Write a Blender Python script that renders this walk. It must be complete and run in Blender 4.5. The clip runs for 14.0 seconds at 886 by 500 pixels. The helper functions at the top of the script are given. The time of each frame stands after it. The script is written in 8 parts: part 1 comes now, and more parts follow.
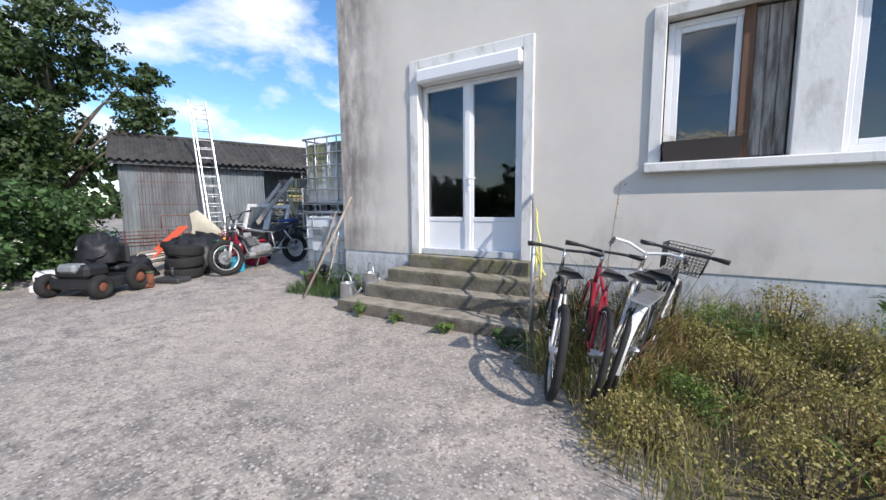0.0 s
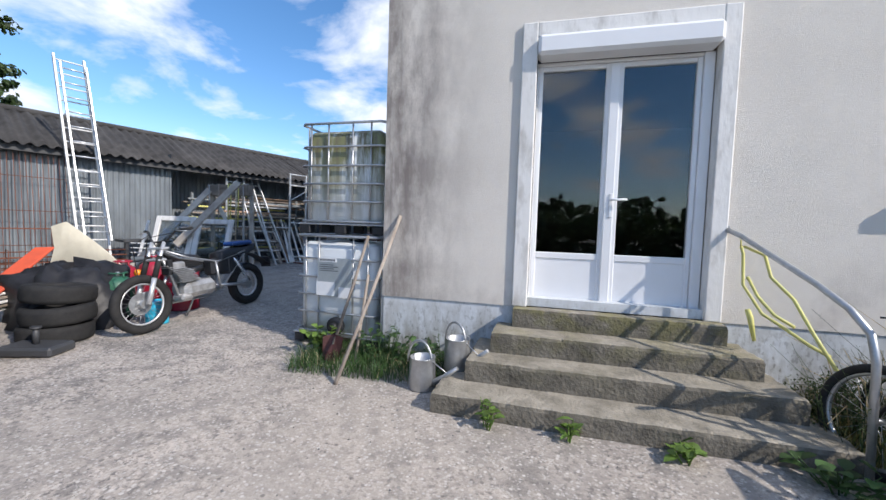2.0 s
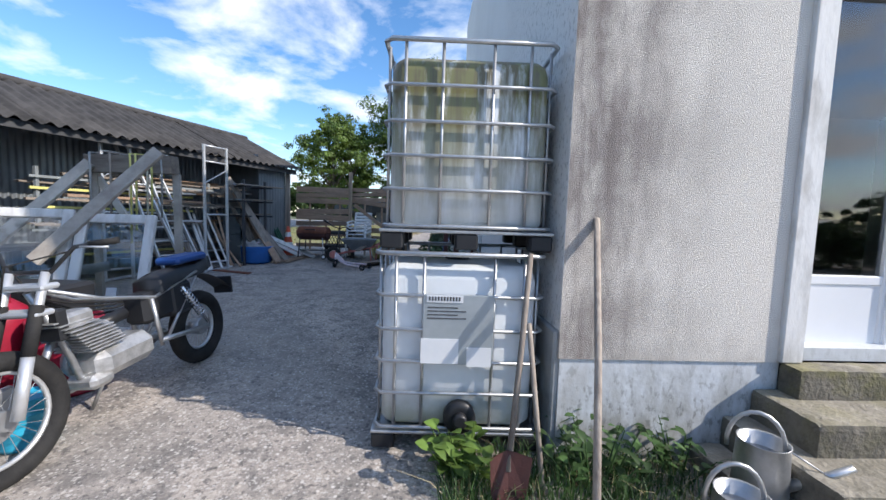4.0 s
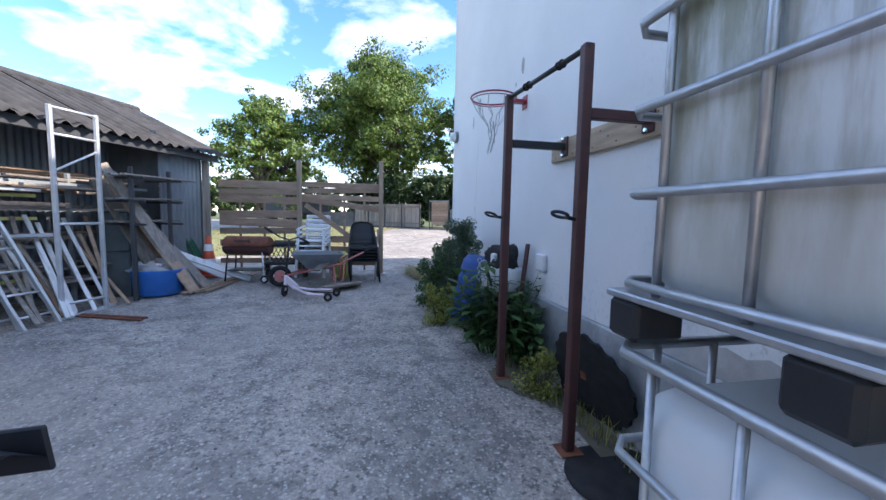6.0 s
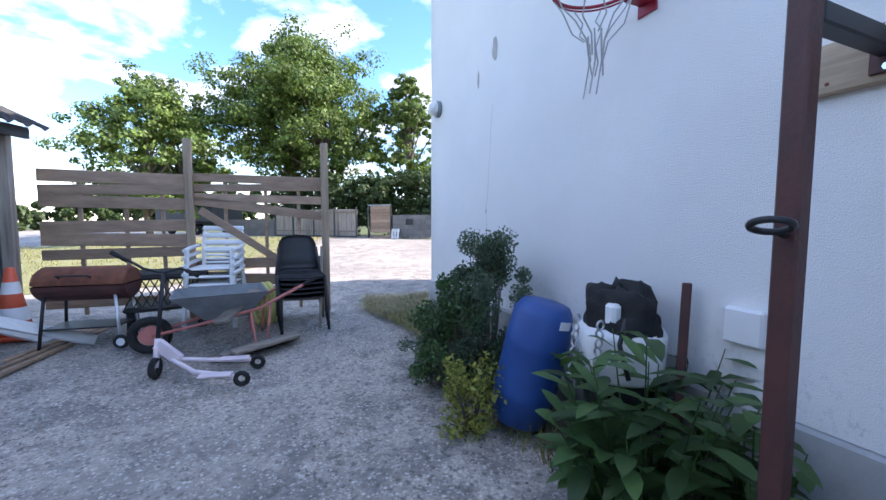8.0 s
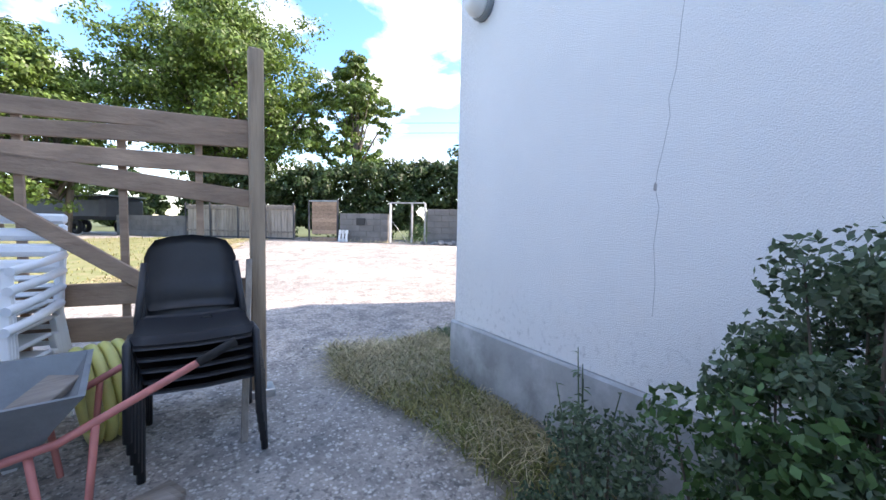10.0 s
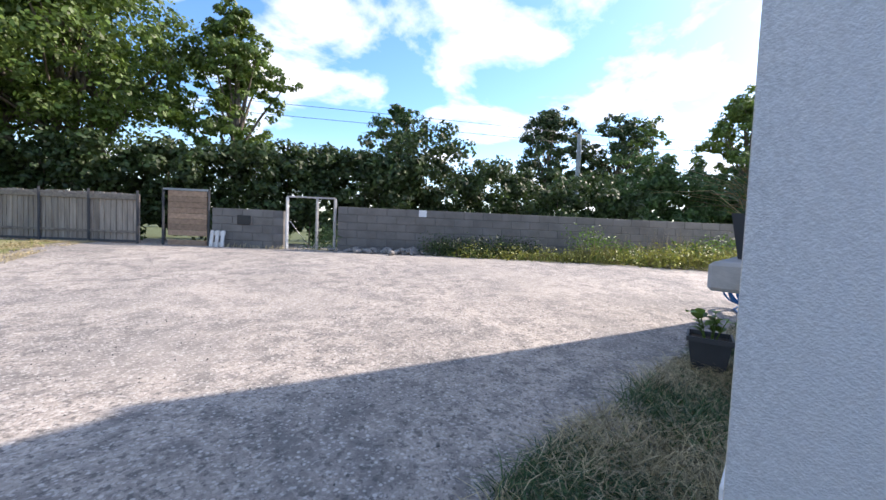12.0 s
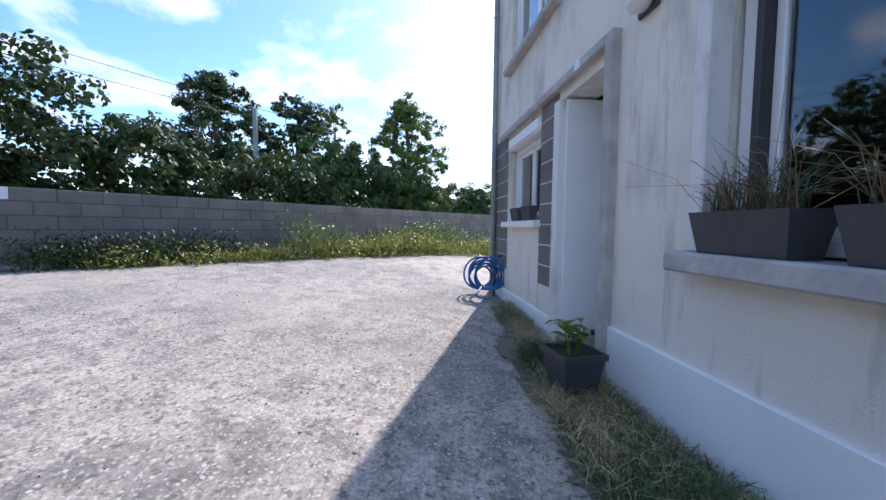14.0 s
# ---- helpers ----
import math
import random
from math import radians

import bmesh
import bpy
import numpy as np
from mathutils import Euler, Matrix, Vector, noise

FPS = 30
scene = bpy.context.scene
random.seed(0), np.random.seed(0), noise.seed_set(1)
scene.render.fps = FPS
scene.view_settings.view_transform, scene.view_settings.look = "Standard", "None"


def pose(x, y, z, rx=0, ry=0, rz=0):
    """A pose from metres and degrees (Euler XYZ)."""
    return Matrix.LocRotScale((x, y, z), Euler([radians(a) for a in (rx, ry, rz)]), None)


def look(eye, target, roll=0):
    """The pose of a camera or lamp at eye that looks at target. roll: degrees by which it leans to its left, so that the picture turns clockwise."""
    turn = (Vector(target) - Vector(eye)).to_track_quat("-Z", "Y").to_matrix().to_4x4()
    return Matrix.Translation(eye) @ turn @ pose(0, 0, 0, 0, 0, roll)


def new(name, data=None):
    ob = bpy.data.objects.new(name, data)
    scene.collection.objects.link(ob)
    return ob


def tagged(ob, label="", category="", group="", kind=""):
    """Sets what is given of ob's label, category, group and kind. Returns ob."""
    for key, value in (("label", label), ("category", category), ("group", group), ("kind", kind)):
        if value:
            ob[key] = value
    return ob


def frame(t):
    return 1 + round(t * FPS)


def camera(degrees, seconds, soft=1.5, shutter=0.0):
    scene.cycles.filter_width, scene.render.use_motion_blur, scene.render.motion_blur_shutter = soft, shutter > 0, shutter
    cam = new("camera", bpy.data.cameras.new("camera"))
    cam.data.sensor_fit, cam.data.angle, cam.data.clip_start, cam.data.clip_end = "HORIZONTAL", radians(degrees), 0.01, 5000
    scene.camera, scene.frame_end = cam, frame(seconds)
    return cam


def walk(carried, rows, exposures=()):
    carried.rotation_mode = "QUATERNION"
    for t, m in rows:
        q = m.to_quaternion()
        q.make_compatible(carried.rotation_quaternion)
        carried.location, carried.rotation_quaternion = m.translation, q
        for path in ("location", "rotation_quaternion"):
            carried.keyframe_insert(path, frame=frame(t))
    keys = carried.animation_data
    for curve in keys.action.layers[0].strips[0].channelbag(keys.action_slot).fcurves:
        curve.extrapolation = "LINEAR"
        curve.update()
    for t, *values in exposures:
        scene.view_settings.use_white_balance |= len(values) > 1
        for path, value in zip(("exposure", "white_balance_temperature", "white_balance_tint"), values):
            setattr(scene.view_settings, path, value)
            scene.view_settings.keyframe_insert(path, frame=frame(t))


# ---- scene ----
cam = camera(98.0, 14.0)
PATH = [
    (0, (4.582, -4.591, 1.365), (3.571, -2.879, 1.145), -0.4),
    (0.5, (3.884, -4.452, 1.399), (2.941, -2.693, 1.274), 1.0),
    (1, (3.139, -4.247, 1.417), (2.326, -2.423, 1.31), 2.2),
    (1.5, (2.409, -4.03, 1.421), (1.734, -2.151, 1.313), 2.5),
    (2, (1.625, -3.776, 1.423), (1.126, -1.843, 1.313), 1.9),
    (2.5, (0.917, -3.47, 1.445), (0.558, -1.505, 1.362), 1.7),
    (3, (0.232, -3.132, 1.469), (0.025, -1.145, 1.374), 1.6),
    (3.5, (-0.333, -2.716, 1.516), (-0.38, -0.72, 1.395), 1.6),
    (4, (-0.802, -2.227, 1.514), (-0.724, -0.235, 1.351), 1.8),
    (4.2, (-0.975, -2.007, 1.508), (-0.852, -0.019, 1.329), 1.8),
    (6.3, (-1.749, 0.556, 1.628), (-1.286, 2.495, 1.461), 1.0),
    (6.5, (-1.767, 0.805, 1.615), (-1.27, 2.736, 1.464), 0.9),
    (7, (-1.843, 1.439, 1.641), (-1.246, 3.343, 1.502), 0.5),
    (7.5, (-1.867, 1.97, 1.67), (-1.192, 3.847, 1.522), 0.2),
    (7.7, (-1.876, 2.207, 1.667), (-1.162, 4.069, 1.52), 0.1),
    (9.8, (-1.703, 4.758, 1.537), (-0.652, 6.455, 1.409), 1.1),
    (10, (-1.652, 4.998, 1.577), (-0.587, 6.686, 1.452), 1.1),
    (10.5, (-1.533, 5.585, 1.605), (-0.418, 7.242, 1.489), 1.5),
    (11, (-1.37, 6.149, 1.608), (-0.195, 7.764, 1.504), 2.7),
    (11.5, (-1.185, 6.765, 1.59), (0.112, 8.284, 1.48), 2.9),
    (12, (-0.985, 7.358, 1.586), (0.512, 8.68, 1.49), 2.4),
    (12.5, (-0.618, 7.861, 1.585), (1.115, 8.856, 1.514), 1.5),
    (13, (-0.301, 8.271, 1.593), (1.601, 8.886, 1.528), 0.8),
    (13.5, (0.037, 8.624, 1.607), (2.023, 8.842, 1.522), 0.8),
    (14, (0.403, 8.878, 1.627), (2.392, 8.698, 1.51), 0.7),
]
walk(cam, [(t, look(eye, target, roll)) for t, eye, target, roll in PATH],
     [(0, 0.55, 6600, 12), (2.5, 0.48, 6550, 12), (4, 0.72, 6550, 12), (6.3, 1.62, 6580, 16), (7.7, 1.78, 6620, 17), (9.8, 2.0, 7100, 18), (11, 1.75, 7050, 17), (12, 1.17, 6900, 17), (14, 0.88, 6250, 18)])

# ---- world and sun ----
SUN_EL = 36.0
SUN_TO = Vector((-0.945 * math.cos(radians(SUN_EL)), 0.327 * math.cos(radians(SUN_EL)), -math.sin(radians(SUN_EL))))
world = bpy.data.worlds.new("sky")
scene.world = world
world.use_nodes = True
wn, wl = world.node_tree.nodes, world.node_tree.links
wbg = wn["Background"]
sky = wn.new("ShaderNodeTexSky")
sky.sky_type, sky.sun_disc = "NISHITA", False
sky.sun_elevation = radians(SUN_EL)
sky.sun_rotation = math.atan2(0.945, -0.327)
sky.air_density, sky.dust_density, sky.ozone_density = 1.0, 0.4, 3.0
tc = wn.new("ShaderNodeTexCoord")
sep = wn.new("ShaderNodeSeparateXYZ")
wl.new(tc.outputs["Generated"], sep.inputs[0])


def wmath(op, a, b):
    n = wn.new("ShaderNodeMath")
    n.operation = op
    for i, v in enumerate((a, b)):
        if isinstance(v, (int, float)):
            n.inputs[i].default_value = v
        else:
            wl.new(v, n.inputs[i])
    return n.outputs[0]


hz = wmath("ADD", wmath("MAXIMUM", sep.outputs[2], 0.0), 0.22)
cmb = wn.new("ShaderNodeCombineXYZ")
wl.new(wmath("DIVIDE", sep.outputs[0], hz), cmb.inputs[0])
wl.new(wmath("DIVIDE", sep.outputs[1], hz), cmb.inputs[1])
cn = wn.new("ShaderNodeTexNoise")
cn.inputs["Scale"].default_value, cn.inputs["Detail"].default_value, cn.inputs["Roughness"].default_value = 2.0, 8.0, 0.55
cn.inputs["Distortion"].default_value = 0.25
wl.new(cmb.outputs[0], cn.inputs["Vector"])
cr = wn.new("ShaderNodeValToRGB")
cr.color_ramp.elements[0].position, cr.color_ramp.elements[0].color = 0.485, (0, 0, 0, 1)
cr.color_ramp.elements[1].position, cr.color_ramp.elements[1].color = 0.655, (1, 1, 1, 1)
wl.new(cn.outputs[0], cr.inputs[0])
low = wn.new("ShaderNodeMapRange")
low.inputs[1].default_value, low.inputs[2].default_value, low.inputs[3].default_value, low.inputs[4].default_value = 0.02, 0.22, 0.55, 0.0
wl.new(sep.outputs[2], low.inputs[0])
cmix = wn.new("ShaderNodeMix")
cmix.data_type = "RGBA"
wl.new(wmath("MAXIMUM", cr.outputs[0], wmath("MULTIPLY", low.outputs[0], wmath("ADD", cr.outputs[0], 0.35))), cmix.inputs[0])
sat = wn.new("ShaderNodeHueSaturation")
sat.inputs["Saturation"].default_value, sat.inputs["Value"].default_value = 1.2, 1.0
wl.new(sky.outputs[0], sat.inputs["Color"])
wl.new(sat.outputs[0], cmix.inputs[6])
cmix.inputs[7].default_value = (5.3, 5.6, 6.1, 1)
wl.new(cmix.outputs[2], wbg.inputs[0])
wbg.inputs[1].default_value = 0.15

sun = new("sun", bpy.data.lights.new("sun", "SUN"))
sun.data.energy, sun.data.angle, sun.data.color = 3.3, radians(0.6), (1.0, 0.94, 0.86)
sun.matrix_world = look((0, 0, 30), Vector((0, 0, 30)) + SUN_TO)
tagged(sun, kind="structure")


# ---- materials ----
def mat(name, c1, c2=None, scale=4.0, rough=0.7, metal=0.0, bump=0.0, bscale=90.0, lo=0.35, hi=0.68, detail=6.0, vary=0.0, stretch=(1, 1, 1), world_space=False, spec=0.5):
    """A surface of two tones mixed by large and fine noise, with relief."""
    m = bpy.data.materials.new(name)
    m.use_nodes = True
    n, l = m.node_tree.nodes, m.node_tree.links
    b = n["Principled BSDF"]
    b.inputs["Roughness"].default_value, b.inputs["Metallic"].default_value = rough, metal
    b.inputs["Specular IOR Level"].default_value = spec
    c2 = c2 or tuple(v * 0.75 for v in c1)
    co = n.new("ShaderNodeNewGeometry").outputs["Position"] if world_space else n.new("ShaderNodeTexCoord").outputs["Object"]
    mp = n.new("ShaderNodeMapping")
    mp.inputs["Scale"].default_value = stretch
    l.new(co, mp.inputs[0])
    n1 = n.new("ShaderNodeTexNoise")
    n1.inputs["Scale"].default_value, n1.inputs["Detail"].default_value, n1.inputs["Roughness"].default_value = scale, detail, 0.62
    l.new(mp.outputs[0], n1.inputs["Vector"])
    rp = n.new("ShaderNodeMapRange")
    rp.inputs[1].default_value, rp.inputs[2].default_value = lo, hi
    l.new(n1.outputs[0], rp.inputs[0])
    mx = n.new("ShaderNodeMix")
    mx.data_type = "RGBA"
    mx.inputs[6].default_value, mx.inputs[7].default_value = (*c1, 1), (*c2, 1)
    l.new(rp.outputs[0], mx.inputs[0])
    out = mx.outputs[2]
    if vary:
        oi = n.new("ShaderNodeObjectInfo")
        hs = n.new("ShaderNodeHueSaturation")
        mr = n.new("ShaderNodeMapRange")
        mr.inputs[3].default_value, mr.inputs[4].default_value = 1 - vary, 1 + vary
        l.new(oi.outputs["Random"], mr.inputs[0])
        l.new(mr.outputs[0], hs.inputs["Value"])
        l.new(out, hs.inputs["Color"])
        out = hs.outputs[0]
    l.new(out, b.inputs["Base Color"])
    if bump:
        n2 = n.new("ShaderNodeTexNoise")
        n2.inputs["Scale"].default_value, n2.inputs["Detail"].default_value = bscale, 3.0
        l.new(mp.outputs[0], n2.inputs["Vector"])
        bp = n.new("ShaderNodeBump")
        bp.inputs["Strength"].default_value, bp.inputs["Distance"].default_value = bump, 0.01
        l.new(n2.outputs[0], bp.inputs["Height"])
        l.new(bp.outputs[0], b.inputs["Normal"])
    return m


def leaf_mat(name, c1, c2, rough=0.55):
    """Leaves: tone varies leaf by leaf, a little light comes through."""
    m = mat(name, c1, c2, 3.0, rough)
    n, l = m.node_tree.nodes, m.node_tree.links
    b = n["Principled BSDF"]
    src = b.inputs["Base Color"].links[0].from_socket
    ge = n.new("ShaderNodeNewGeometry")
    hs = n.new("ShaderNodeHueSaturation")
    mr = n.new("ShaderNodeMapRange")
    mr.inputs[3].default_value, mr.inputs[4].default_value = 0.55, 1.5
    l.new(ge.outputs["Random Per Island"], mr.inputs[0])
    l.new(mr.outputs[0], hs.inputs["Value"])
    l.new(src, hs.inputs["Color"])
    l.new(hs.outputs[0], b.inputs["Base Color"])
    tr = n.new("ShaderNodeBsdfTranslucent")
    l.new(hs.outputs[0], tr.inputs[0])
    ms = n.new("ShaderNodeMixShader")
    ms.inputs[0].default_value = 0.3
    l.new(b.outputs[0], ms.inputs[1])
    l.new(tr.outputs[0], ms.inputs[2])
    l.new(ms.outputs[0], n["Material Output"].inputs[0])
    return m


def add_stain(m, colour, axis, start, end, scale=(9, 9, 0.7), lo=0.42, hi=0.62, strength=0.85):
    """Dark water streaks and other ragged tints, thinning out along one axis from start to end."""
    n, l = m.node_tree.nodes, m.node_tree.links
    b = n["Principled BSDF"]
    src = b.inputs["Base Color"].links[0].from_socket
    ge = n.new("ShaderNodeNewGeometry")
    sp = n.new("ShaderNodeSeparateXYZ")
    l.new(ge.outputs["Position"], sp.inputs[0])
    f = n.new("ShaderNodeMapRange")
    f.interpolation_type = "SMOOTHSTEP"
    f.inputs[1].default_value, f.inputs[2].default_value, f.inputs[3].default_value, f.inputs[4].default_value = start, end, strength, 0.0
    l.new(sp.outputs["xyz".index(axis)], f.inputs[0])
    mp = n.new("ShaderNodeMapping")
    mp.inputs["Scale"].default_value = scale
    l.new(ge.outputs["Position"], mp.inputs[0])
    nz = n.new("ShaderNodeTexNoise")
    nz.inputs["Scale"].default_value, nz.inputs["Detail"].default_value, nz.inputs["Roughness"].default_value = 1.0, 8.0, 0.65
    l.new(mp.outputs[0], nz.inputs["Vector"])
    r = n.new("ShaderNodeMapRange")
    r.inputs[1].default_value, r.inputs[2].default_value = lo, hi
    l.new(nz.outputs[0], r.inputs[0])
    mu = n.new("ShaderNodeMath")
    mu.operation = "MULTIPLY"
    l.new(f.outputs[0], mu.inputs[0])
    l.new(r.outputs[0], mu.inputs[1])
    mx = n.new("ShaderNodeMix")
    mx.data_type = "RGBA"
    mx.inputs[7].default_value = (*colour, 1)
    l.new(mu.outputs[0], mx.inputs[0])
    l.new(src, mx.inputs[6])
    l.new(mx.outputs[2], b.inputs["Base Color"])


def glass_mat(name, tint, rough=0.02):
    m = bpy.data.materials.new(name)
    m.use_nodes = True
    n, l = m.node_tree.nodes, m.node_tree.links
    b = n["Principled BSDF"]
    b.inputs["Base Color"].default_value, b.inputs["Roughness"].default_value = (*tint, 1), rough
    b.inputs["Transmission Weight"].default_value, b.inputs["IOR"].default_value = 1.0, 1.65
    return m


def concrete():
    """Worn yard concrete: pale laitance, exposed stones, dark pits and blotches."""
    m = mat("yard_concrete", (0.48, 0.421, 0.364), (0.335, 0.296, 0.26), 0.55, 0.9, bump=0.5, bscale=60.0, lo=0.36, hi=0.66, world_space=True, detail=9.0)
    n, l = m.node_tree.nodes, m.node_tree.links
    b = n["Principled BSDF"]
    src = b.inputs["Base Color"].links[0].from_socket
    ge = n.new("ShaderNodeNewGeometry")

    def layer(src, scale, lo, hi, colour, amount, kind="noise"):
        if kind == "noise":
            t = n.new("ShaderNodeTexNoise")
            t.inputs["Scale"].default_value, t.inputs["Detail"].default_value, t.inputs["Roughness"].default_value = scale, 5.0, 0.6
        else:
            t = n.new("ShaderNodeTexVoronoi")
            t.inputs["Scale"].default_value = scale
        l.new(ge.outputs["Position"], t.inputs["Vector"])
        r = n.new("ShaderNodeMapRange")
        r.inputs[1].default_value, r.inputs[2].default_value, r.inputs[4].default_value = lo, hi, amount
        l.new(t.outputs[0], r.inputs[0])
        x = n.new("ShaderNodeMix")
        x.data_type = "RGBA"
        x.inputs[7].default_value = (*colour, 1)
        l.new(r.outputs[0], x.inputs[0])
        l.new(src, x.inputs[6])
        return x.outputs[2]

    # every pebble of the aggregate has its own tone
    vo = n.new("ShaderNodeTexVoronoi")
    vo.inputs["Scale"].default_value = 58.0
    l.new(ge.outputs["Position"], vo.inputs["Vector"])
    sc = n.new("ShaderNodeSeparateColor")
    l.new(vo.outputs["Color"], sc.inputs[0])
    pr_ = n.new("ShaderNodeMapRange")
    pr_.inputs[3].default_value, pr_.inputs[4].default_value = 0.76, 1.22
    l.new(sc.outputs[0], pr_.inputs[0])
    hv = n.new("ShaderNodeHueSaturation")
    l.new(pr_.outputs[0], hv.inputs["Value"])
    l.new(src, hv.inputs["Color"])
    src = hv.outputs[0]
    src = layer(src, 0.9, 0.46, 0.64, (0.19, 0.18, 0.172), 0.62)
    src = layer(src, 4.0, 0.48, 0.62, (0.15, 0.141, 0.132), 0.68)
    src = layer(src, 24.0, 0.55, 0.62, (0.10, 0.094, 0.09), 0.75)
    src = layer(src, 13.0, 0.57, 0.66, (0.15, 0.138, 0.128), 0.4)
    src = layer(src, 34.0, 0.57, 0.63, (0.62, 0.58, 0.53), 0.55)
    src = layer(src, 90.0, 0.58, 0.66, (0.09, 0.085, 0.08), 0.6)
    src = layer(src, 0.23, 0.50, 0.66, (0.50, 0.44, 0.375), 0.55)
    def pebbles(src, scale, size, share, colour, amount):
        """A share of the voronoi cells shows a stone or pit of one tone at its middle."""
        v = n.new("ShaderNodeTexVoronoi")
        v.inputs["Scale"].default_value = scale
        l.new(ge.outputs["Position"], v.inputs["Vector"])
        cs = n.new("ShaderNodeSeparateColor")
        l.new(v.outputs["Color"], cs.inputs[0])
        d = n.new("ShaderNodeMapRange")
        d.inputs[1].default_value, d.inputs[2].default_value, d.inputs[3].default_value, d.inputs[4].default_value = size, size * 1.5, amount, 0.0
        l.new(v.outputs["Distance"], d.inputs[0])
        g = n.new("ShaderNodeMath")
        g.operation, g.inputs[1].default_value = "LESS_THAN", share
        l.new(cs.outputs[1], g.inputs[0])
        k = n.new("ShaderNodeMath")
        k.operation = "MULTIPLY"
        l.new(d.outputs[0], k.inputs[0])
        l.new(g.outputs[0], k.inputs[1])
        x = n.new("ShaderNodeMix")
        x.data_type = "RGBA"
        x.inputs[7].default_value = (*colour, 1)
        l.new(k.outputs[0], x.inputs[0])
        l.new(src, x.inputs[6])
        return x.outputs[2]

    src = layer(src, 7.5, 0.54, 0.66, (0.16, 0.148, 0.137), 0.4)
    src = pebbles(src, 30.0, 0.24, 0.16, (0.66, 0.62, 0.57), 0.7)
    src = pebbles(src, 23.0, 0.22, 0.10, (0.10, 0.094, 0.088), 0.6)
    src = pebbles(src, 48.0, 0.30, 0.20, (0.60, 0.56, 0.52), 0.6)
    # grass and soil beyond the boundary wall
    sp = n.new("ShaderNodeSeparateXYZ")
    l.new(ge.outputs["Position"], sp.inputs[0])
    ad = n.new("ShaderNodeMath")
    ad.operation = "ADD"
    l.new(sp.outputs[0], ad.inputs[0])
    l.new(sp.outputs[1], ad.inputs[1])
    fr = n.new("ShaderNodeMapRange")
    fr.inputs[1].default_value, fr.inputs[2].default_value = 24.0, 25.0
    l.new(ad.outputs[0], fr.inputs[0])
    x = n.new("ShaderNodeMix")
    x.data_type = "RGBA"
    x.inputs[7].default_value = (0.10, 0.12, 0.04, 1)
    l.new(fr.outputs[0], x.inputs[0])
    l.new(src, x.inputs[6])
    l.new(x.outputs[2], b.inputs["Base Color"])
    return m


M_GROUND = concrete()
M_FRONT = mat("roughcast_beige", (0.75, 0.705, 0.645), (0.68, 0.64, 0.585), 1.3, 0.92, bump=0.8, bscale=170.0, world_space=True)
add_stain(M_FRONT, (0.17, 0.145, 0.135), "x", 0.1, 1.2, (2.6, 2.6, 1.3), 0.36, 0.60, 0.85)
add_stain(M_FRONT, (0.15, 0.125, 0.12), "x", 0.0, 0.75, (9.0, 9.0, 1.3), 0.50, 0.64, 0.6)
add_stain(M_FRONT, (0.20, 0.17, 0.16), "x", 0.1, 1.6, (110, 110, 110), 0.48, 0.62, 0.4)
add_stain(M_FRONT, (0.34, 0.31, 0.29), "z", 0.7, 1.6, (1.6, 1.6, 1.1), 0.50, 0.7, 0.6)
M_SIDE = mat("roughcast_white", (0.83, 0.825, 0.815), (0.77, 0.765, 0.755), 0.9, 0.92, bump=0.5, bscale=210.0, world_space=True)
add_stain(M_SIDE, (0.34, 0.34, 0.33), "z", 0.6, 1.4, (26, 26, 22), 0.54, 0.66, 0.55)
# Fine grey speckle, denser towards the rear corner.
add_stain(M_SIDE, (0.40, 0.395, 0.385), "y", 7.5, 7.05, (90, 90, 90), 0.40, 0.66, 0.45)
add_stain(M_SIDE, (0.32, 0.32, 0.31), "y", 0.9, 2.7, (30, 30, 24), 0.53, 0.64, 0.55)
M_REAR = mat("roughcast_grey", (0.84, 0.785, 0.70), (0.76, 0.71, 0.63), 1.1, 0.92, bump=0.8, bscale=95.0, world_space=True)
add_stain(M_REAR, (0.20, 0.19, 0.185), "x", 9.0, 0.5, (1.3, 1.3, 0.7), 0.52, 0.76, 0.25)
add_stain(M_REAR, (0.22, 0.215, 0.21), "z", 2.0, 1.3, (3, 3, 1.4), 0.50, 0.68, 0.4)
add_stain(M_REAR, (0.24, 0.235, 0.23), "z", 2.6, 3.4, (9, 9, 1.0), 0.54, 0.70, 0.45)
M_PLINTH = mat("plinth_pale_blue", (0.66, 0.69, 0.72), (0.50, 0.52, 0.53), 2.2, 0.85, bump=0.25, bscale=25.0, world_space=True)
add_stain(M_PLINTH, (0.30, 0.29, 0.26), "z", 0.1, 1.0, (6, 6, 2.2), 0.40, 0.60, 0.95)
add_stain(M_PLINTH, (0.20, 0.20, 0.19), "z", 0.2, 1.0, (28, 28, 14), 0.53, 0.62, 0.8)
M_CEMENT = mat("cement_grey", (0.42, 0.43, 0.43), (0.30, 0.31, 0.31), 1.6, 0.85, bump=0.25, bscale=30.0, world_space=True)
add_stain(M_CEMENT, (0.13, 0.135, 0.125), "z", 0.25, 1.1, (4, 4, 2.5), 0.40, 0.62, 0.8)
add_stain(M_CEMENT, (0.62, 0.63, 0.64), "z", 0.9, 0.3, (3, 3, 3), 0.52, 0.66, 0.5)
M_PATCH = mat("broken_render", (0.50, 0.48, 0.46), (0.34, 0.33, 0.32), 5.0, 0.95, bump=1.0, bscale=18.0, world_space=True)
M_WHITE = mat("white_paint", (0.80, 0.80, 0.80), (0.72, 0.72, 0.71), 3.0, 0.45, bump=0.05, bscale=40)
M_WPLINTH = mat("white_plinth_paint", (0.86, 0.86, 0.86), (0.80, 0.80, 0.80), 2.0, 0.7, bump=0.15, bscale=30, world_space=True)
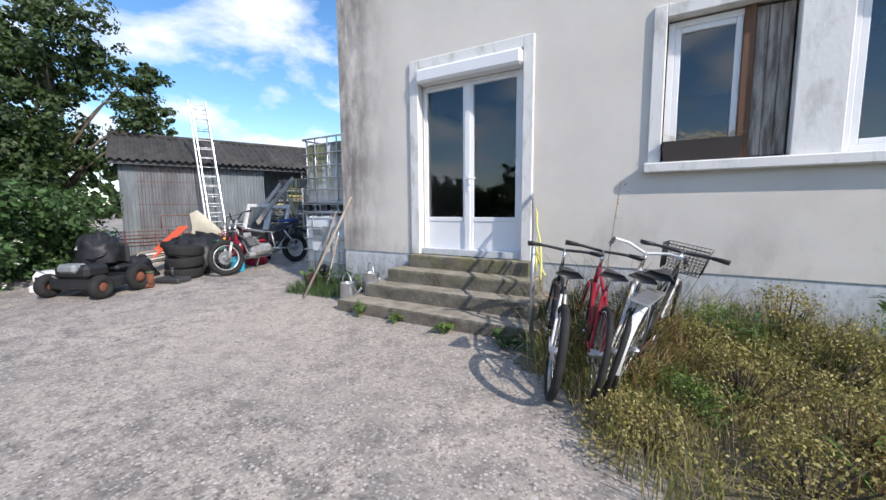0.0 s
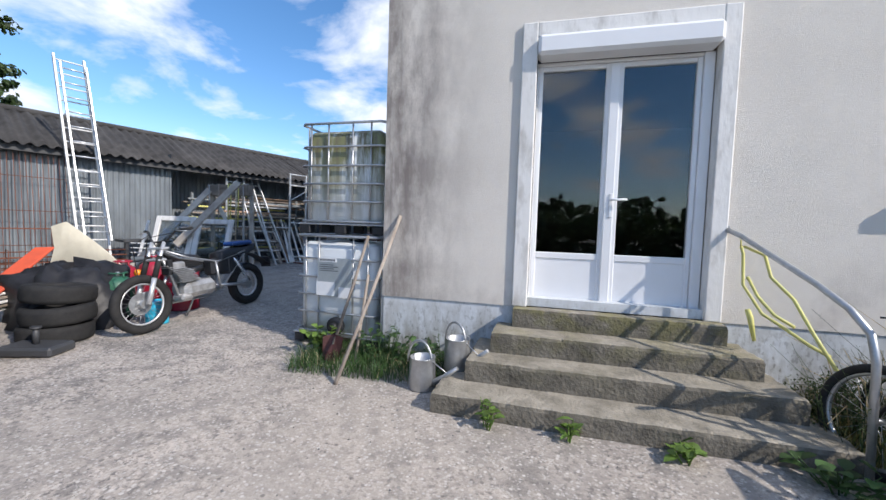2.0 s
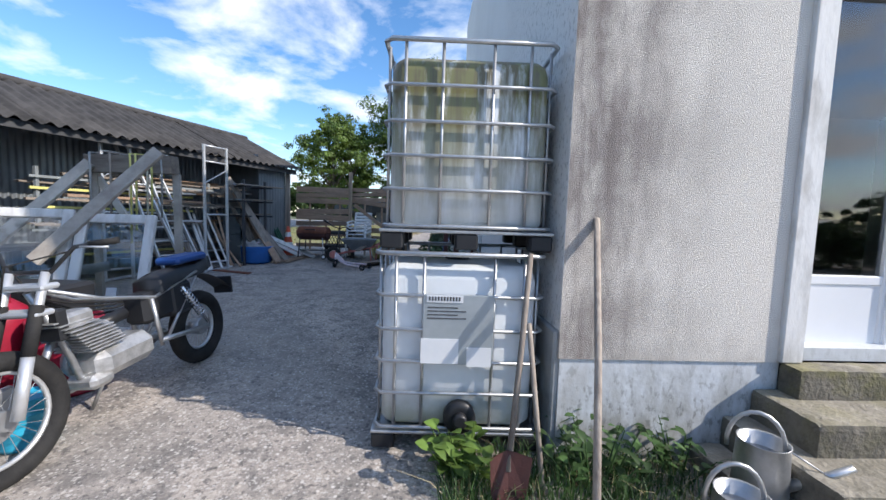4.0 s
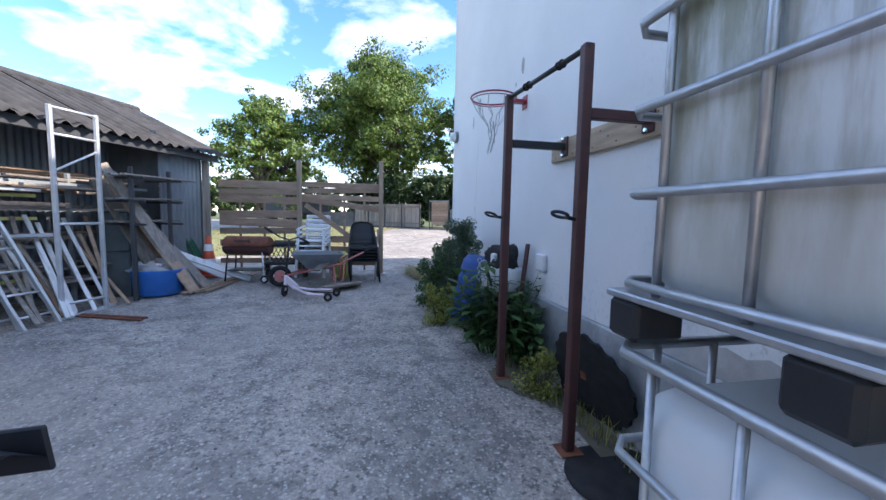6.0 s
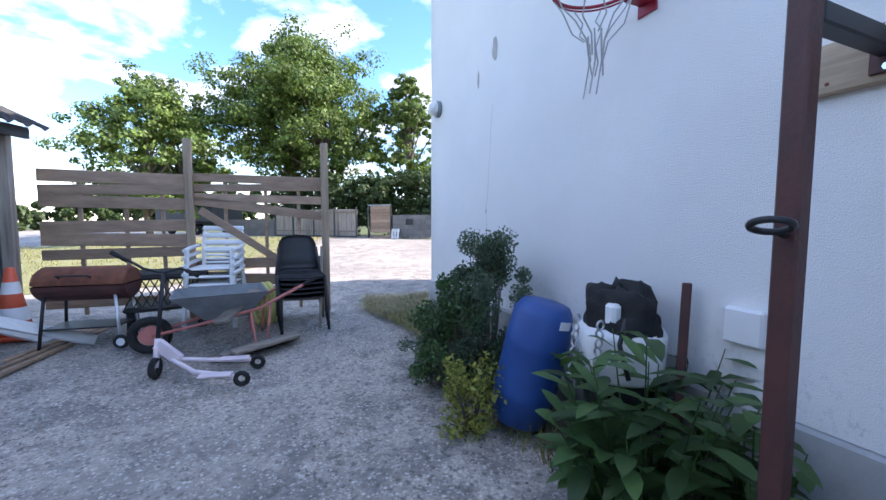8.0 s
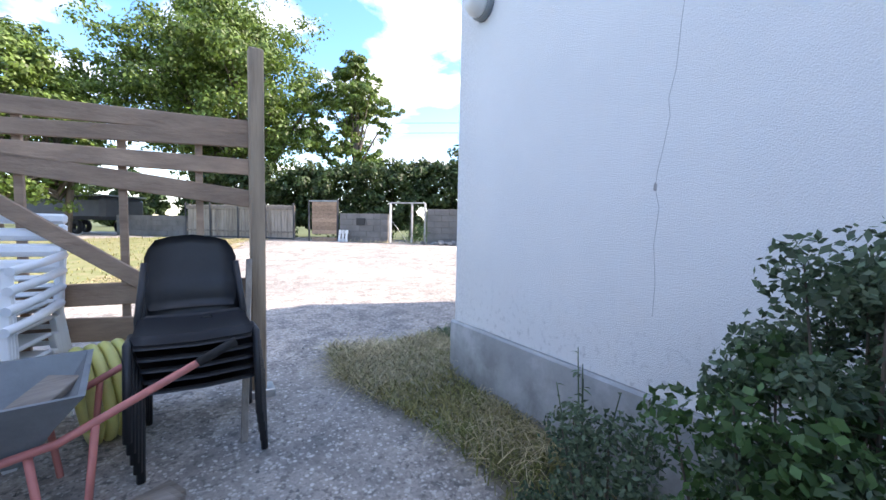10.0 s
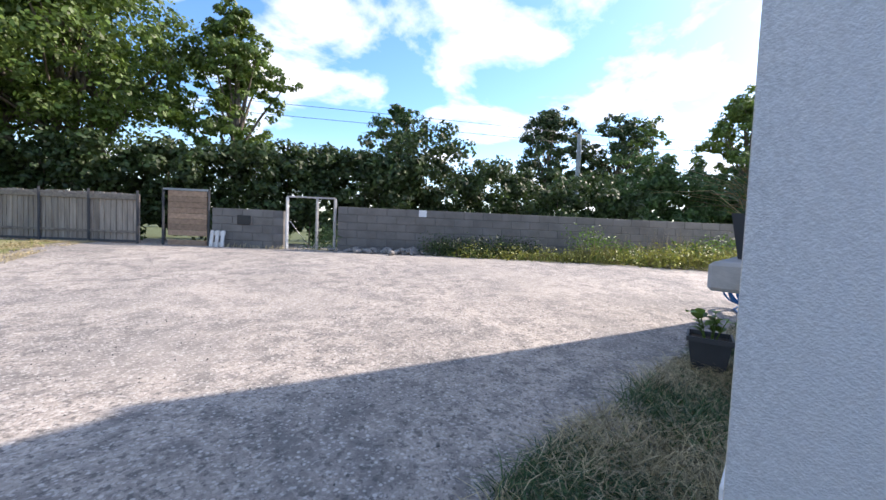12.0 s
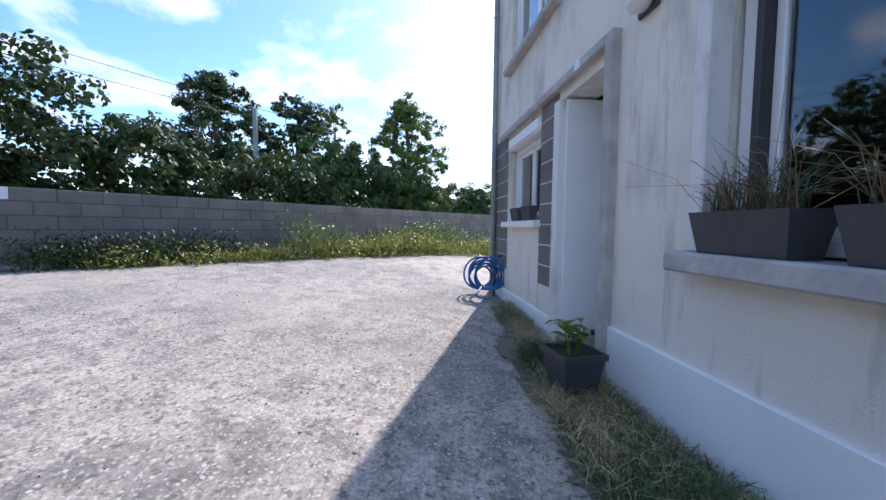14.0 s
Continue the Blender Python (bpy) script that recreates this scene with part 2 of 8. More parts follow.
M_OLDWHITE = mat("weathered_white_paint", (0.74, 0.73, 0.71), (0.42, 0.40, 0.37), 6.0, 0.75, bump=0.3, bscale=30, lo=0.5, hi=0.75, stretch=(1, 1, 0.4))
M_PVC = mat("white_plastic", (0.80, 0.81, 0.83), (0.76, 0.77, 0.79), 2.0, 0.3)
M_GLASS = glass_mat("window_glass", (0.75, 0.78, 0.8))
# Near-black in place of room shade, so reflections stand out in the panes.
M_DARKROOM = mat("room_shade_black", (0.03, 0.03, 0.03), (0.02, 0.02, 0.02), 1.5, 0.8)
M_STEP = mat("step_concrete", (0.37, 0.335, 0.275), (0.21, 0.19, 0.15), 5.0, 0.95, bump=1.0, bscale=42.0, lo=0.36, hi=0.64, world_space=True, detail=9.0)
add_stain(M_STEP, (0.13, 0.12, 0.095), "z", 2.0, 0.0, (8, 8, 8), 0.44, 0.60, 1.2)
add_stain(M_STEP, (0.24, 0.22, 0.07), "z", 0.95, 0.25, (3.2, 3.2, 3.2), 0.42, 0.58, 0.8)
add_stain(M_STEP, (0.07, 0.065, 0.055), "z", 2.0, 0.0, (34, 34, 34), 0.52, 0.60, 1.2)
# Step concrete for upright faces, with grime and their shade put in the colour.
M_RISER = mat("grimy_shaded_step_face", (0.20, 0.18, 0.145), (0.09, 0.082, 0.065), 6.0, 0.95, bump=1.0, bscale=42.0, world_space=True, detail=9.0)
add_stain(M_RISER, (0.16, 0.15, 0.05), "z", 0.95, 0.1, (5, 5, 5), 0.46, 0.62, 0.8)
M_STEEL = mat("galvanised_steel", (0.55, 0.56, 0.57), (0.42, 0.43, 0.44), 14.0, 0.42, 0.85, bump=0.06, bscale=60)
M_ALU = mat("aluminium", (0.72, 0.73, 0.74), (0.60, 0.61, 0.62), 10.0, 0.38, 0.6)
M_CHROME = mat("chrome", (0.75, 0.75, 0.76), (0.66, 0.66, 0.67), 6.0, 0.16, 1.0)
M_BLACK = mat("black_rubber", (0.016, 0.016, 0.017), (0.032, 0.031, 0.03), 9.0, 0.8, bump=0.2, bscale=80, spec=0.3)
M_BLACKP = mat("black_plastic", (0.017, 0.018, 0.021), (0.028, 0.029, 0.032), 4.0, 0.45, spec=0.4)
M_TARP = mat("black_tarpaulin", (0.016, 0.016, 0.018), (0.03, 0.03, 0.034), 6.0, 0.5, bump=0.5, bscale=9, spec=0.35)
M_RED = mat("red_paint", (0.36, 0.015, 0.04), (0.25, 0.012, 0.03), 6.0, 0.4)
M_ORANGE = mat("orange_red_plastic", (0.75, 0.12, 0.05), (0.62, 0.10, 0.05), 5.0, 0.5)
M_GREEN = mat("dark_green_paint", (0.03, 0.13, 0.08), (0.025, 0.10, 0.06), 6.0, 0.45)
M_BLUE = mat("blue_plastic", (0.03, 0.18, 0.55), (0.025, 0.14, 0.45), 3.0, 0.42)
M_NAVY = mat("navy_plastic", (0.02, 0.085, 0.30), (0.016, 0.065, 0.23), 3.0, 0.5)
M_CYAN = mat("turquoise_plastic", (0.03, 0.42, 0.62), (0.03, 0.36, 0.55), 3.0, 0.4)
M_YELLOW = mat("yellow_hose", (0.70, 0.66, 0.20), (0.60, 0.56, 0.2), 6.0, 0.5)
M_CREAM = mat("cream_sheet", (0.68, 0.63, 0.50), (0.58, 0.53, 0.42), 4.0, 0.6, bump=0.2, bscale=8)
M_RUST = mat("rust", (0.24, 0.085, 0.045), (0.12, 0.045, 0.03), 9.0, 0.85, 0.1, bump=0.5, bscale=60)
M_OXIDE = mat("oxide_brown_steel", (0.10, 0.035, 0.03), (0.065, 0.028, 0.026), 7.0, 0.55, 0.1, bump=0.2, bscale=50)
M_WOOD = mat("weathered_wood", (0.34, 0.29, 0.24), (0.19, 0.155, 0.13), 6.0, 0.85, bump=0.5, bscale=24, vary=0.25, stretch=(0.25, 3, 3))
M_WOODV = mat("weathered_wood_upright", (0.36, 0.31, 0.26), (0.20, 0.165, 0.14), 6.0, 0.85, bump=0.5, bscale=24, vary=0.25, stretch=(3, 3, 0.25))
M_PINE = mat("raw_pine", (0.50, 0.38, 0.26), (0.30, 0.22, 0.15), 5.0, 0.7, bump=0.35, bscale=20, vary=0.12, stretch=(3, 0.3, 3))
M_FENCE = mat("brown_fence_board", (0.42, 0.285, 0.195), (0.27, 0.18, 0.125), 5.0, 0.85, bump=0.5, bscale=22, vary=0.25, stretch=(0.3, 3, 3))
M_SHED = mat("galvanised_cladding", (0.27, 0.30, 0.32), (0.15, 0.165, 0.18), 2.2, 0.5, 0.5, bump=0.06, bscale=30, stretch=(1, 1, 0.35))
M_SHEDR = mat("fibre_cement_roof", (0.07, 0.067, 0.066), (0.03, 0.029, 0.029), 3.5, 0.95, bump=0.5, bscale=26, vary=0.15)
M_IBC = mat("tank_plastic", (0.72, 0.75, 0.77), (0.62, 0.65, 0.66), 2.0, 0.35)
add_stain(M_IBC, (0.20, 0.20, 0.09), "z", 2.9, 1.1, (5.5, 5.5, 1.3), 0.38, 0.54, 1.6)
add_stain(M_IBC, (0.16, 0.14, 0.08), "z", 2.7, 1.3, (15, 15, 1.4), 0.46, 0.58, 1.2)
add_stain(M_IBC, (0.22, 0.23, 0.07), "z", 0.1, 0.5, (4, 4, 4), 0.30, 0.55, 0.85)
M_LABEL = mat("paper_label", (0.78, 0.79, 0.80), (0.70, 0.72, 0.74), 4.0, 0.6)
M_PLATE = mat("grey_plate", (0.42, 0.47, 0.50), (0.34, 0.39, 0.42), 5.0, 0.4, 0.4)
M_BLOCK = mat("concrete_block", (0.20, 0.192, 0.18), (0.135, 0.13, 0.122), 2.0, 0.95, bump=0.5, bscale=40, vary=0.07, world_space=True)
M_MORTAR = mat("mortar", (0.16, 0.156, 0.15), (0.12, 0.117, 0.112), 6.0, 0.95, bump=0.3)
M_BARK = mat("bark", (0.16, 0.13, 0.10), (0.085, 0.07, 0.055), 8.0, 0.95, bump=0.8, bscale=20, stretch=(1, 1, 0.25))
M_LEAF = leaf_mat("oak_leaves", (0.13, 0.20, 0.035), (0.08, 0.13, 0.025))
M_LEAFD = leaf_mat("hedge_leaves", (0.055, 0.095, 0.025), (0.035, 0.06, 0.018))
M_LEAFB = leaf_mat("shrub_leaves", (0.07, 0.14, 0.04), (0.045, 0.09, 0.03))
M_LEAFG = leaf_mat("grey_green_leaves", (0.12, 0.17, 0.10), (0.06, 0.10, 0.05))
M_LEAFY = leaf_mat("yellow_green_leaves", (0.30, 0.30, 0.06), (0.19, 0.22, 0.04))
M_LEAFF = leaf_mat("fresh_weed_leaves", (0.15, 0.24, 0.05), (0.09, 0.16, 0.03))
M_GRASS = leaf_mat("long_grass", (0.20, 0.22, 0.06), (0.30, 0.26, 0.10))
M_STRAW = leaf_mat("dry_grass", (0.44, 0.35, 0.19), (0.31, 0.24, 0.13))
M_HAY = leaf_mat("cut_grass", (0.58, 0.49, 0.30), (0.36, 0.30, 0.16))
M_RUSSET = leaf_mat("russet_seed_heads", (0.34, 0.19, 0.09), (0.26, 0.17, 0.07))
M_FLOWER = mat("white_flowers", (0.75, 0.74, 0.66), (0.65, 0.64, 0.55), 3.0, 0.7)
M_ANTH = mat("anthracite_planter", (0.055, 0.057, 0.062), (0.04, 0.042, 0.046), 3.0, 0.55)
M_BROWNP = mat("brown_planter", (0.055, 0.042, 0.036), (0.04, 0.032, 0.028), 3.0, 0.6)
M_GREYT = mat("grey_tray", (0.20, 0.22, 0.23), (0.14, 0.15, 0.16), 5.0, 0.55, bump=0.1)
M_PINK = mat("faded_pink_paint", (0.78, 0.66, 0.69), (0.68, 0.56, 0.59), 5.0, 0.45)
M_COBALT = mat("blue_hose", (0.015, 0.14, 0.36), (0.012, 0.11, 0.28), 5.0, 0.4)
M_SHUTTER = mat("peeling_shutter", (0.42, 0.38, 0.34), (0.17, 0.14, 0.12), 5.0, 0.9, bump=0.6, bscale=20, stretch=(4, 4, 0.5), lo=0.42, hi=0.6)
M_BROWN = mat("brown_stained_wood", (0.17, 0.085, 0.045), (0.11, 0.055, 0.03), 6.0, 0.7, bump=0.3, stretch=(3, 3, 0.3))
M_SOIL = mat("soil", (0.07, 0.05, 0.035), (0.045, 0.033, 0.024), 12.0, 1.0, bump=0.8)
M_STONE = mat("rubble_stone", (0.22, 0.21, 0.20), (0.12, 0.115, 0.108), 7.0, 0.95, bump=0.6, vary=0.35)
M_TILE = mat("roof_tile", (0.22, 0.10, 0.07), (0.15, 0.075, 0.055), 6.0, 0.9, bump=0.5)
M_GREYCAB = mat("grey_enamel", (0.30, 0.33, 0.34), (0.22, 0.24, 0.25), 4.0, 0.5, 0.2)
M_LAMPG = mat("frosted_lamp_glass", (0.78, 0.78, 0.76), (0.70, 0.70, 0.68), 4.0, 0.35)
M_CLOTH = mat("grey_cloth", (0.42, 0.42, 0.41), (0.32, 0.32, 0.31), 5.0, 0.9, bump=0.4, bscale=12)
M_FADED = mat("faded_red_paint", (0.58, 0.20, 0.17), (0.46, 0.15, 0.13), 6.0, 0.5)
M_AMBER = mat("amber_lens", (0.85, 0.30, 0.02), (0.75, 0.25, 0.02), 5.0, 0.25)
M_DARKCAB = mat("dark_grey_enamel", (0.11, 0.125, 0.125), (0.07, 0.08, 0.08), 4.0, 0.55, 0.2)
M_CAST = mat("cast_alloy", (0.60, 0.60, 0.60), (0.38, 0.38, 0.38), 16.0, 0.45, 0.7, bump=0.2, bscale=60)
M_SPECK = mat("dark_ink", (0.06, 0.065, 0.07), (0.05, 0.05, 0.055), 5.0, 0.6)


# ---- mesh builder ----
class Mesh:
    """Collects vertices and faces of one part."""

    def __init__(self):
        self.v, self.f, self.s = [], [], []

    def add(self, verts, faces, smooth=False):
        o = len(self.v)
        self.v += [tuple(p) for p in verts]
        self.f += [tuple(i + o for i in q) for q in faces]
        self.s += [smooth] * len(faces)
        return self

    def box(self, x0, x1, y0, y1, z0, z1, b=0.0, m=None):
        """A box with chamfered edges."""
        c = Vector(((x0 + x1) / 2, (y0 + y1) / 2, (z0 + z1) / 2))
        h = Vector((abs(x1 - x0) / 2, abs(y1 - y0) / 2, abs(z1 - z0) / 2))
        if b <= 0:
            vs = [Vector((sx * h.x, sy * h.y, sz * h.z)) for sx in (-1, 1) for sy in (-1, 1) for sz in (-1, 1)]
            fs = [(0, 1, 3, 2), (4, 6, 7, 5), (0, 4, 5, 1), (2, 3, 7, 6), (0, 2, 6, 4), (1, 5, 7, 3)]
        else:
            b = min(b, 0.45 * min(h) * 2)
            vs, key = [], {}
            for sx in (-1, 1):
                for sy in (-1, 1):
                    for sz in (-1, 1):
                        for a in range(3):
                            key[sx, sy, sz, a] = len(vs)
                            s = (sx, sy, sz)
                            vs.append(Vector([s[i] * (h[i] - (0 if i == a else b)) for i in range(3)]))
            fs = []
            for a in range(3):
                u, w = (a + 1) % 3, (a + 2) % 3
                for sa in (-1, 1):
                    q = []
                    for su, sw in ((-1, -1), (1, -1), (1, 1), (-1, 1)):
                        s = [0, 0, 0]
                        s[a], s[u], s[w] = sa, su, sw
                        q.append(key[(*s, a)])
                    fs.append(q)
                for su in (-1, 1):
                    for sw in (-1, 1):
                        q = []
                        for sa, k in ((-1, u), (1, u), (1, w), (-1, w)):
                            s = [0, 0, 0]
                            s[a], s[u], s[w] = sa, su, sw
                            q.append(key[(*s, k)])
                        fs.append(q)
            for sx in (-1, 1):
                for sy in (-1, 1):
                    for sz in (-1, 1):
                        fs.append([key[sx, sy, sz, a] for a in range(3)])
            out = []
            for q in fs:
                p = [vs[i] for i in q]
                nrm = (p[1] - p[0]).cross(p[2] - p[0])
                out.append(q if nrm.dot(sum(p, Vector())) > 0 else q[::-1])
            fs = out
        vs = [c + p for p in vs]
        if m is not None:
            vs = [m @ p for p in vs]
        return self.add(vs, fs)

    def beam(self, p0, p1, w, h, b=0.004, up=(0, 0, 1)):
        """A squared beam from p0 to p1, w wide and h thick."""
        p0, p1 = Vector(p0), Vector(p1)
        d = p1 - p0
        ax = d.normalized()
        side = ax.cross(Vector(up))
        if side.length < 0.01:
            side = ax.cross(Vector((0, 1, 0)))
        side.normalize()
        top = side.cross(ax)
        m = Matrix((ax, side, top)).transposed().to_4x4()
        m.translation = (p0 + p1) / 2
        return self.box(-d.length / 2, d.length / 2, -w / 2, w / 2, -h / 2, h / 2, b, m)

    def tube(self, pts, r, seg=8, closed=False, caps=True):
        """A round tube along points; r may be a list."""
        pts = [Vector(p) for p in pts]
        k = len(pts)
        rs = r if isinstance(r, (list, tuple)) else [r] * k
        vs, fs = [], []
        ref = None
        for i, p in enumerate(pts):
            a = pts[(i - 1) % k] if closed or i else p
            c = pts[(i + 1) % k] if closed or i < k - 1 else p
            d = (c - a).normalized()
            if ref is None:
                ref = d.orthogonal().normalized()
            ref = (ref - d * ref.dot(d)).normalized()
            bi = d.cross(ref)
            for j in range(seg):
                t = 2 * math.pi * j / seg
                vs.append(p + (ref * math.cos(t) + bi * math.sin(t)) * rs[i])
        for i in range(k if closed else k - 1):
            for j in range(seg):
                i2, j2 = (i + 1) % k, (j + 1) % seg
                fs.append((i * seg + j, i * seg + j2, i2 * seg + j2, i2 * seg + j))
        self.add(vs, fs, True)
        if caps and not closed:
            o = len(self.v) - len(vs)
            self.f += [tuple(o + j for j in range(seg))[::-1], tuple(o + (k - 1) * seg + j for j in range(seg))]
            self.s += [False, False]
        return self

    def lathe(self, prof, seg=20, m=None, caps=True):
        """A turned shape round z from (radius, height) pairs."""
        vs, fs = [], []
        for r, z in prof:
            for j in range(seg):
                t = 2 * math.pi * j / seg
                vs.append(Vector((r * math.cos(t), r * math.sin(t), z)))
        for i in range(len(prof) - 1):
            for j in range(seg):
                j2 = (j + 1) % seg
                fs.append((i * seg + j, i * seg + j2, (i + 1) * seg + j2, (i + 1) * seg + j))
        if m is not None:
            vs = [m @ p for p in vs]
        o = len(self.v)
        self.add(vs, fs, True)
        if caps:
            self.f += [tuple(o + j for j in range(seg))[::-1], tuple(o + (len(prof) - 1) * seg + j for j in range(seg))]
            self.s += [False, False]
        return self

    def ring(self, centre, axis, R, r, seg=28, seg2=8, flat=1.0):
        """A torus; flat squeezes it along its axis."""
        ax = Vector(axis).normalized()
        u = ax.orthogonal().normalized()
        w = ax.cross(u)
        c = Vector(centre)
        vs, fs = [], []
        for i in range(seg):
            t = 2 * math.pi * i / seg
            d = u * math.cos(t) + w * math.sin(t)
            for j in range(seg2):
                s = 2 * math.pi * j / seg2
                vs.append(c + d * (R + r * math.cos(s)) + ax * (r * math.sin(s) * flat))
        for i in range(seg):
            for j in range(seg2):
                i2, j2 = (i + 1) % seg, (j + 1) % seg2
                fs.append((i * seg2 + j, i2 * seg2 + j, i2 * seg2 + j2, i * seg2 + j2))
        return self.add(vs, fs, True)

    def data(self, name, material):
        me = bpy.data.meshes.new(name)
        me.from_pydata(self.v, [], self.f)
        me.polygons.foreach_set("use_smooth", self.s)
        me.materials.append(material)
        me.update()
        return me


def part(name, m, material, parent=None, label=""):
    """One mesh object, under a thing or under a part."""
    ob = new(name, m.data(name, material))
    ob.parent = parent
    return tagged(ob, label)


def thing(name, label, category, x=0, y=0, z=0, rz=0, group="", kind=""):
    """A top-level thing: an Empty at its base."""
    ob = new(name)
    ob.empty_display_size = 0.1
    ob.matrix_world = pose(x, y, z, 0, 0, rz)
    return tagged(ob, label, category, group, kind)


def gz(x, y):
    """Height of the ground."""
    z = float(np.interp(y, (-2, 0, 3.5, 6, 7.6, 8.5, 10.5), (0, 0.05, 0.29, 0.33, 0.45, 0.51, 0.55)))
    u = min(1.0, max(0.0, ((x + y) / 2 ** 0.5 - 7.5) / 6.5))
    return z + 0.42 * u * u * (3 - 2 * u)


# ---- ground ----
def ground():
    xs = sorted(set([-600, -300, -150, -80, -50, -35] + list(np.arange(-24, 30.1, 0.6).round(2)) + [36, 50, 80, 150, 300, 600]))
    ys = sorted(set([-600, -300, -150, -80, -50, -30] + list(np.arange(-18, 36.1, 0.6).round(2)) + [45, 60, 90, 150, 300, 600]))
    m = Mesh()
    vs = []
    for y in ys:
        for x in xs:
            w = 0.012 * noise.noise(Vector((x * 0.8, y * 0.8, 0)))
            vs.append((x, y, gz(x, y) + w))
    k = len(xs)
    m.add(vs, [(j * k + i, j * k + i + 1, (j + 1) * k + i + 1, (j + 1) * k + i) for j in range(len(ys) - 1) for i in range(k - 1)], True)
    tagged(part("ground", m, M_GROUND), "worn pale concrete yard with exposed aggregate and dark blotches", "ground", kind="structure")


ground()


def wall_mesh(axis, at, depth, a0, a1, z0, z1, holes):
    """A wall along one axis with its outer face at `at`, thickness depth (signed, inwards), and openings through it."""
    holes = [(h[0] - 0.013, h[1] + 0.013, h[2] - 0.005, h[3] + 0.013) for h in holes]
    us = sorted({a0, a1, *[h[0] for h in holes], *[h[1] for h in holes]})
    zs = sorted({z0, z1, *[h[2] for h in holes], *[h[3] for h in holes]})
    solid = {}
    for i in range(len(us) - 1):
        for j in range(len(zs) - 1):
            u, z = (us[i] + us[i + 1]) / 2, (zs[j] + zs[j + 1]) / 2
            solid[i, j] = not any(h[0] < u < h[1] and h[2] < z < h[3] for h in holes)

    def p(u, d, z):
        return (u, at + d, z) if axis == "x" else (at + d, u, z)

    m = Mesh()
    for (i, j), s in solid.items():
        if not s:
            continue
        u0, u1, v0, v1 = us[i], us[i + 1], zs[j], zs[j + 1]
        for d in (0, depth):
            m.add([p(u0, d, v0), p(u1, d, v0), p(u1, d, v1), p(u0, d, v1)], [(0, 1, 2, 3)])
        for di, dj, q in ((-1, 0, ((u0, v0), (u0, v1))), (1, 0, ((u1, v0), (u1, v1))), (0, -1, ((u0, v0), (u1, v0))), (0, 1, ((u0, v1), (u1, v1)))):
            if not solid.get((i + di, j + dj), False):
                (ua, va), (ub, vb) = q
                m.add([p(ua, 0, va), p(ub, 0, vb), p(ub, depth, vb), p(ua, depth, va)], [(0, 1, 2, 3)])
    return m


HX, HY, HZ = 6.75, 7.42, 6.15
DOOR = (1.50, 3.00, 0.70, 3.22)
WIN_A, WIN_B = (4.46, 5.46, 1.80, 3.20), (5.80, 6.55, 1.80, 3.20)
RWIN, RDOOR, RWIN2, RUP = (0.75, 2.18, 1.52, 2.86), (3.12, 3.98, 0.55, 2.84), (4.62, 5.95, 1.72, 2.90), (4.25, 5.95, 3.90, 5.05)

tagged(part("wall_south", wall_mesh("x", 0.0, 0.3, 0.0, HX, 0.79, HZ, [DOOR, WIN_A, WIN_B]), M_FRONT), "beige roughcast house wall with dark water streaks", "wall", kind="structure")
tagged(part("wall_west", wall_mesh("y", -0.003, 0.3, 0.002, HY - 0.002, 0.862, HZ - 0.004, []), M_SIDE), "white roughcast gable wall, mouldy low down", "wall", kind="structure")
tagged(part("wall_north", wall_mesh("x", HY, -0.3, 0.0, HX, 0.5, HZ, [RWIN, RDOOR, RWIN2, RUP]), M_REAR), "grey stained roughcast house wall", "wall", kind="structure")
tagged(part("wall_east", wall_mesh("y", HX, -0.3, 0.3, HY - 0.3, 0.0, HZ, []), M_SIDE), "plain roughcast house wall", "wall", kind="structure")

# rooms behind the windows, their shade painted on in near-black
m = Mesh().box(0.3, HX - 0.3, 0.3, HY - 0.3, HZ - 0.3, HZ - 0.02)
tagged(part("ceiling", m, M_DARKROOM), "upper ceiling, near-black to stand for room shade", "ceiling", kind="structure")
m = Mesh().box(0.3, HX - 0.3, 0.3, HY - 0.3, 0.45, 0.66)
tagged(part("floor", m, M_DARKROOM), "indoor floor, near-black to stand for room shade", "floor", kind="structure")
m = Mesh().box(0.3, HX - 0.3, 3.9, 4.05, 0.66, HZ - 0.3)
tagged(part("wall_inner", m, M_DARKROOM), "inner partition wall, near-black to stand for room shade", "wall", kind="structure")
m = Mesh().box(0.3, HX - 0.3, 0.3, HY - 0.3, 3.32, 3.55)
tagged(part("ceiling_lower", m, M_DARKROOM), "ground-floor ceiling, near-black to stand for room shade", "ceiling", kind="structure")

roof = thing("house_roof", "low tiled hipped roof of the house", "roof", kind="structure")
m = Mesh()
m.add([(0, 0, HZ + 0.004), (HX, 0, HZ + 0.004), (HX, HY, HZ + 0.004), (0, HY, HZ + 0.004), (HX / 2, 2.6, HZ + 1.15), (HX / 2, HY - 2.6, HZ + 1.15)],
      [(0, 1, 4), (1, 2, 5, 4), (2, 3, 5), (3, 0, 4, 5), (3, 2, 1, 0)])
part("roof_slope", m, M_TILE, roof)

m = wall_mesh("x", 0.012, 0.29, 0.012, HX, -0.3, 0.788, [(1.40, 3.12, -0.2, 0.695)])
tagged(part("plinth_south", m, M_PLINTH), "pale blue flaking painted plinth", "plinth", kind="structure")
m = Mesh().box(-0.03, 0.28, 0.02, HY + 0.03, -0.3, 0.858, 0.012)
tagged(part("plinth_west", m, M_CEMENT), "smooth grey cement plinth", "plinth", kind="structure")
m = Mesh()
for x0, x1 in ((0.285, 3.03), (4.12, HX)):
    m.box(x0, x1, HY - 0.2, HY + 0.028, 0.1, 0.932 if x0 < 1 else 0.72, 0.008)
tagged(part("plinth_north", m, M_WPLINTH), "white painted plinth band", "plinth", kind="structure")

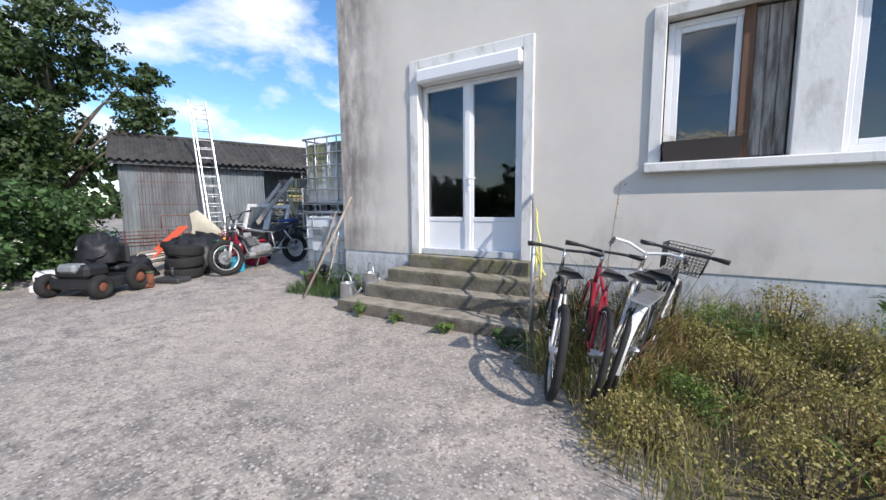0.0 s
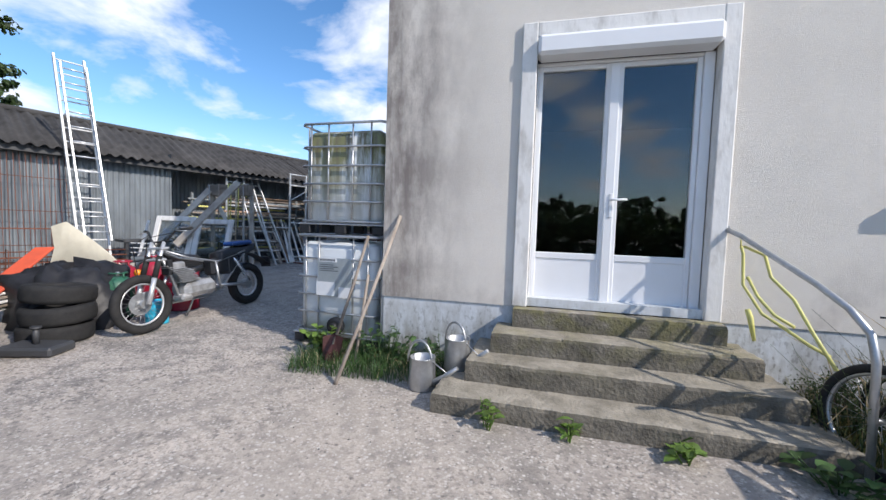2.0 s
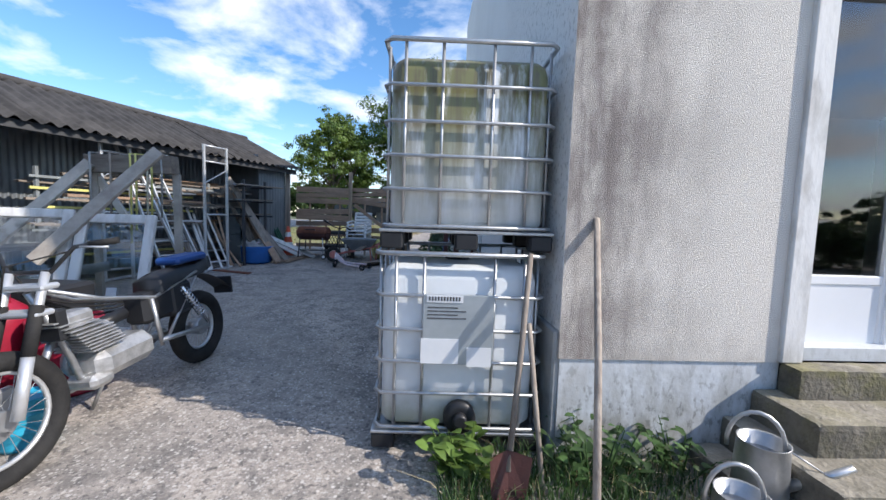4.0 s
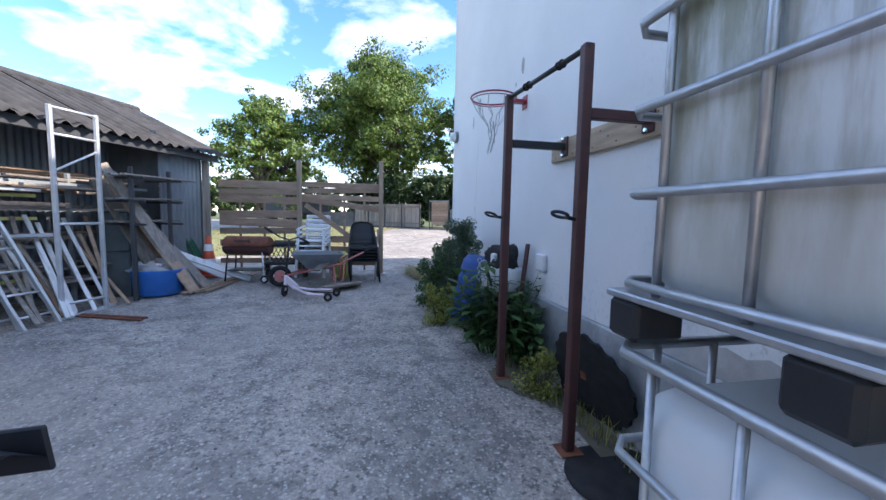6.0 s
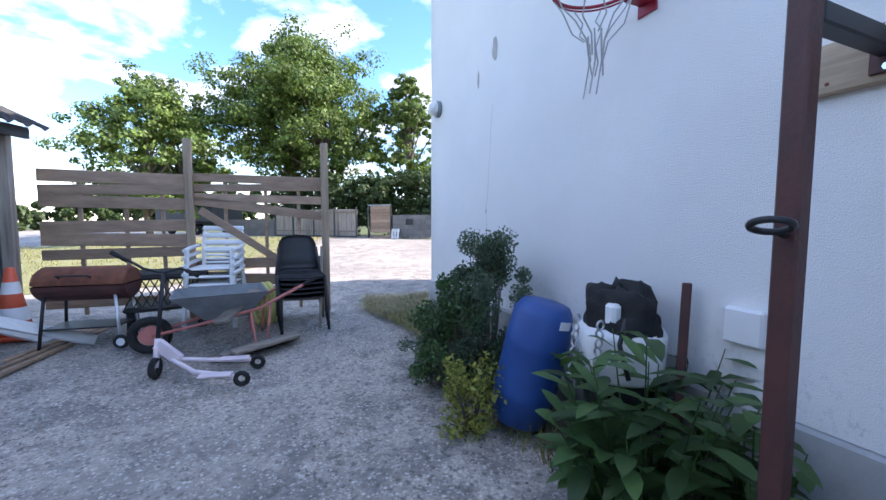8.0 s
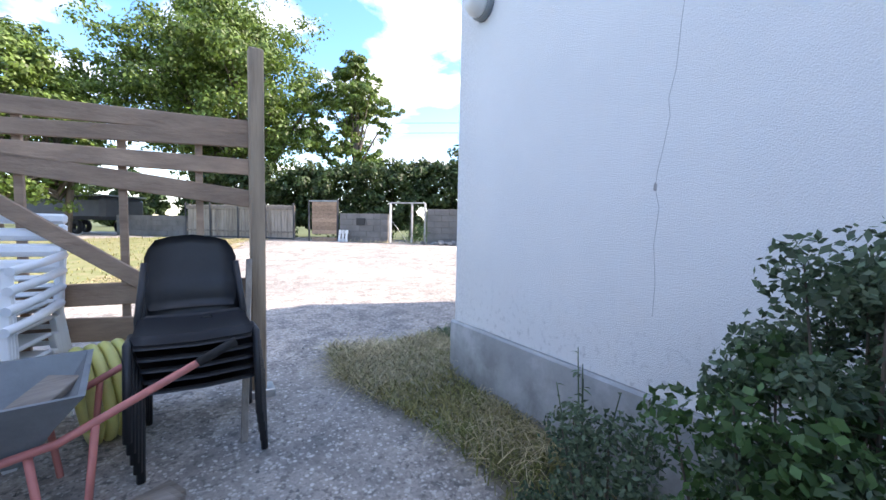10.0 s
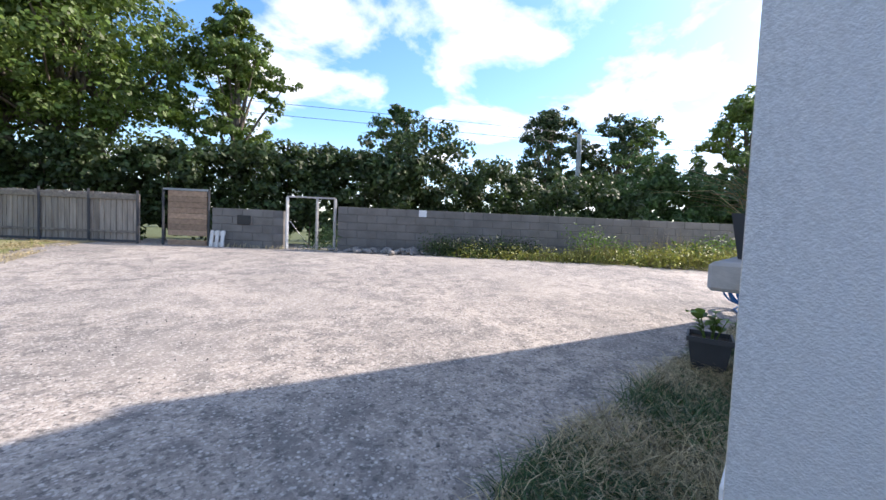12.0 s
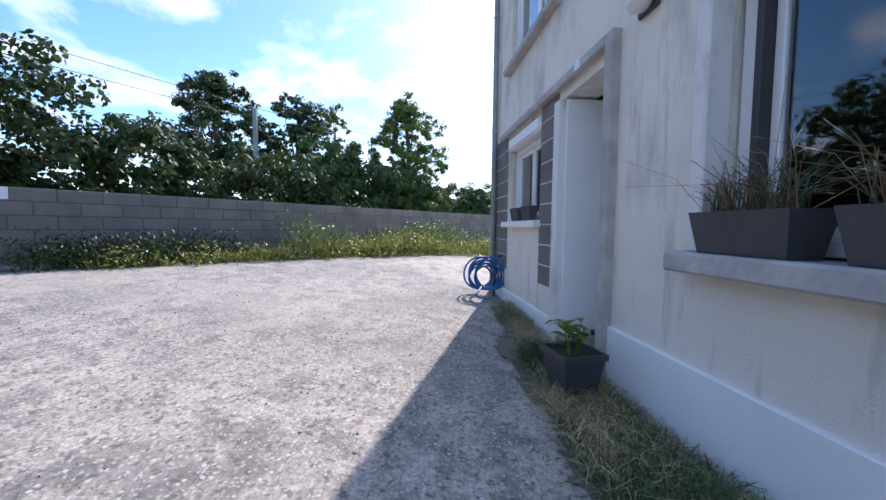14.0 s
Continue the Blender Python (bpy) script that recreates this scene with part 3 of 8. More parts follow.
# broken render above the west plinth
m = Mesh()
rnd = random.Random(5)
top = [(y, 0.93 + 0.1 * max(0, 1 - abs(y - 1.6) / 0.9) + rnd.uniform(-0.03, 0.03)) for y in np.arange(0.45, 2.35, 0.1)]
vs = []
for y, z in top:
    vs += [(-0.014, y, 0.862), (-0.014, y, z)]
k = len(top)
m.add(vs, [(2 * i, 2 * i + 1, 2 * i + 3, 2 * i + 2) for i in range(k - 1)])
m.box(-0.012, 0.002, 0.45, 2.25, 0.862, 0.93)
tagged(part("render_patch", m, M_PATCH), "bare patch of broken render", "wall patch", kind="structure")


def blot(name, pts, material, label, x=-0.006):
    """A thin flat patch on the west wall from an outline of (y, z)."""
    m = Mesh()
    k = len(pts)
    m.add([(x, y, z) for y, z in pts] + [(0.004, y, z) for y, z in pts], [tuple(range(k))] + [(i, (i + 1) % k, k + (i + 1) % k, k + i) for i in range(k)])
    tagged(part(name, m, material), label, "wall patch", kind="structure")


def oval(y, z, a, b, seed):
    r = random.Random(seed)
    return [(y + a * math.cos(t) * r.uniform(0.8, 1.1), z + b * math.sin(t) * r.uniform(0.8, 1.1)) for t in np.linspace(0, 2 * math.pi, 13)[:-1]]


for i, (y, z, a, b) in enumerate(((4.24, 3.27, 0.035, 0.09), (4.42, 3.12, 0.012, 0.03), (5.78, 3.25, 0.05, 0.12), (6.1, 3.08, 0.02, 0.09), (5.92, 1.76, 0.008, 0.02))):
    blot("wall_patch", oval(y, z, a, b, i), M_PATCH, "grey chipped spot in white render")
m = Mesh().tube([(-0.003, 5.82, 2.75), (-0.003, 5.85, 2.42), (-0.003, 5.86, 2.24), (-0.003, 5.885, 2.12), (-0.003, 5.875, 2.05), (-0.003, 5.90, 1.9), (-0.003, 5.915, 1.83), (-0.003, 5.92, 1.75), (-0.003, 5.90, 1.67), (-0.003, 5.915, 1.51), (-0.003, 5.90, 1.35), (-0.003, 5.905, 1.2)], 0.0008, 5)
tagged(part("wall_crack", m, M_SPECK), "thin dark crack in white render", "wall crack", kind="structure")
for i, (y, z, a, b) in enumerate(((1.72, 0.70, 0.06, 0.07), (1.60, 0.66, 0.07, 0.08))):
    blot("wall_patch", oval(y, z, a, b, 20 + i), M_PATCH, "rough chipped spot in cement plinth", -0.036)


# ---- windows and doors of the house ----
def sash(parent, x0, x1, z0, z1, y, w=0.06, t=0.05, glass=M_GLASS, frame_mat=M_PVC, panel=0.0, out=-1):
    """A casement: four rails, a pane and, for doors, a solid lower panel."""
    f = Mesh()
    f.box(x0, x0 + w, y, y + t, z0, z1, 0.006).box(x1 - w, x1, y, y + t, z0, z1, 0.006)
    f.box(x0 + w, x1 - w, y + 0.002, y + t - 0.002, z0, z0 + w, 0.006).box(x0 + w, x1 - w, y + 0.002, y + t - 0.002, z1 - w, z1, 0.006)
    if panel:
        f.box(x0 + w, x1 - w, y + 0.002, y + t - 0.002, panel - 0.03, panel + 0.03, 0.006)
    s = part("casement", f, frame_mat, parent)
    gzz = panel + 0.03 if panel else z0 + w
    g = part("pane", Mesh().box(x0 + w - 0.005, x1 - w + 0.005, y + t / 2 - 0.004, y + t / 2 + 0.004, gzz - 0.005, z1 - w + 0.005), glass, s, "dark reflecting glass pane")
    if panel:
        part("panel", Mesh().box(x0 + w, x1 - w, y + 0.012, y + t - 0.012, z0 + w, panel - 0.03), frame_mat, s)
    return s


d1 = thing("door_1", "white double glazed door with roller shutter box, closed", "door", kind="structure")
m = Mesh()
m.box(1.36, 1.50, -0.03, 0.1, 0.70, 3.355, 0.008).box(3.00, 3.13, -0.03, 0.1, 0.70, 3.355, 0.008).box(1.50, 3.00, -0.028, 0.1, 3.22, 3.355, 0.008)
part("surround", m, M_OLDWHITE, d1, "white painted render surround")
m = Mesh().box(1.505, 2.995, -0.10, 0.12, 3.03, 3.215, 0.03)
part("roller_box", m, M_PVC, d1, "white roller shutter box")
m = Mesh().box(1.503, 1.516, 0.10, 0.2, 0.71, 3.03, 0.004).box(2.912, 2.995, 0.09, 0.2, 0.71, 3.03, 0.006).box(1.516, 2.912, 0.10, 0.2, 3.0, 3.03, 0.006)
part("frame", m, M_PVC, d1)
for a, b in ((1.518, 2.166), (2.236, 2.910)):
    sash(d1, a, b, 0.742, 2.998, 0.115, 0.042, 0.06, panel=1.20)
m = Mesh().box(2.160, 2.242, 0.095, 0.165, 0.745, 2.99, 0.005).box(2.150, 2.252, 0.108, 0.114, 0.745, 2.99, 0.002)
part("astragal", m, M_PVC, d1)
m = Mesh().box(2.205, 2.235, 0.085, 0.10, 1.58, 1.80, 0.004).tube([(2.22, 0.09, 1.74), (2.22, 0.05, 1.74), (2.35, 0.05, 1.745)], 0.011, 8)
part("door_handle", m, M_PVC, d1, "white lever handle")
part("threshold", Mesh().box(1.505, 2.995, 0.02, 0.2, 0.702, 0.74, 0.006), M_ALU, d1)

w1 = thing("window_1", "white framed window with an old shutter, in white surround", "window", kind="structure")
m = Mesh()
m.box(4.34, 4.46, -0.03, 0.1, 1.80, 3.32, 0.008).box(4.46, 6.68, -0.028, 0.1, 3.20, 3.32, 0.008).box(5.46, 5.80, -0.028, 0.1, 1.80, 3.20, 0.008).box(6.55, 6.68, -0.03, 0.1, 1.80, 3.20, 0.008)
part("surround", m, M_OLDWHITE, w1)
part("window_sill", Mesh().box(4.31, 6.72, -0.10, 0.12, 1.70, 1.80, 0.012), M_OLDWHITE, w1, "white painted concrete sill, stained underneath")
m = Mesh().box(4.47, 4.53, 0.12, 0.2, 1.81, 3.19, 0.005).box(4.53, 5.10, 0.12, 0.2, 3.13, 3.19, 0.005).box(4.53, 5.10, 0.12, 0.2, 1.81, 1.87, 0.005)
part("window_frame", m, M_PVC, w1)
sash(w1, 4.53, 5.08, 1.87, 3.13, 0.125, 0.055, 0.05)
part("mullion", Mesh().box(5.08, 5.17, 0.09, 0.2, 1.81, 3.19, 0.006), M_BROWN, w1, "brown stained wooden post")
m = Mesh()
for i in range(3):
    m.box(5.175 + i * 0.094, 5.175 + i * 0.094 + 0.09, 0.13 + 0.006 * i, 0.16 + 0.006 * i, 1.83, 3.18, 0.006)
part("shutter", m, M_SHUTTER, w1, "peeling grey wooden shutter board")
m = Mesh().box(5.81, 5.87, 0.1, 0.2, 1.81, 3.19, 0.005).box(6.48, 6.54, 0.1, 0.2, 1.81, 3.19, 0.005).box(5.87, 6.48, 0.1, 0.2, 3.13, 3.19, 0.005).box(5.87, 6.48, 0.1, 0.2, 1.81, 1.87, 0.005)
part("window_frame", m, M_PVC, w1)
sash(w1, 5.87, 6.48, 1.87, 3.13, 0.11, 0.055, 0.05)

w2 = thing("window_2", "large white framed window with a weathered stone sill", "window", kind="structure")
m = Mesh().box(2.18, 2.27, HY - 0.1, HY + 0.03, 1.52, 2.97, 0.008).box(0.70, 2.18, HY - 0.1, HY + 0.028, 2.86, 2.97, 0.008).box(0.66, 0.75, HY - 0.1, HY + 0.03, 1.52, 2.86, 0.008)
part("surround", m, M_OLDWHITE, w2)
part("window_sill", Mesh().box(0.62, 2.31, HY - 0.2, HY + 0.13, 1.42, 1.52, 0.012), M_PATCH, w2, "chipped grey concrete sill")
m = Mesh().box(2.09, 2.175, HY - 0.24, HY - 0.14, 1.53, 2.85, 0.006).box(0.755, 0.84, HY - 0.24, HY - 0.14, 1.53, 2.85, 0.006).box(0.84, 2.09, HY - 0.24, HY - 0.14, 1.53, 1.60, 0.006).box(0.84, 2.09, HY - 0.24, HY - 0.14, 2.72, 2.85, 0.006)
part("window_frame", m, M_PVC, w2)
m = Mesh().box(2.05, 2.088, HY - 0.25, HY - 0.12, 1.61, 2.71, 0.004)
part("gasket_frame", m, M_ANTH, w2, "dark grey inner frame")
sash(w2, 1.48, 2.05, 1.60, 2.72, HY - 0.23, 0.05, 0.05)
sash(w2, 0.84, 1.46, 1.60, 2.72, HY - 0.23, 0.05, 0.05)

d2 = thing("door_2", "recessed porch door in a whitewashed concrete surround", "door", kind="structure")
m = Mesh().box(3.02, 3.127, HY - 0.25, HY + 0.07, 0.42, 3.02, 0.01)
part("pilaster", m, M_PATCH, d2, "weathered concrete pilaster")
m = Mesh().box(3.977, 4.10, HY - 0.25, HY + 0.06, 0.42, 2.84, 0.01)
part("pilaster", m, M_OLDWHITE, d2, "flaking white pilaster")
m = Mesh().box(3.129, 6.30, HY + 0.003, HY + 0.075, 2.94, 3.02, 0.01)
part("lintel", m, M_PATCH, d2, "weathered concrete lintel band")
m = Mesh().box(3.925, 3.974, HY - 0.85, HY - 0.012, 0.55, 2.83)
part("reveal", m, M_WPLINTH, d2, "whitewashed porch side")
m = Mesh().box(3.13, 3.17, HY - 0.85, HY - 0.012, 0.55, 2.83)
part("reveal", m, M_WPLINTH, d2)
m = Mesh().box(3.14, 3.96, HY - 0.92, HY - 0.855, 0.55, 2.83, 0.006)
part("door_leaf", m, M_WHITE, d2)
part("doorstep", Mesh().box(3.172, 3.923, HY - 0.85, HY + 0.05, 0.40, 0.62, 0.01), M_STEP, d2, "worn concrete doorstep")
part("house_number", Mesh().box(3.50, 3.60, HY + 0.076, HY + 0.084, 2.94, 3.02, 0.004), M_WHITE, d2, "small white plate")

w3 = thing("window_3", "small white window, tilted open, with roller box", "window", kind="structure")
m = Mesh().box(4.63, 4.69, HY - 0.2, HY - 0.1, 1.73, 2.72, 0.005).box(5.88, 5.94, HY - 0.2, HY - 0.1, 1.73, 2.72, 0.005).box(4.69, 5.88, HY - 0.2, HY - 0.1, 1.73, 1.79, 0.005).box(4.69, 5.88, HY - 0.2, HY - 0.1, 2.66, 2.72, 0.005)
part("window_frame", m, M_PVC, w3)
part("roller_box", Mesh().box(4.63, 5.94, HY - 0.2, HY + 0.03, 2.725, 2.895, 0.03), M_PVC, w3, "white roller shutter box")
sash(w3, 4.69, 5.27, 1.79, 2.66, HY - 0.19, 0.05, 0.05)
sash(w3, 5.29, 5.88, 1.79, 2.66, HY - 0.19, 0.05, 0.05)
part("window_sill", Mesh().box(4.56, 6.05, HY - 0.1, HY + 0.09, 1.64, 1.72, 0.01), M_WPLINTH, w3)
w4 = thing("window_4", "upstairs window with a weathered sill", "window", kind="structure")
part("window_sill", Mesh().box(4.15, 6.05, HY - 0.1, HY + 0.10, 3.82, 3.90, 0.01), M_PATCH, w4)
m = Mesh().box(4.26, 4.34, HY - 0.16, HY - 0.06, 3.91, 5.04, 0.005).box(5.86, 5.94, HY - 0.16, HY - 0.06, 3.91, 5.04, 0.005).box(4.34, 5.86, HY - 0.16, HY - 0.06, 3.91, 3.98, 0.005).box(4.34, 5.86, HY - 0.16, HY - 0.06, 4.97, 5.04, 0.005)
part("window_frame", m, M_PVC, w4)
sash(w4, 4.34, 5.09, 3.98, 4.97, HY - 0.15, 0.05, 0.05)
sash(w4, 5.11, 5.86, 3.98, 4.97, HY - 0.15, 0.05, 0.05)
m = Mesh()
for z in np.arange(1.02, 2.86, 0.22):
    m.box(4.105, 4.60, HY + 0.002, HY + 0.006, z, z + 0.205)
    m.box(6.0, HX - 0.02, HY + 0.002, HY + 0.006, z, z + 0.205)
tagged(part("wall_facing", m, M_BLOCK), "bare grey block facing round the small window", "wall", kind="structure")

# ---- front steps ----
st = thing("front_steps", "four mossy worn concrete steps up to the door", "steps", kind="structure")


def worn_block(x0, x1, y0, y1, z0, z1, tread, amp=0.006, step=0.03):
    """The top and base, or else the upright faces, of a cast block chipped along its upper edges."""
    m = Mesh()

    def wear(p):
        p = Vector(p)
        q = p + noise.noise_vector(p * 6.0) * amp * 0.6 + noise.noise_vector(p * 21.0) * amp * 0.45
        edge = max(0.0, 1 - (z1 - p.z) / 0.03)
        chip = 0.004 + 0.022 * max(0.0, noise.noise(p * 5.0 + Vector((3, 1, 7))) - 0.1) + 0.016 * max(0.0, noise.noise(p * 23.0))
        for near, d in ((p.y - y0, Vector((0, 1, 0))), (p.x - x0, Vector((1, 0, 0))), (x1 - p.x, Vector((-1, 0, 0)))):
            f = max(0.0, 1 - near / 0.03) * edge
            q += d * chip * f - Vector((0, 0, 1)) * chip * f * 0.8
        return q

    def face(o, u, v):
        o, u, v = Vector(o), Vector(u), Vector(v)
        a, b = max(1, round(u.length / step)), max(1, round(v.length / step))
        m.add([wear(o + u * (i / a) + v * (j / b)) for j in range(b + 1) for i in range(a + 1)],
              [(j * (a + 1) + i, j * (a + 1) + i + 1, (j + 1) * (a + 1) + i + 1, (j + 1) * (a + 1) + i) for j in range(b) for i in range(a)])

    dx, dy, dz = (x1 - x0, 0, 0), (0, y1 - y0, 0), (0, 0, z1 - z0)
    if tread:
        face((x0, y0, z1), dx, dy)
        face((x0, y1, z0), dx, (0, y0 - y1, 0))
    else:
        face((x0, y0, z0), dx, dz)
        face((x0, y1, z0), (0, y0 - y1, 0), dz)
        face((x1, y0, z0), dy, dz)
        face((x1, y1, z0), (x0 - x1, 0, 0), dz)
    return m


# Treads keep the pale concrete; upright faces take the copy with painted-in shade.
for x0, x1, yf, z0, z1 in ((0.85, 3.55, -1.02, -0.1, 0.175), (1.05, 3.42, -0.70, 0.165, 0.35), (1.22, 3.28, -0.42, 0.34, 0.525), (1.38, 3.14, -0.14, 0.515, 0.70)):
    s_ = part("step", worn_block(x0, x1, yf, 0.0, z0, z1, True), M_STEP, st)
    part("riser", worn_block(x0, x1, yf, 0.0, z0, z1, False), M_RISER, s_, "mossy riser, grime and shade in its dark colour")


# ---- corrugated shed ----
E0, E1 = Vector((-7.62, -0.38, 0)), Vector((-4.22, 8.10, 0))
SD = (E1 - E0).normalized()
SN = Vector((SD.y, -SD.x, 0))
SL = (E1 - E0).length


def sp(a, n, z):
    """A point along the shed's eave: a along, n outwards, z up."""
    p = E0 + SD * a + SN * n
    return (p.x, p.y, z)


shed = thing("shed", "long lean shed of grey corrugated sheets, mossy roof", "shed", kind="structure")
WN = -0.32
for i in range(10):
    a0, a1 = 0.15 + i * (SL - 0.3) / 10, 0.15 + (i + 1) * (SL - 0.3) / 10
    m = Mesh()
    k = 54
    vs = []
    WN = -1.25 if 4 <= i < 9 else -0.32
    for j in range(k + 1):
        a = a0 + (a1 - a0) * j / k
        d = 0.011 * math.sin(2 * math.pi * a / 0.09)
        vs += [sp(a, WN + d, -0.2), sp(a, WN + d, 2.78)]
    m.add(vs, [(2 * j, 2 * j + 2, 2 * j + 3, 2 * j + 1) for j in range(k)], True)
    part("wall_sheet", m, M_SHED, shed)
WN = -0.32
for a in (0.15 + 0.4 * (SL - 0.3), 0.15 + 0.9 * (SL - 0.3)):
    m = Mesh().add([sp(a, -0.33, -0.2), sp(a, -1.26, -0.2), sp(a, -1.26, 2.9), sp(a, -0.33, 2.9)], [(0, 1, 2, 3)])
    part("bay_side", m, M_SHED, shed)
ZE, ZR, RB = 2.66, 3.52, 1.85
for i in range(9):
    a0, a1 = -0.05 + i * (SL + 0.1) / 9, -0.05 + (i + 1) * (SL + 0.1) / 9 + 0.03
    m = Mesh()
    k = 48
    vs = []
    for j in range(k + 1):
        a = a0 + (a1 - a0) * j / k
        d = 0.028 * math.sin(2 * math.pi * a / 0.177) + 0.004 * (i % 2)
        for n, z in ((0.0, ZE), (-RB / 2, (ZE + ZR) / 2), (-RB, ZR)):
            vs.append(sp(a, n + 0.02 * (i % 3), z + d))
        vs.append(sp(a, 0.02 * (i % 3), ZE + d - 0.012))
    m.add(vs, [q for j in range(k) for q in ((4 * j, 4 * j + 4, 4 * j + 5, 4 * j + 1), (4 * j + 1, 4 * j + 5, 4 * j + 6, 4 * j + 2), (4 * j, 4 * j + 3, 4 * j + 7, 4 * j + 4))], True)
    part("roof_sheet", m, M_SHEDR, shed)
m = Mesh().tube([sp(-0.05, -RB, ZR + 0.02), sp(SL + 0.05, -RB, ZR + 0.02)], 0.07, 10)
part("ridge_cap", m, M_SHEDR, shed)
m = Mesh().add([sp(-0.05, -RB, ZR), sp(SL + 0.05, -RB, ZR), sp(SL + 0.05, -2 * RB, ZE), sp(-0.05, -2 * RB, ZE)], [(0, 1, 2, 3)])
part("rear_roof_slope", m, M_SHEDR, shed)
for a in (0.15, SL - 0.15):
    m = Mesh()
    m.add([sp(a, WN, -0.2), sp(a, -2 * RB + 0.3, -0.2), sp(a, -2 * RB + 0.3, ZE), sp(a, -RB, ZR - 0.05), sp(a, WN, ZE + 0.1)], [(0, 1, 2, 3, 4)])
    part("gable", m, M_SHED, shed)
m = Mesh().add([sp(0.15, -2 * RB + 0.3, -0.2), sp(SL - 0.15, -2 * RB + 0.3, -0.2), sp(SL - 0.15, -2 * RB + 0.3, ZE), sp(0.15, -2 * RB + 0.3, ZE)], [(0, 1, 2, 3)])
part("back_wall", m, M_SHED, shed)
m = Mesh().beam(sp(0, -0.12, ZE - 0.07), sp(SL, -0.12, ZE - 0.07), 0.05, 0.12)
part("eave_beam", m, M_ANTH, shed)
m = Mesh().beam(sp(SL - 0.12, WN + 0.06, 0.2), sp(SL - 0.12, WN + 0.06, 2.66), 0.1, 0.1)
part("corner_post", m, M_WOODV, shed, "weathered timber corner post")


# ---- slatted timber fence ----
F0, F1, F2 = Vector((-4.40, 8.36, 0)), Vector((-2.88, 8.08, 0)), Vector((-1.345, 7.70, 0))
M_POST = mat("tan_fence_post", (0.44, 0.33, 0.23), (0.28, 0.205, 0.145), 6.0, 0.85, bump=0.5, bscale=24, stretch=(3, 3, 0.25))
fence = thing("timber_fence", "brown slatted timber fence with gaps, boards warped", "fence", kind="structure")
for p in (F1, F2):
    part("post", Mesh().beam((p.x, p.y, gz(p.x, p.y) - 0.05), (p.x, p.y, 2.64), 0.085, 0.085, 0.008), M_POST, fence, "tall weathered tan post")
for p, q, hs in ((F0, F1, ((2.17, 0.14), (2.03, 0.12), (1.88, 0.14), (1.60, 0.14), (1.44, 0.15), (1.28, 0.12), (1.02, 0.12), (0.70, 0.1))), (F1, F2, ((2.18, 0.10), (2.08, 0.09), (1.94, 0.10), (1.14, 0.13), (0.93, 0.14), (0.70, 0.14)))):
    for i, (z, h) in enumerate(hs):
        s = (-1) ** i * 0.015
        a, b = p + (q - p) * 0.0, q
        part("board", Mesh().beam((a.x, a.y + 0.055, z + s), (b.x, b.y + 0.055, z - s), 0.025, h, 0.004), M_FENCE, fence)
a, b = F1, F2
part("board", Mesh().beam((a.x, a.y + 0.055, 1.92), (b.x, b.y + 0.055, 1.72), 0.025, 0.11, 0.004), M_FENCE, fence, "sagging loose board")
part("brace", Mesh().beam((a.x + 0.1, a.y + 0.03, 1.80), (b.x - 0.45, b.y + 0.13, 1.10), 0.025, 0.09, 0.004), M_FENCE, fence, "diagonal brace board")
for t in (0.25, 0.55, 0.80):
    for p, q in ((F0, F1), (F1, F2)):
        r = p + (q - p) * t
        part("upright_slat", Mesh().beam((r.x, r.y + 0.09, 0.55), (r.x, r.y + 0.09, 2.2), 0.04, 0.035, 0.004), M_FENCE, fence)
part("prop", Mesh().beam((-1.475, 7.2, gz(-1.475, 7.2)), (-1.40, 7.63, 1.35), 0.035, 0.025), M_WOODV, fence, "pale thin stick")
part("post_base", Mesh().box(F2.x - 0.06, F2.x + 0.09, F2.y - 0.07, F2.y + 0.07, gz(F2.x, F2.y) - 0.02, gz(F2.x, F2.y) + 0.05, 0.006), M_STEEL, fence, "galvanised post shoe")


# ---- front things ----
def wheel(parent, c, R, tyre=0.03, rim_mat=M_CHROME, spokes=18, hub=0.03, tyre_mat=M_BLACK, disc=0.0):
    """A spoked wheel with its axle along x, centre c."""
    t = part("tyre", Mesh().ring(c, (1, 0, 0), R - tyre, tyre, 32, 10), tyre_mat, parent)
    part("rim", Mesh().ring(c, (1, 0, 0), R - 2 * tyre - 0.004, 0.012, 32, 6, 1.4), rim_mat, t)
    s = Mesh()
    c = Vector(c)
    for i in range(spokes):
        a = 2 * math.pi * i / spokes
        b = a + (0.35 if i % 2 else -0.35)
        r = R - 2 * tyre - 0.012
        s.tube([c + Vector((0.018 * (-1) ** i, hub * math.cos(b), hub * math.sin(b))), c + Vector((0, r * math.cos(a), r * math.sin(a)))], 0.0017, 4, caps=False)
    part("spokes", s, M_STEEL, t)
    h = Mesh().tube([c - Vector((0.045, 0, 0)), c + Vector((0.045, 0, 0))], hub, 12)
    if disc:
        h.tube([c - Vector((0.035, 0, 0)), c - Vector((0.03, 0, 0))], disc, 24)
    part("hub", h, M_STEEL, t)
    return t


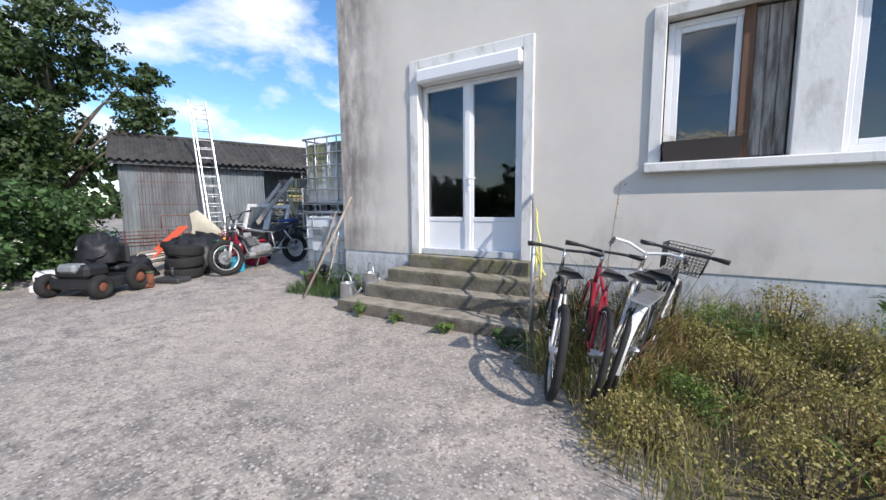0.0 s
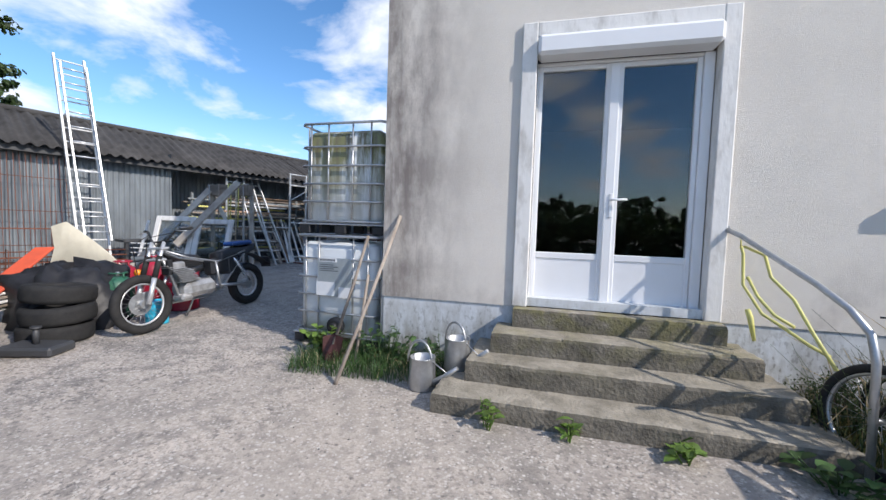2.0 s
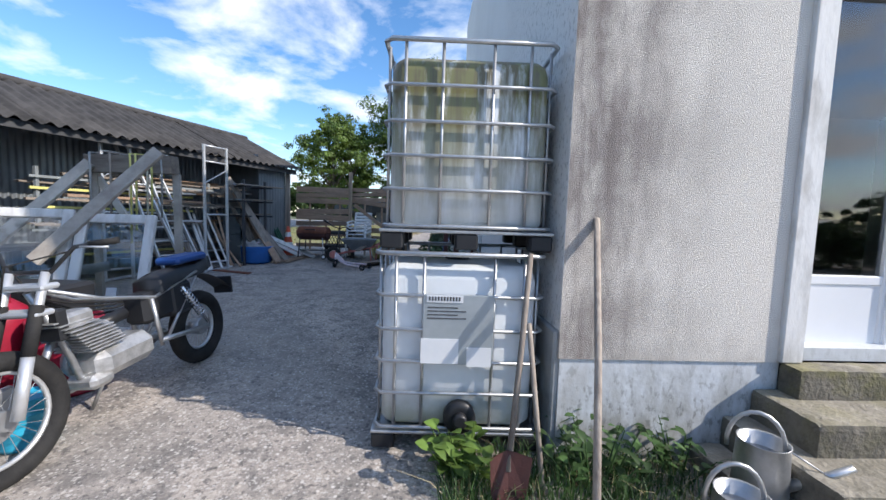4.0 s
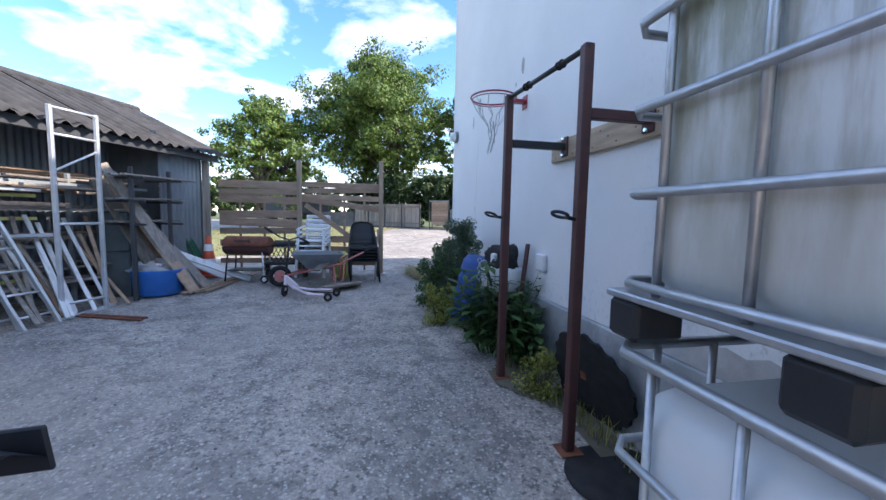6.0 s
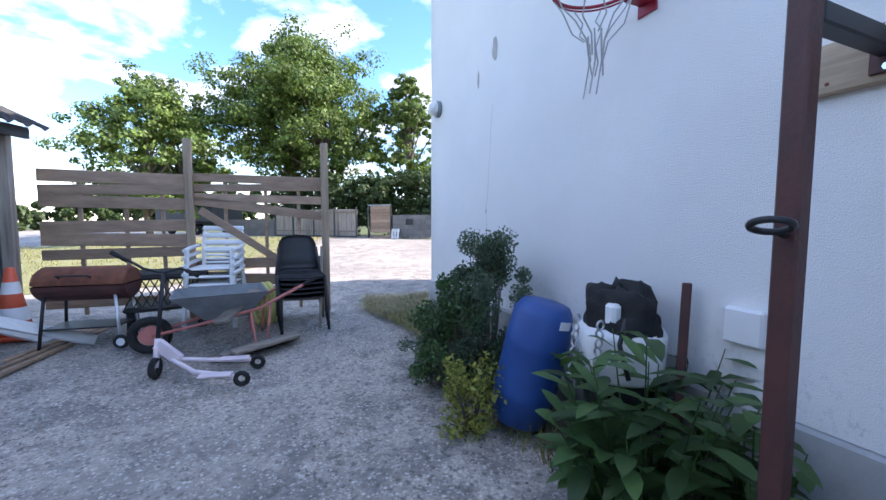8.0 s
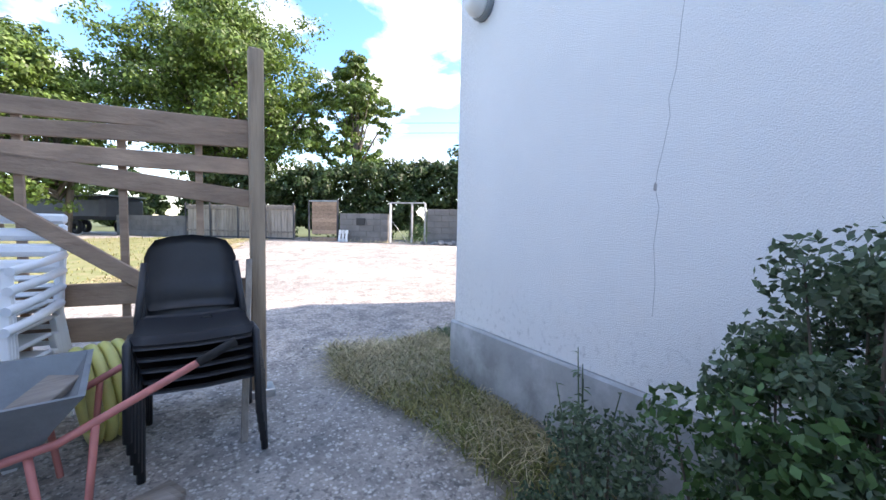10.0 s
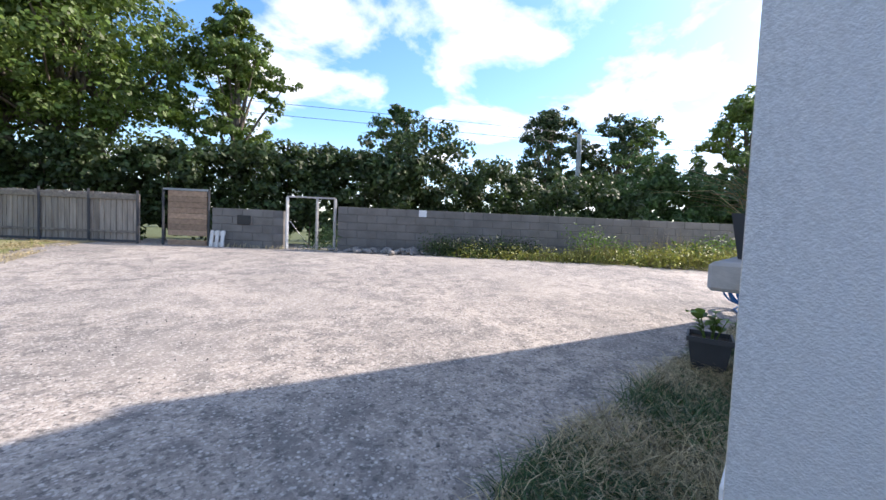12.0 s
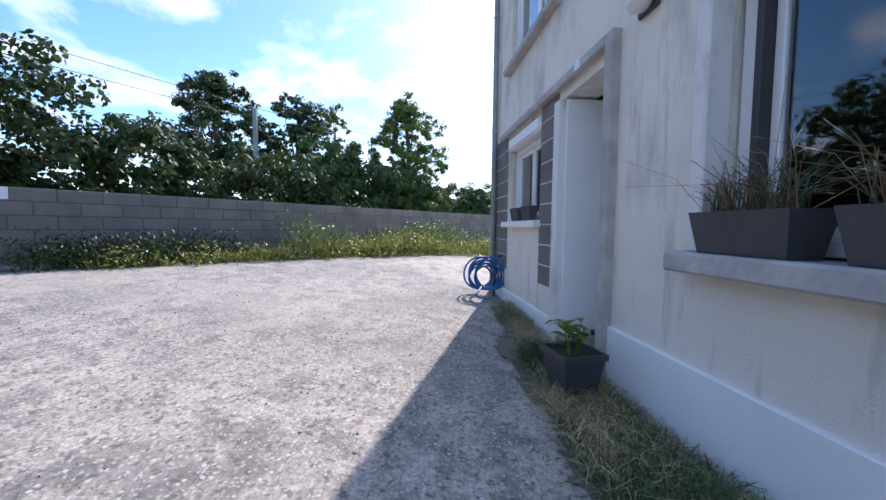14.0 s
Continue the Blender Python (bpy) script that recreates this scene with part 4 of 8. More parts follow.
def bicycle(label, x, y, rz, lean, frame_mat, bar_mat, rim_mat, fender=None, basket=False, drop=False, tyre_mat=M_BLACK, thick=0.02, stay_mat=None):
    """A bicycle along y, front wheel towards +y, leaning over."""
    b = thing("bicycle", label, "bicycle", group="bicycles in the weeds")
    b.matrix_world = pose(x, y, gz(x, y), 0, lean, rz)
    R = 0.34
    f, r = (0, 0.53, R), (0, -0.53, R)
    wheel(b, f, R, thick, rim_mat, 20, 0.02, tyre_mat)
    wheel(b, r, R, thick, rim_mat, 20, 0.028, tyre_mat)
    bb, seat, head, headb = Vector((0, -0.08, 0.29)), Vector((0, -0.24, 0.74)), Vector((0, 0.33, 0.83)), Vector((0, 0.37, 0.68))
    m = Mesh()
    m.tube([bb, headb], 0.019, 8).tube([bb, seat], 0.016, 8).tube([seat + Vector((0, 0.02, -0.04)), head], 0.016, 8).tube([headb, head], 0.02, 8)
    part("frame", m, frame_mat, b)
    for s in (-0.045, 0.045):
        m = Mesh().tube([bb + Vector((s * 0.5, 0, 0)), (s, -0.53, R)], 0.010, 6).tube([seat + Vector((s * 0.3, 0, -0.05)), (s, -0.53, R)], 0.010, 6)
        part("stay", m, stay_mat or frame_mat, b)
    m = Mesh()
    for s in (-0.045, 0.045):
        m.tube([headb + Vector((s, 0, 0)), headb + Vector((s, 0.05, -0.15)), (s, 0.53, R)], 0.011, 6)
    part("fork", m, frame_mat, b)
    m = Mesh().tube([seat, seat + Vector((0, -0.035, 0.12))], 0.012, 8)
    part("seat_post", m, M_CHROME, b)
    m = Mesh()
    k = 9
    vs = []
    for i in range(k):
        t = i / (k - 1)
        w = 0.085 * (1 - t) ** 0.8 + 0.018
        yy = -0.40 + 0.27 * t
        vs += [(-w, yy, 0.865), (-w * 0.6, yy, 0.90 - 0.01 * t), (w * 0.6, yy, 0.90 - 0.01 * t), (w, yy, 0.865), (0, yy, 0.84)]
    m.add(vs, [(5 * i + a, 5 * i + (a + 1) % 5, 5 * i + 5 + (a + 1) % 5, 5 * i + 5 + a) for i in range(k - 1) for a in range(5)] + [(0, 1, 2, 3, 4), tuple(5 * (k - 1) + a for a in range(5))[::-1]], True)
    part("saddle", m, M_BLACKP, b)
    st_ = head + Vector((0, -0.01, 0.12))
    part("stem", Mesh().tube([head, st_, st_ + Vector((0, 0.06, 0.02))], 0.014, 8), M_CHROME, b)
    c = st_ + Vector((0, 0.06, 0.02))
    if drop:
        pts = [c + Vector((s, dy, dz)) for s, dy, dz in ((-0.29, -0.20, 0.02), (-0.28, -0.08, 0.06), (-0.16, 0.01, 0.05), (0, 0, 0), (0.16, 0.01, 0.05), (0.28, -0.08, 0.06), (0.29, -0.20, 0.02))]
    else:
        pts = [c + Vector((s, dy, dz)) for s, dy, dz in ((-0.33, -0.06, 0.02), (-0.15, 0, 0.01), (0, 0, 0), (0.15, 0, 0.01), (0.33, -0.06, 0.02))]
    h = part("handlebar", Mesh().tube(pts, 0.0125, 8), bar_mat, b)
    for e, i in ((pts[0], pts[1]), (pts[-1], pts[-2])):
        part("grip", Mesh().tube([e, e + (i - e).normalized() * 0.12], 0.017, 8), M_BLACKP, h)
        part("brake_lever", Mesh().tube([e + (i - e) * 0.7 + Vector((0, 0.02, -0.01)), e + Vector((0, 0.06, -0.03))], 0.006, 6), M_BLACKP, h)
    m = Mesh().ring(bb + Vector((0.05, 0, 0)), (1, 0, 0), 0.08, 0.006, 24, 6).tube([bb + Vector((0.06, 0, 0)), bb + Vector((0.07, 0.12, -0.1))], 0.009, 6).tube([bb + Vector((-0.06, 0, 0)), bb + Vector((-0.07, -0.12, 0.1))], 0.009, 6)
    m.box(0.06, 0.15, 0.02, 0.12, 0.17, 0.19, 0.004, None)
    part("crankset", m, M_STEEL, b)
    part("chain", Mesh().tube([bb + Vector((0.05, 0, 0.08)), (0.05, -0.53, R + 0.03), (0.05, -0.57, R), (0.05, -0.53, R - 0.03), bb + Vector((0.05, 0, -0.08))], 0.005, 5), M_RUST, b)
    if fender:
        for cy, a0, a1 in ((-0.53, 0.2, 3.3), (0.53, 0.5, 2.9)):
            m = Mesh()
            vs = []
            k = 16
            for i in range(k + 1):
                a = a0 + (a1 - a0) * i / k
                for s, rr in ((-0.028, 0.0), (0, 0.012), (0.028, 0.0)):
                    vs.append((s, cy + (R + 0.02 + rr) * math.cos(a), R + (R + 0.02 + rr) * math.sin(a)))
            m.add(vs, [(3 * i + j, 3 * i + 3 + j, 3 * i + 4 + j, 3 * i + 1 + j) for i in range(k) for j in range(2)], True)
            part("mudguard", m, fender, b, "white mudguard with a red reflector")
        m = Mesh().box(-0.06, 0.06, -0.78, -0.30, 0.74, 0.755, 0.004).tube([(0.05, -0.7, 0.74), (0.05, -0.53, R)], 0.005, 5).tube([(-0.05, -0.7, 0.74), (-0.05, -0.53, R)], 0.005, 5)
        part("rack", m, M_STEEL, b)
    if basket:
        m = Mesh()
        for i in range(9):
            z = 0.78 + i * 0.028
            w = 0.15 + 0.03 * i / 8
            m.tube([(-w, 0.48, z), (w, 0.48, z), (w, 0.48 + 2 * w * 0.8, z), (-w, 0.48 + 2 * w * 0.8, z)], 0.003, 4, True)
        for i in range(12):
            s = -0.15 + 0.3 * i / 11
            m.tube([(s, 0.48, 0.78), (s * 1.2, 0.48, 1.005)], 0.0025, 4).tube([(s, 0.72, 0.78), (s * 1.2, 0.77, 1.005)], 0.0025, 4).tube([(s, 0.48, 0.78), (s, 0.72, 0.78)], 0.0025, 4)
            m.tube([(-0.15, 0.6 + s * 0.8, 0.78), (-0.18, 0.625 + s * 0.95, 1.005)], 0.0025, 4).tube([(0.15, 0.6 + s * 0.8, 0.78), (0.18, 0.625 + s * 0.95, 1.005)], 0.0025, 4)
        part("basket", m, M_BLACKP, b, "black wire basket")
    return b


bicycle("black-tyred mountain bicycle with white stays in the weeds", 3.73, -1.44, 17, 9, M_BLACKP, M_BLACKP, M_STEEL, thick=0.03, stay_mat=M_WHITE)
bicycle("red bicycle with bright rims leaning among weeds", 3.98, -1.35, 15, 12, M_RED, M_BLACKP, M_CHROME)
bicycle("white and red touring bicycle with white drop handlebar", 4.17, -1.22, 4, 16, M_WHITE, M_WHITE, M_CHROME, drop=True)
bicycle("black city bicycle with white mudguards and wire basket", 4.42, -1.12, -10, 12, M_BLACKP, M_BLACKP, M_CHROME, M_WHITE, True)

hr = thing("handrail", "grey steel handrail bent down beside the steps", "handrail", kind="structure")
part("rail", Mesh().tube([(3.12, -0.005, 1.50), (3.18, -0.12, 1.45), (3.38, -0.72, 1.14), (3.44, -0.92, 1.02), (3.475, -1.04, 0.90), (3.485, -1.08, 0.74), (3.49, -1.10, 0.0)], 0.021, 10), M_STEEL, hr)
part("bracket", Mesh().tube([(3.12, 0.012, 1.50), (3.12, -0.012, 1.50)], 0.035, 12), M_STEEL, hr)
hz_ = thing("garden_hose", "yellow garden hose hung in loops on the handrail", "hose")
part("hose", Mesh().tube([(3.19, -0.13, 1.36), (3.20, -0.15, 1.30), (3.21, -0.16, 1.05), (3.28, -0.32, 0.85), (3.36, -0.45, 0.78), (3.44, -0.60, 0.70), (3.50, -0.70, 0.66)], 0.012, 8), M_YELLOW, hz_)
part("hose", Mesh().tube([(3.20, -0.16, 1.36), (3.28, -0.30, 1.30), (3.30, -0.36, 1.14), (3.38, -0.50, 1.00), (3.44, -0.64, 0.78), (3.48, -0.80, 0.60)], 0.012, 8), M_YELLOW, hz_)
part("hose", Mesh().tube([(3.22, -0.2, 1.12), (3.26, -0.28, 0.98), (3.32, -0.40, 0.86), (3.40, -0.5, 0.80)], 0.012, 8), M_YELLOW, hz_)
part("nozzle", Mesh().tube([(3.235, -0.2, 0.86), (3.25, -0.22, 0.80), (3.27, -0.26, 0.62)], [0.02, 0.024, 0.014], 8), M_YELLOW, hz_)
part("tie", Mesh().tube([(3.185, -0.13, 1.45), (3.19, -0.13, 1.34)], 0.006, 6), M_YELLOW, hz_)


def planter(label, x0, x1, y0, y1, z0, h, material, taper=0.03):
    """A trough planter with sloping sides, rim and soil."""
    p = thing("flower_box", label, "planter", (x0 + x1) / 2, (y0 + y1) / 2, z0)
    a, b = (x1 - x0) / 2, (y1 - y0) / 2
    m = Mesh()
    vs = []
    for ins, z in ((taper, 0), (0.0, h), (0.012, h), (0.012 + taper * 0.2, h - 0.03)):
        vs += [(-a + ins, -b + ins, z), (a - ins, -b + ins, z), (a - ins, b - ins, z), (-a + ins, b - ins, z)]
    m.add(vs, [(4 * i + j, 4 * i + (j + 1) % 4, 4 * i + 4 + (j + 1) % 4, 4 * i + 4 + j) for i in range(3) for j in range(4)] + [(3, 2, 1, 0)])
    part("trough", m, material, p)
    part("soil", Mesh().box(-a + 0.02, a - 0.02, -b + 0.02, b - 0.02, h - 0.06, h - 0.032), M_SOIL, p)
    return p


def spray(name, parent, material, n, a, b, h, z0, seed, leaf=0.0, lean=0.5, r=0.0018):
    """A tuft of thin dry stems rising from a patch a by b."""
    rr = random.Random(seed)
    m = Mesh()
    for i in range(n):
        x, y = rr.uniform(-a, a), rr.uniform(-b, b)
        dx, dy, hh = rr.gauss(0, lean) * h, rr.gauss(0, lean) * h, h * rr.uniform(0.5, 1.15)
        m.tube([(x, y, z0), (x + dx * 0.35, y + dy * 0.35, z0 + hh * 0.6), (x + dx, y + dy, z0 + hh * (0.9 if rr.random() < 0.7 else 0.6))], [r * 1.4, r, r * 0.6], 4, caps=False)
        if leaf:
            for k in range(5):
                t = rr.uniform(0.4, 1)
                px, py, pz = x + dx * t * t, y + dy * t * t, z0 + hh * t * 0.9
                ux, uy, uz = rr.uniform(-1, 1) * leaf, rr.uniform(-1, 1) * leaf, rr.uniform(-0.3, 0.7) * leaf
                m.add([(px, py, pz), (px + ux - uy * 0.3, py + uy + ux * 0.3, pz + uz), (px + 1.7 * ux, py + 1.7 * uy, pz + 1.4 * uz), (px + ux + uy * 0.3, py + uy - ux * 0.3, pz + uz)], [(0, 1, 2, 3)])
    return part(name, m, material, parent)


fb = planter("dark brown window box with dry plants", 4.47, 5.12, -0.08, 0.10, 1.80, 0.20, M_BROWNP, 0.02)
spray("dry_tuft", fb, M_STRAW, 60, 0.28, 0.05, 0.16, 0.16, 2, 0.012, 0.8)


def ibc(label, x, y, z, rz, plate):
    """An intermediate bulk tank: pallet, bottle, cage, plates and valve."""
    t = thing("water_tank", label, "tank", x, y, z, rz, group="stacked water tanks")
    W, D, H = 1.06, 0.98, 1.245
    p = part("pallet_deck", Mesh().box(0.0, W, 0.0, D, 0.10, 0.118, 0.004), M_STEEL, t)
    for px in (0.075, W / 2, W - 0.075):
        for py in (0.06, D / 2, D - 0.06):
            part("pallet_foot", Mesh().box(px - 0.07, px + 0.07, py - 0.055, py + 0.055, 0.0, 0.10, 0.012), M_BLACKP, p, "black plastic foot")
    bot = Mesh()
    k, rad = 6, 0.09
    ring_ = []
    for cx, cy, a0 in ((W - 0.05 - rad, D - 0.05 - rad, 0), (0.05 + rad, D - 0.05 - rad, 90), (0.05 + rad, 0.05 + rad, 180), (W - 0.05 - rad, 0.05 + rad, 270)):
        for i in range(k):
            a = radians(a0 + 90 * i / (k - 1))
            ring_.append((cx, cy, math.cos(a), math.sin(a)))
    n = len(ring_)
    vs = []
    for off, zz in ((-0.05, 0.125), (0.0, 0.17), (0.0, 0.62), (0.0, 1.06), (-0.02, 1.12), (-0.07, 1.155)):
        for cx, cy, dx, dy in ring_:
            vs.append((cx + dx * (rad + off * 0.9), cy + dy * (rad + off * 0.9), zz))
    bot.add(vs, [(n * j + i, n * j + (i + 1) % n, n * j + n + (i + 1) % n, n * j + n + i) for j in range(5) for i in range(n)], True)
    bot.f += [tuple(n * 5 + i for i in range(n))]
    bot.s += [False]
    bb = part("bottle", bot, M_IBC, t, "white translucent plastic bottle with green algae")
    part("lid", Mesh().lathe([(0.09, 1.15), (0.09, 1.185), (0.07, 1.19)], 20, Matrix.Translation((W / 2, D / 2, 0))), M_BLACKP, bb)
    for zz in (0.14, 0.36, 0.56, 0.76, 0.97, H - 0.02):
        hoop = [(0.02, 0.06, zz), (0.06, 0.015, zz), (W - 0.06, 0.015, zz), (W - 0.02, 0.06, zz), (W - 0.02, D - 0.06, zz), (W - 0.06, D - 0.015, zz), (0.06, D - 0.015, zz), (0.02, D - 0.06, zz)]
        part("cage_hoop", Mesh().tube(hoop, 0.0115 if zz < 1.1 else 0.015, 8, True), M_STEEL, t)
    xs_ = (0.14, 0.36, 0.66, 0.88) if not plate else (0.14, 0.31, 0.74, 0.92)
    for xx in xs_:
        for yy in (0.028, D - 0.028):
            part("cage_bar", Mesh().tube([(xx, yy, 0.12), (xx, yy, H - 0.02)], 0.010, 8), M_STEEL, t)
    for yy in (0.14, 0.36, 0.62, 0.84):
        for xx in (0.033, W - 0.033):
            part("cage_bar", Mesh().tube([(xx, yy, 0.12), (xx, yy, H - 0.02)], 0.010, 8), M_STEEL, t)
    if plate:
        g = part("plate", Mesh().box(0.31, 0.74, 0.002, 0.008, 0.55, 0.98, 0.002), M_PLATE, t, "grey steel data plate")
        part("label", Mesh().box(0.30, 0.53, -0.003, 0.001, 0.555, 0.71), M_LABEL, g, "blank white paper label")
        part("label", Mesh().box(0.58, 0.73, -0.003, 0.001, 0.54, 0.66), M_LABEL, g, "blank white paper label")
        part("label", Mesh().box(0.33, 0.55, -0.003, 0.001, 0.935, 0.98), M_LABEL, g)
        w = Mesh()
        for i in range(11):
            w.box(0.342 + i * 0.018, 0.352 + i * 0.018, -0.005, -0.0035, 0.945, 0.97)
        for i in range(4):
            w.box(0.335, 0.52 + 0.05 * (i % 2), -0.001, 0.0015, 0.90 - i * 0.022, 0.906 - i * 0.022)
        part("print", w, M_SPECK, g, "unreadable dark print")
        v = Mesh().lathe([(0.10, 0.0), (0.10, 0.05), (0.06, 0.055)], 18, pose(0.55, 0.03, 0.22, 90, 0, 0))
        b_ = part("valve", v, M_BLACKP, t)
        part("valve_cap", Mesh().lathe([(0.045, 0), (0.045, 0.06), (0.03, 0.065)], 14, pose(0.55, -0.01, 0.22, 90, 0, 0)), M_BLACKP, b_, "dull black cap")
    return t


ibc("lower caged white water tank with data plate", -1.13, 0.07, 0.075, -1.5, True)
ibc("upper caged white water tank streaked with algae", -1.10, 0.10, 1.325, -1.0, False)

sv = thing("shovel", "long-handled shovel leaning on the water tank", "shovel", -0.36, -0.36, 0.05)
part("handle", Mesh().tube([(0, 0, 0.18), (0.09, 0.2, 0.72), (0.17, 0.39, 1.27)], 0.017, 8), M_WOODV, sv)
m = Mesh()
vs = [(-0.10, -0.03, 0.26), (-0.09, -0.05, 0.08), (0.0, -0.07, -0.03), (0.09, -0.05, 0.08), (0.12, -0.02, 0.26), (0.0, 0.02, 0.28)]
m.add(vs + [(x, y + 0.006, z) for x, y, z in vs], [(0, 1, 5), (1, 2, 5), (2, 3, 5), (3, 4, 5), (6, 11, 7), (7, 11, 8), (8, 11, 9), (9, 11, 10)])
part("blade", m, M_OXIDE, sv)
pk = thing("wooden_pole", "pale wooden pole leaning against the wall", "pole", -0.08, -0.80, gz(0, -0.8))
part("pole", Mesh().tube([(0, 0, 0.0), (0.14, 0.4, 0.75), (0.26, 0.80, 1.51)], 0.019, 8), M_WOODV, pk)
pk = thing("wooden_pole", "short grey pole leaning on the tank", "pole", -0.15, -0.3, 0.05)
part("pole", Mesh().tube([(0, 0, 0.0), (-0.03, 0.33, 0.85)], 0.016, 8), M_WOODV, pk)


def can(label, x, y, rz, z=None):
    c = thing("watering_can", label, "watering can", x, y, gz(x, y) if z is None else z, rz, group="watering cans")
    part("body", Mesh().lathe([(0.115, 0.0), (0.12, 0.01), (0.115, 0.16), (0.11, 0.27), (0.113, 0.275), (0.105, 0.27), (0.10, 0.2)], 22, None), M_STEEL, c)
    part("spout", Mesh().tube([(0, -0.10, 0.06), (0, -0.22, 0.14), (0, -0.34, 0.24)], [0.028, 0.022, 0.016], 10), M_STEEL, c)
    a = [(0, 0.12 * math.cos(t) + 0.03, 0.24 + 0.17 * math.sin(t)) for t in np.linspace(-0.2, math.pi, 12)]
    part("carrying_handle", Mesh().tube(a, 0.011, 8), M_STEEL, c)
    part("brace", Mesh().tube([(0, -0.25, 0.17), (0, -0.1, 0.25)], 0.005, 6), M_STEEL, c)
    return c


can("galvanised watering can standing beside the steps", 0.66, -0.62, 75)
can("galvanised watering can on the ledge of the lowest step", 0.925, -0.42, 60, 0.172)


# ---- motorcycle ----
def motorcycle():
    b = thing("motorcycle", "old stripped trail motorcycle with black tyres, on its stand", "motorcycle")
    b.matrix_world = pose(-2.96, -0.22, gz(-2.9, -0.22), 3.4, -5, -4) @ Matrix.Scale(1.06, 4)
    f = wheel(b, (0, 0, 0.335), 0.335, 0.05, M_ALU, 24, 0.05, M_BLACK, 0.125)
    r = wheel(b, (0, 1.47, 0.31), 0.31, 0.06, M_ALU, 24, 0.07, M_BLACK)
    m = Mesh()
    for s in (-0.10, 0.10):
        m.tube([(s, 0, 0.335), (s, 0.10, 0.62)], 0.027, 10)
        m.tube([(s, 0.10, 0.62), (s, 0.26, 1.02)], 0.02, 10)
    part("fork", m, M_ALU, b)
    part("fork_gaiter", Mesh().tube([(0.10, 0.10, 0.62), (0.10, 0.19, 0.86)], 0.03, 10).tube([(-0.10, 0.10, 0.62), (-0.10, 0.19, 0.86)], 0.03, 10), M_BLACK, b)
    part("fork_clamp", Mesh().box(-0.13, 0.13, 0.20, 0.30, 0.93, 0.96, 0.01).box(-0.13, 0.13, 0.15, 0.25, 0.80, 0.83, 0.01), M_ALU, b)
    h = part("handlebar", Mesh().tube([(-0.40, 0.40, 1.16), (-0.22, 0.32, 1.14), (-0.12, 0.27, 1.02), (0.12, 0.27, 1.02), (0.22, 0.32, 1.14), (0.40, 0.40, 1.16)], 0.012, 8), M_BLACKP, b)
    for s in (-1, 1):
        part("grip", Mesh().tube([(s * 0.40, 0.40, 1.16), (s * 0.28, 0.345, 1.147)], 0.018, 8), M_BLACK, h)
        part("lever", Mesh().tube([(s * 0.26, 0.31, 1.14), (s * 0.40, 0.33, 1.13)], 0.006, 6), M_ALU, h)
    part("front_cables", Mesh().tube([(0.2, 0.32, 1.12), (0.1, 0.08, 1.08), (0.0, 0.10, 0.86)], 0.005, 5).tube([(-0.2, 0.32, 1.12), (-0.12, 0.05, 1.0), (-0.09, 0.05, 0.55)], 0.005, 5), M_BLACK, b)
    part("indicator", Mesh().lathe([(0.01, -0.035), (0.042, -0.02), (0.042, 0.02), (0.02, 0.035)], 14, pose(-0.16, 0.10, 0.68, 90, 0, 0)), M_AMBER, b, "orange turn signal")
    m = Mesh()
    m.tube([(0, 0.24, 0.92), (0, 0.36, 0.62), (0, 0.42, 0.36), (0, 0.62, 0.30), (0, 0.95, 0.32)], 0.02, 8)
    for s in (-0.09, 0.09):
        m.tube([(0, 0.25, 0.94), (s, 0.55, 0.80), (s, 0.95, 0.70), (s, 1.42, 0.80)], 0.0125, 8)
        m.tube([(s, 0.92, 0.70), (s, 0.96, 0.34)], 0.016, 8)
        m.tube([(s, 1.0, 0.36), (s, 1.40, 0.76)], 0.012, 8)
        m.tube([(s, 0.95, 0.38), (s, 1.47, 0.31)], 0.02, 8)
    part("frame", m, M_STEEL, b)
    e = Mesh().box(-0.12, 0.12, 0.46, 0.90, 0.30, 0.50, 0.06).box(-0.10, 0.10, 0.40, 0.56, 0.27, 0.36, 0.03)
    e.lathe([(0.125, 0), (0.13, 0.02), (0.11, 0.06), (0.05, 0.07)], 22, pose(-0.13, 0.60, 0.40, 0, -90, 0)).lathe([(0.095, 0), (0.10, 0.02), (0.08, 0.05)], 20, pose(-0.13, 0.82, 0.41, 0, -90, 0))
    eng = part("engine", e, M_CAST, b, "cast aluminium engine casing")
    c = Mesh()
    for i in range(11):
        z = 0.51 + i * 0.021
        g = 0.0 if i < 7 else 0.015 * (i - 6)
        part("fin", Mesh().box(-0.125 + g, 0.125 - g, 0.41 - 0.013 * i, 0.65 - 0.013 * i - g, z, z + 0.009, 0.003), M_CAST, eng)
    c.box(-0.085, 0.085, 0.42, 0.60, 0.50, 0.66, 0.02).box(-0.07, 0.07, 0.34, 0.52, 0.66, 0.76, 0.02)
    part("cylinder", c, M_CAST, eng)
    for y0, z0 in ((0.60, 0.40), (0.82, 0.41)):
        for k in range(6):
            a = 2 * math.pi * k / 6
            rr = 0.115 if y0 < 0.7 else 0.085
            part("case_bolt", Mesh().lathe([(0.009, 0), (0.009, 0.014), (0.006, 0.016)], 8, pose(-0.15, y0 + rr * math.cos(a), z0 + rr * math.sin(a), 0, -90, 0)), M_CHROME, eng)
    part("clutch_cable", Mesh().tube([(-0.14, 0.72, 0.52), (-0.16, 0.56, 0.72), (-0.12, 0.34, 0.92), (-0.22, 0.31, 1.12)], 0.006, 5), M_BLACK, b)
    part("brake_caliper", Mesh().box(-0.085, -0.045, 0.05, 0.14, 0.34, 0.46, 0.012), M_CAST, b)
    d = Mesh()
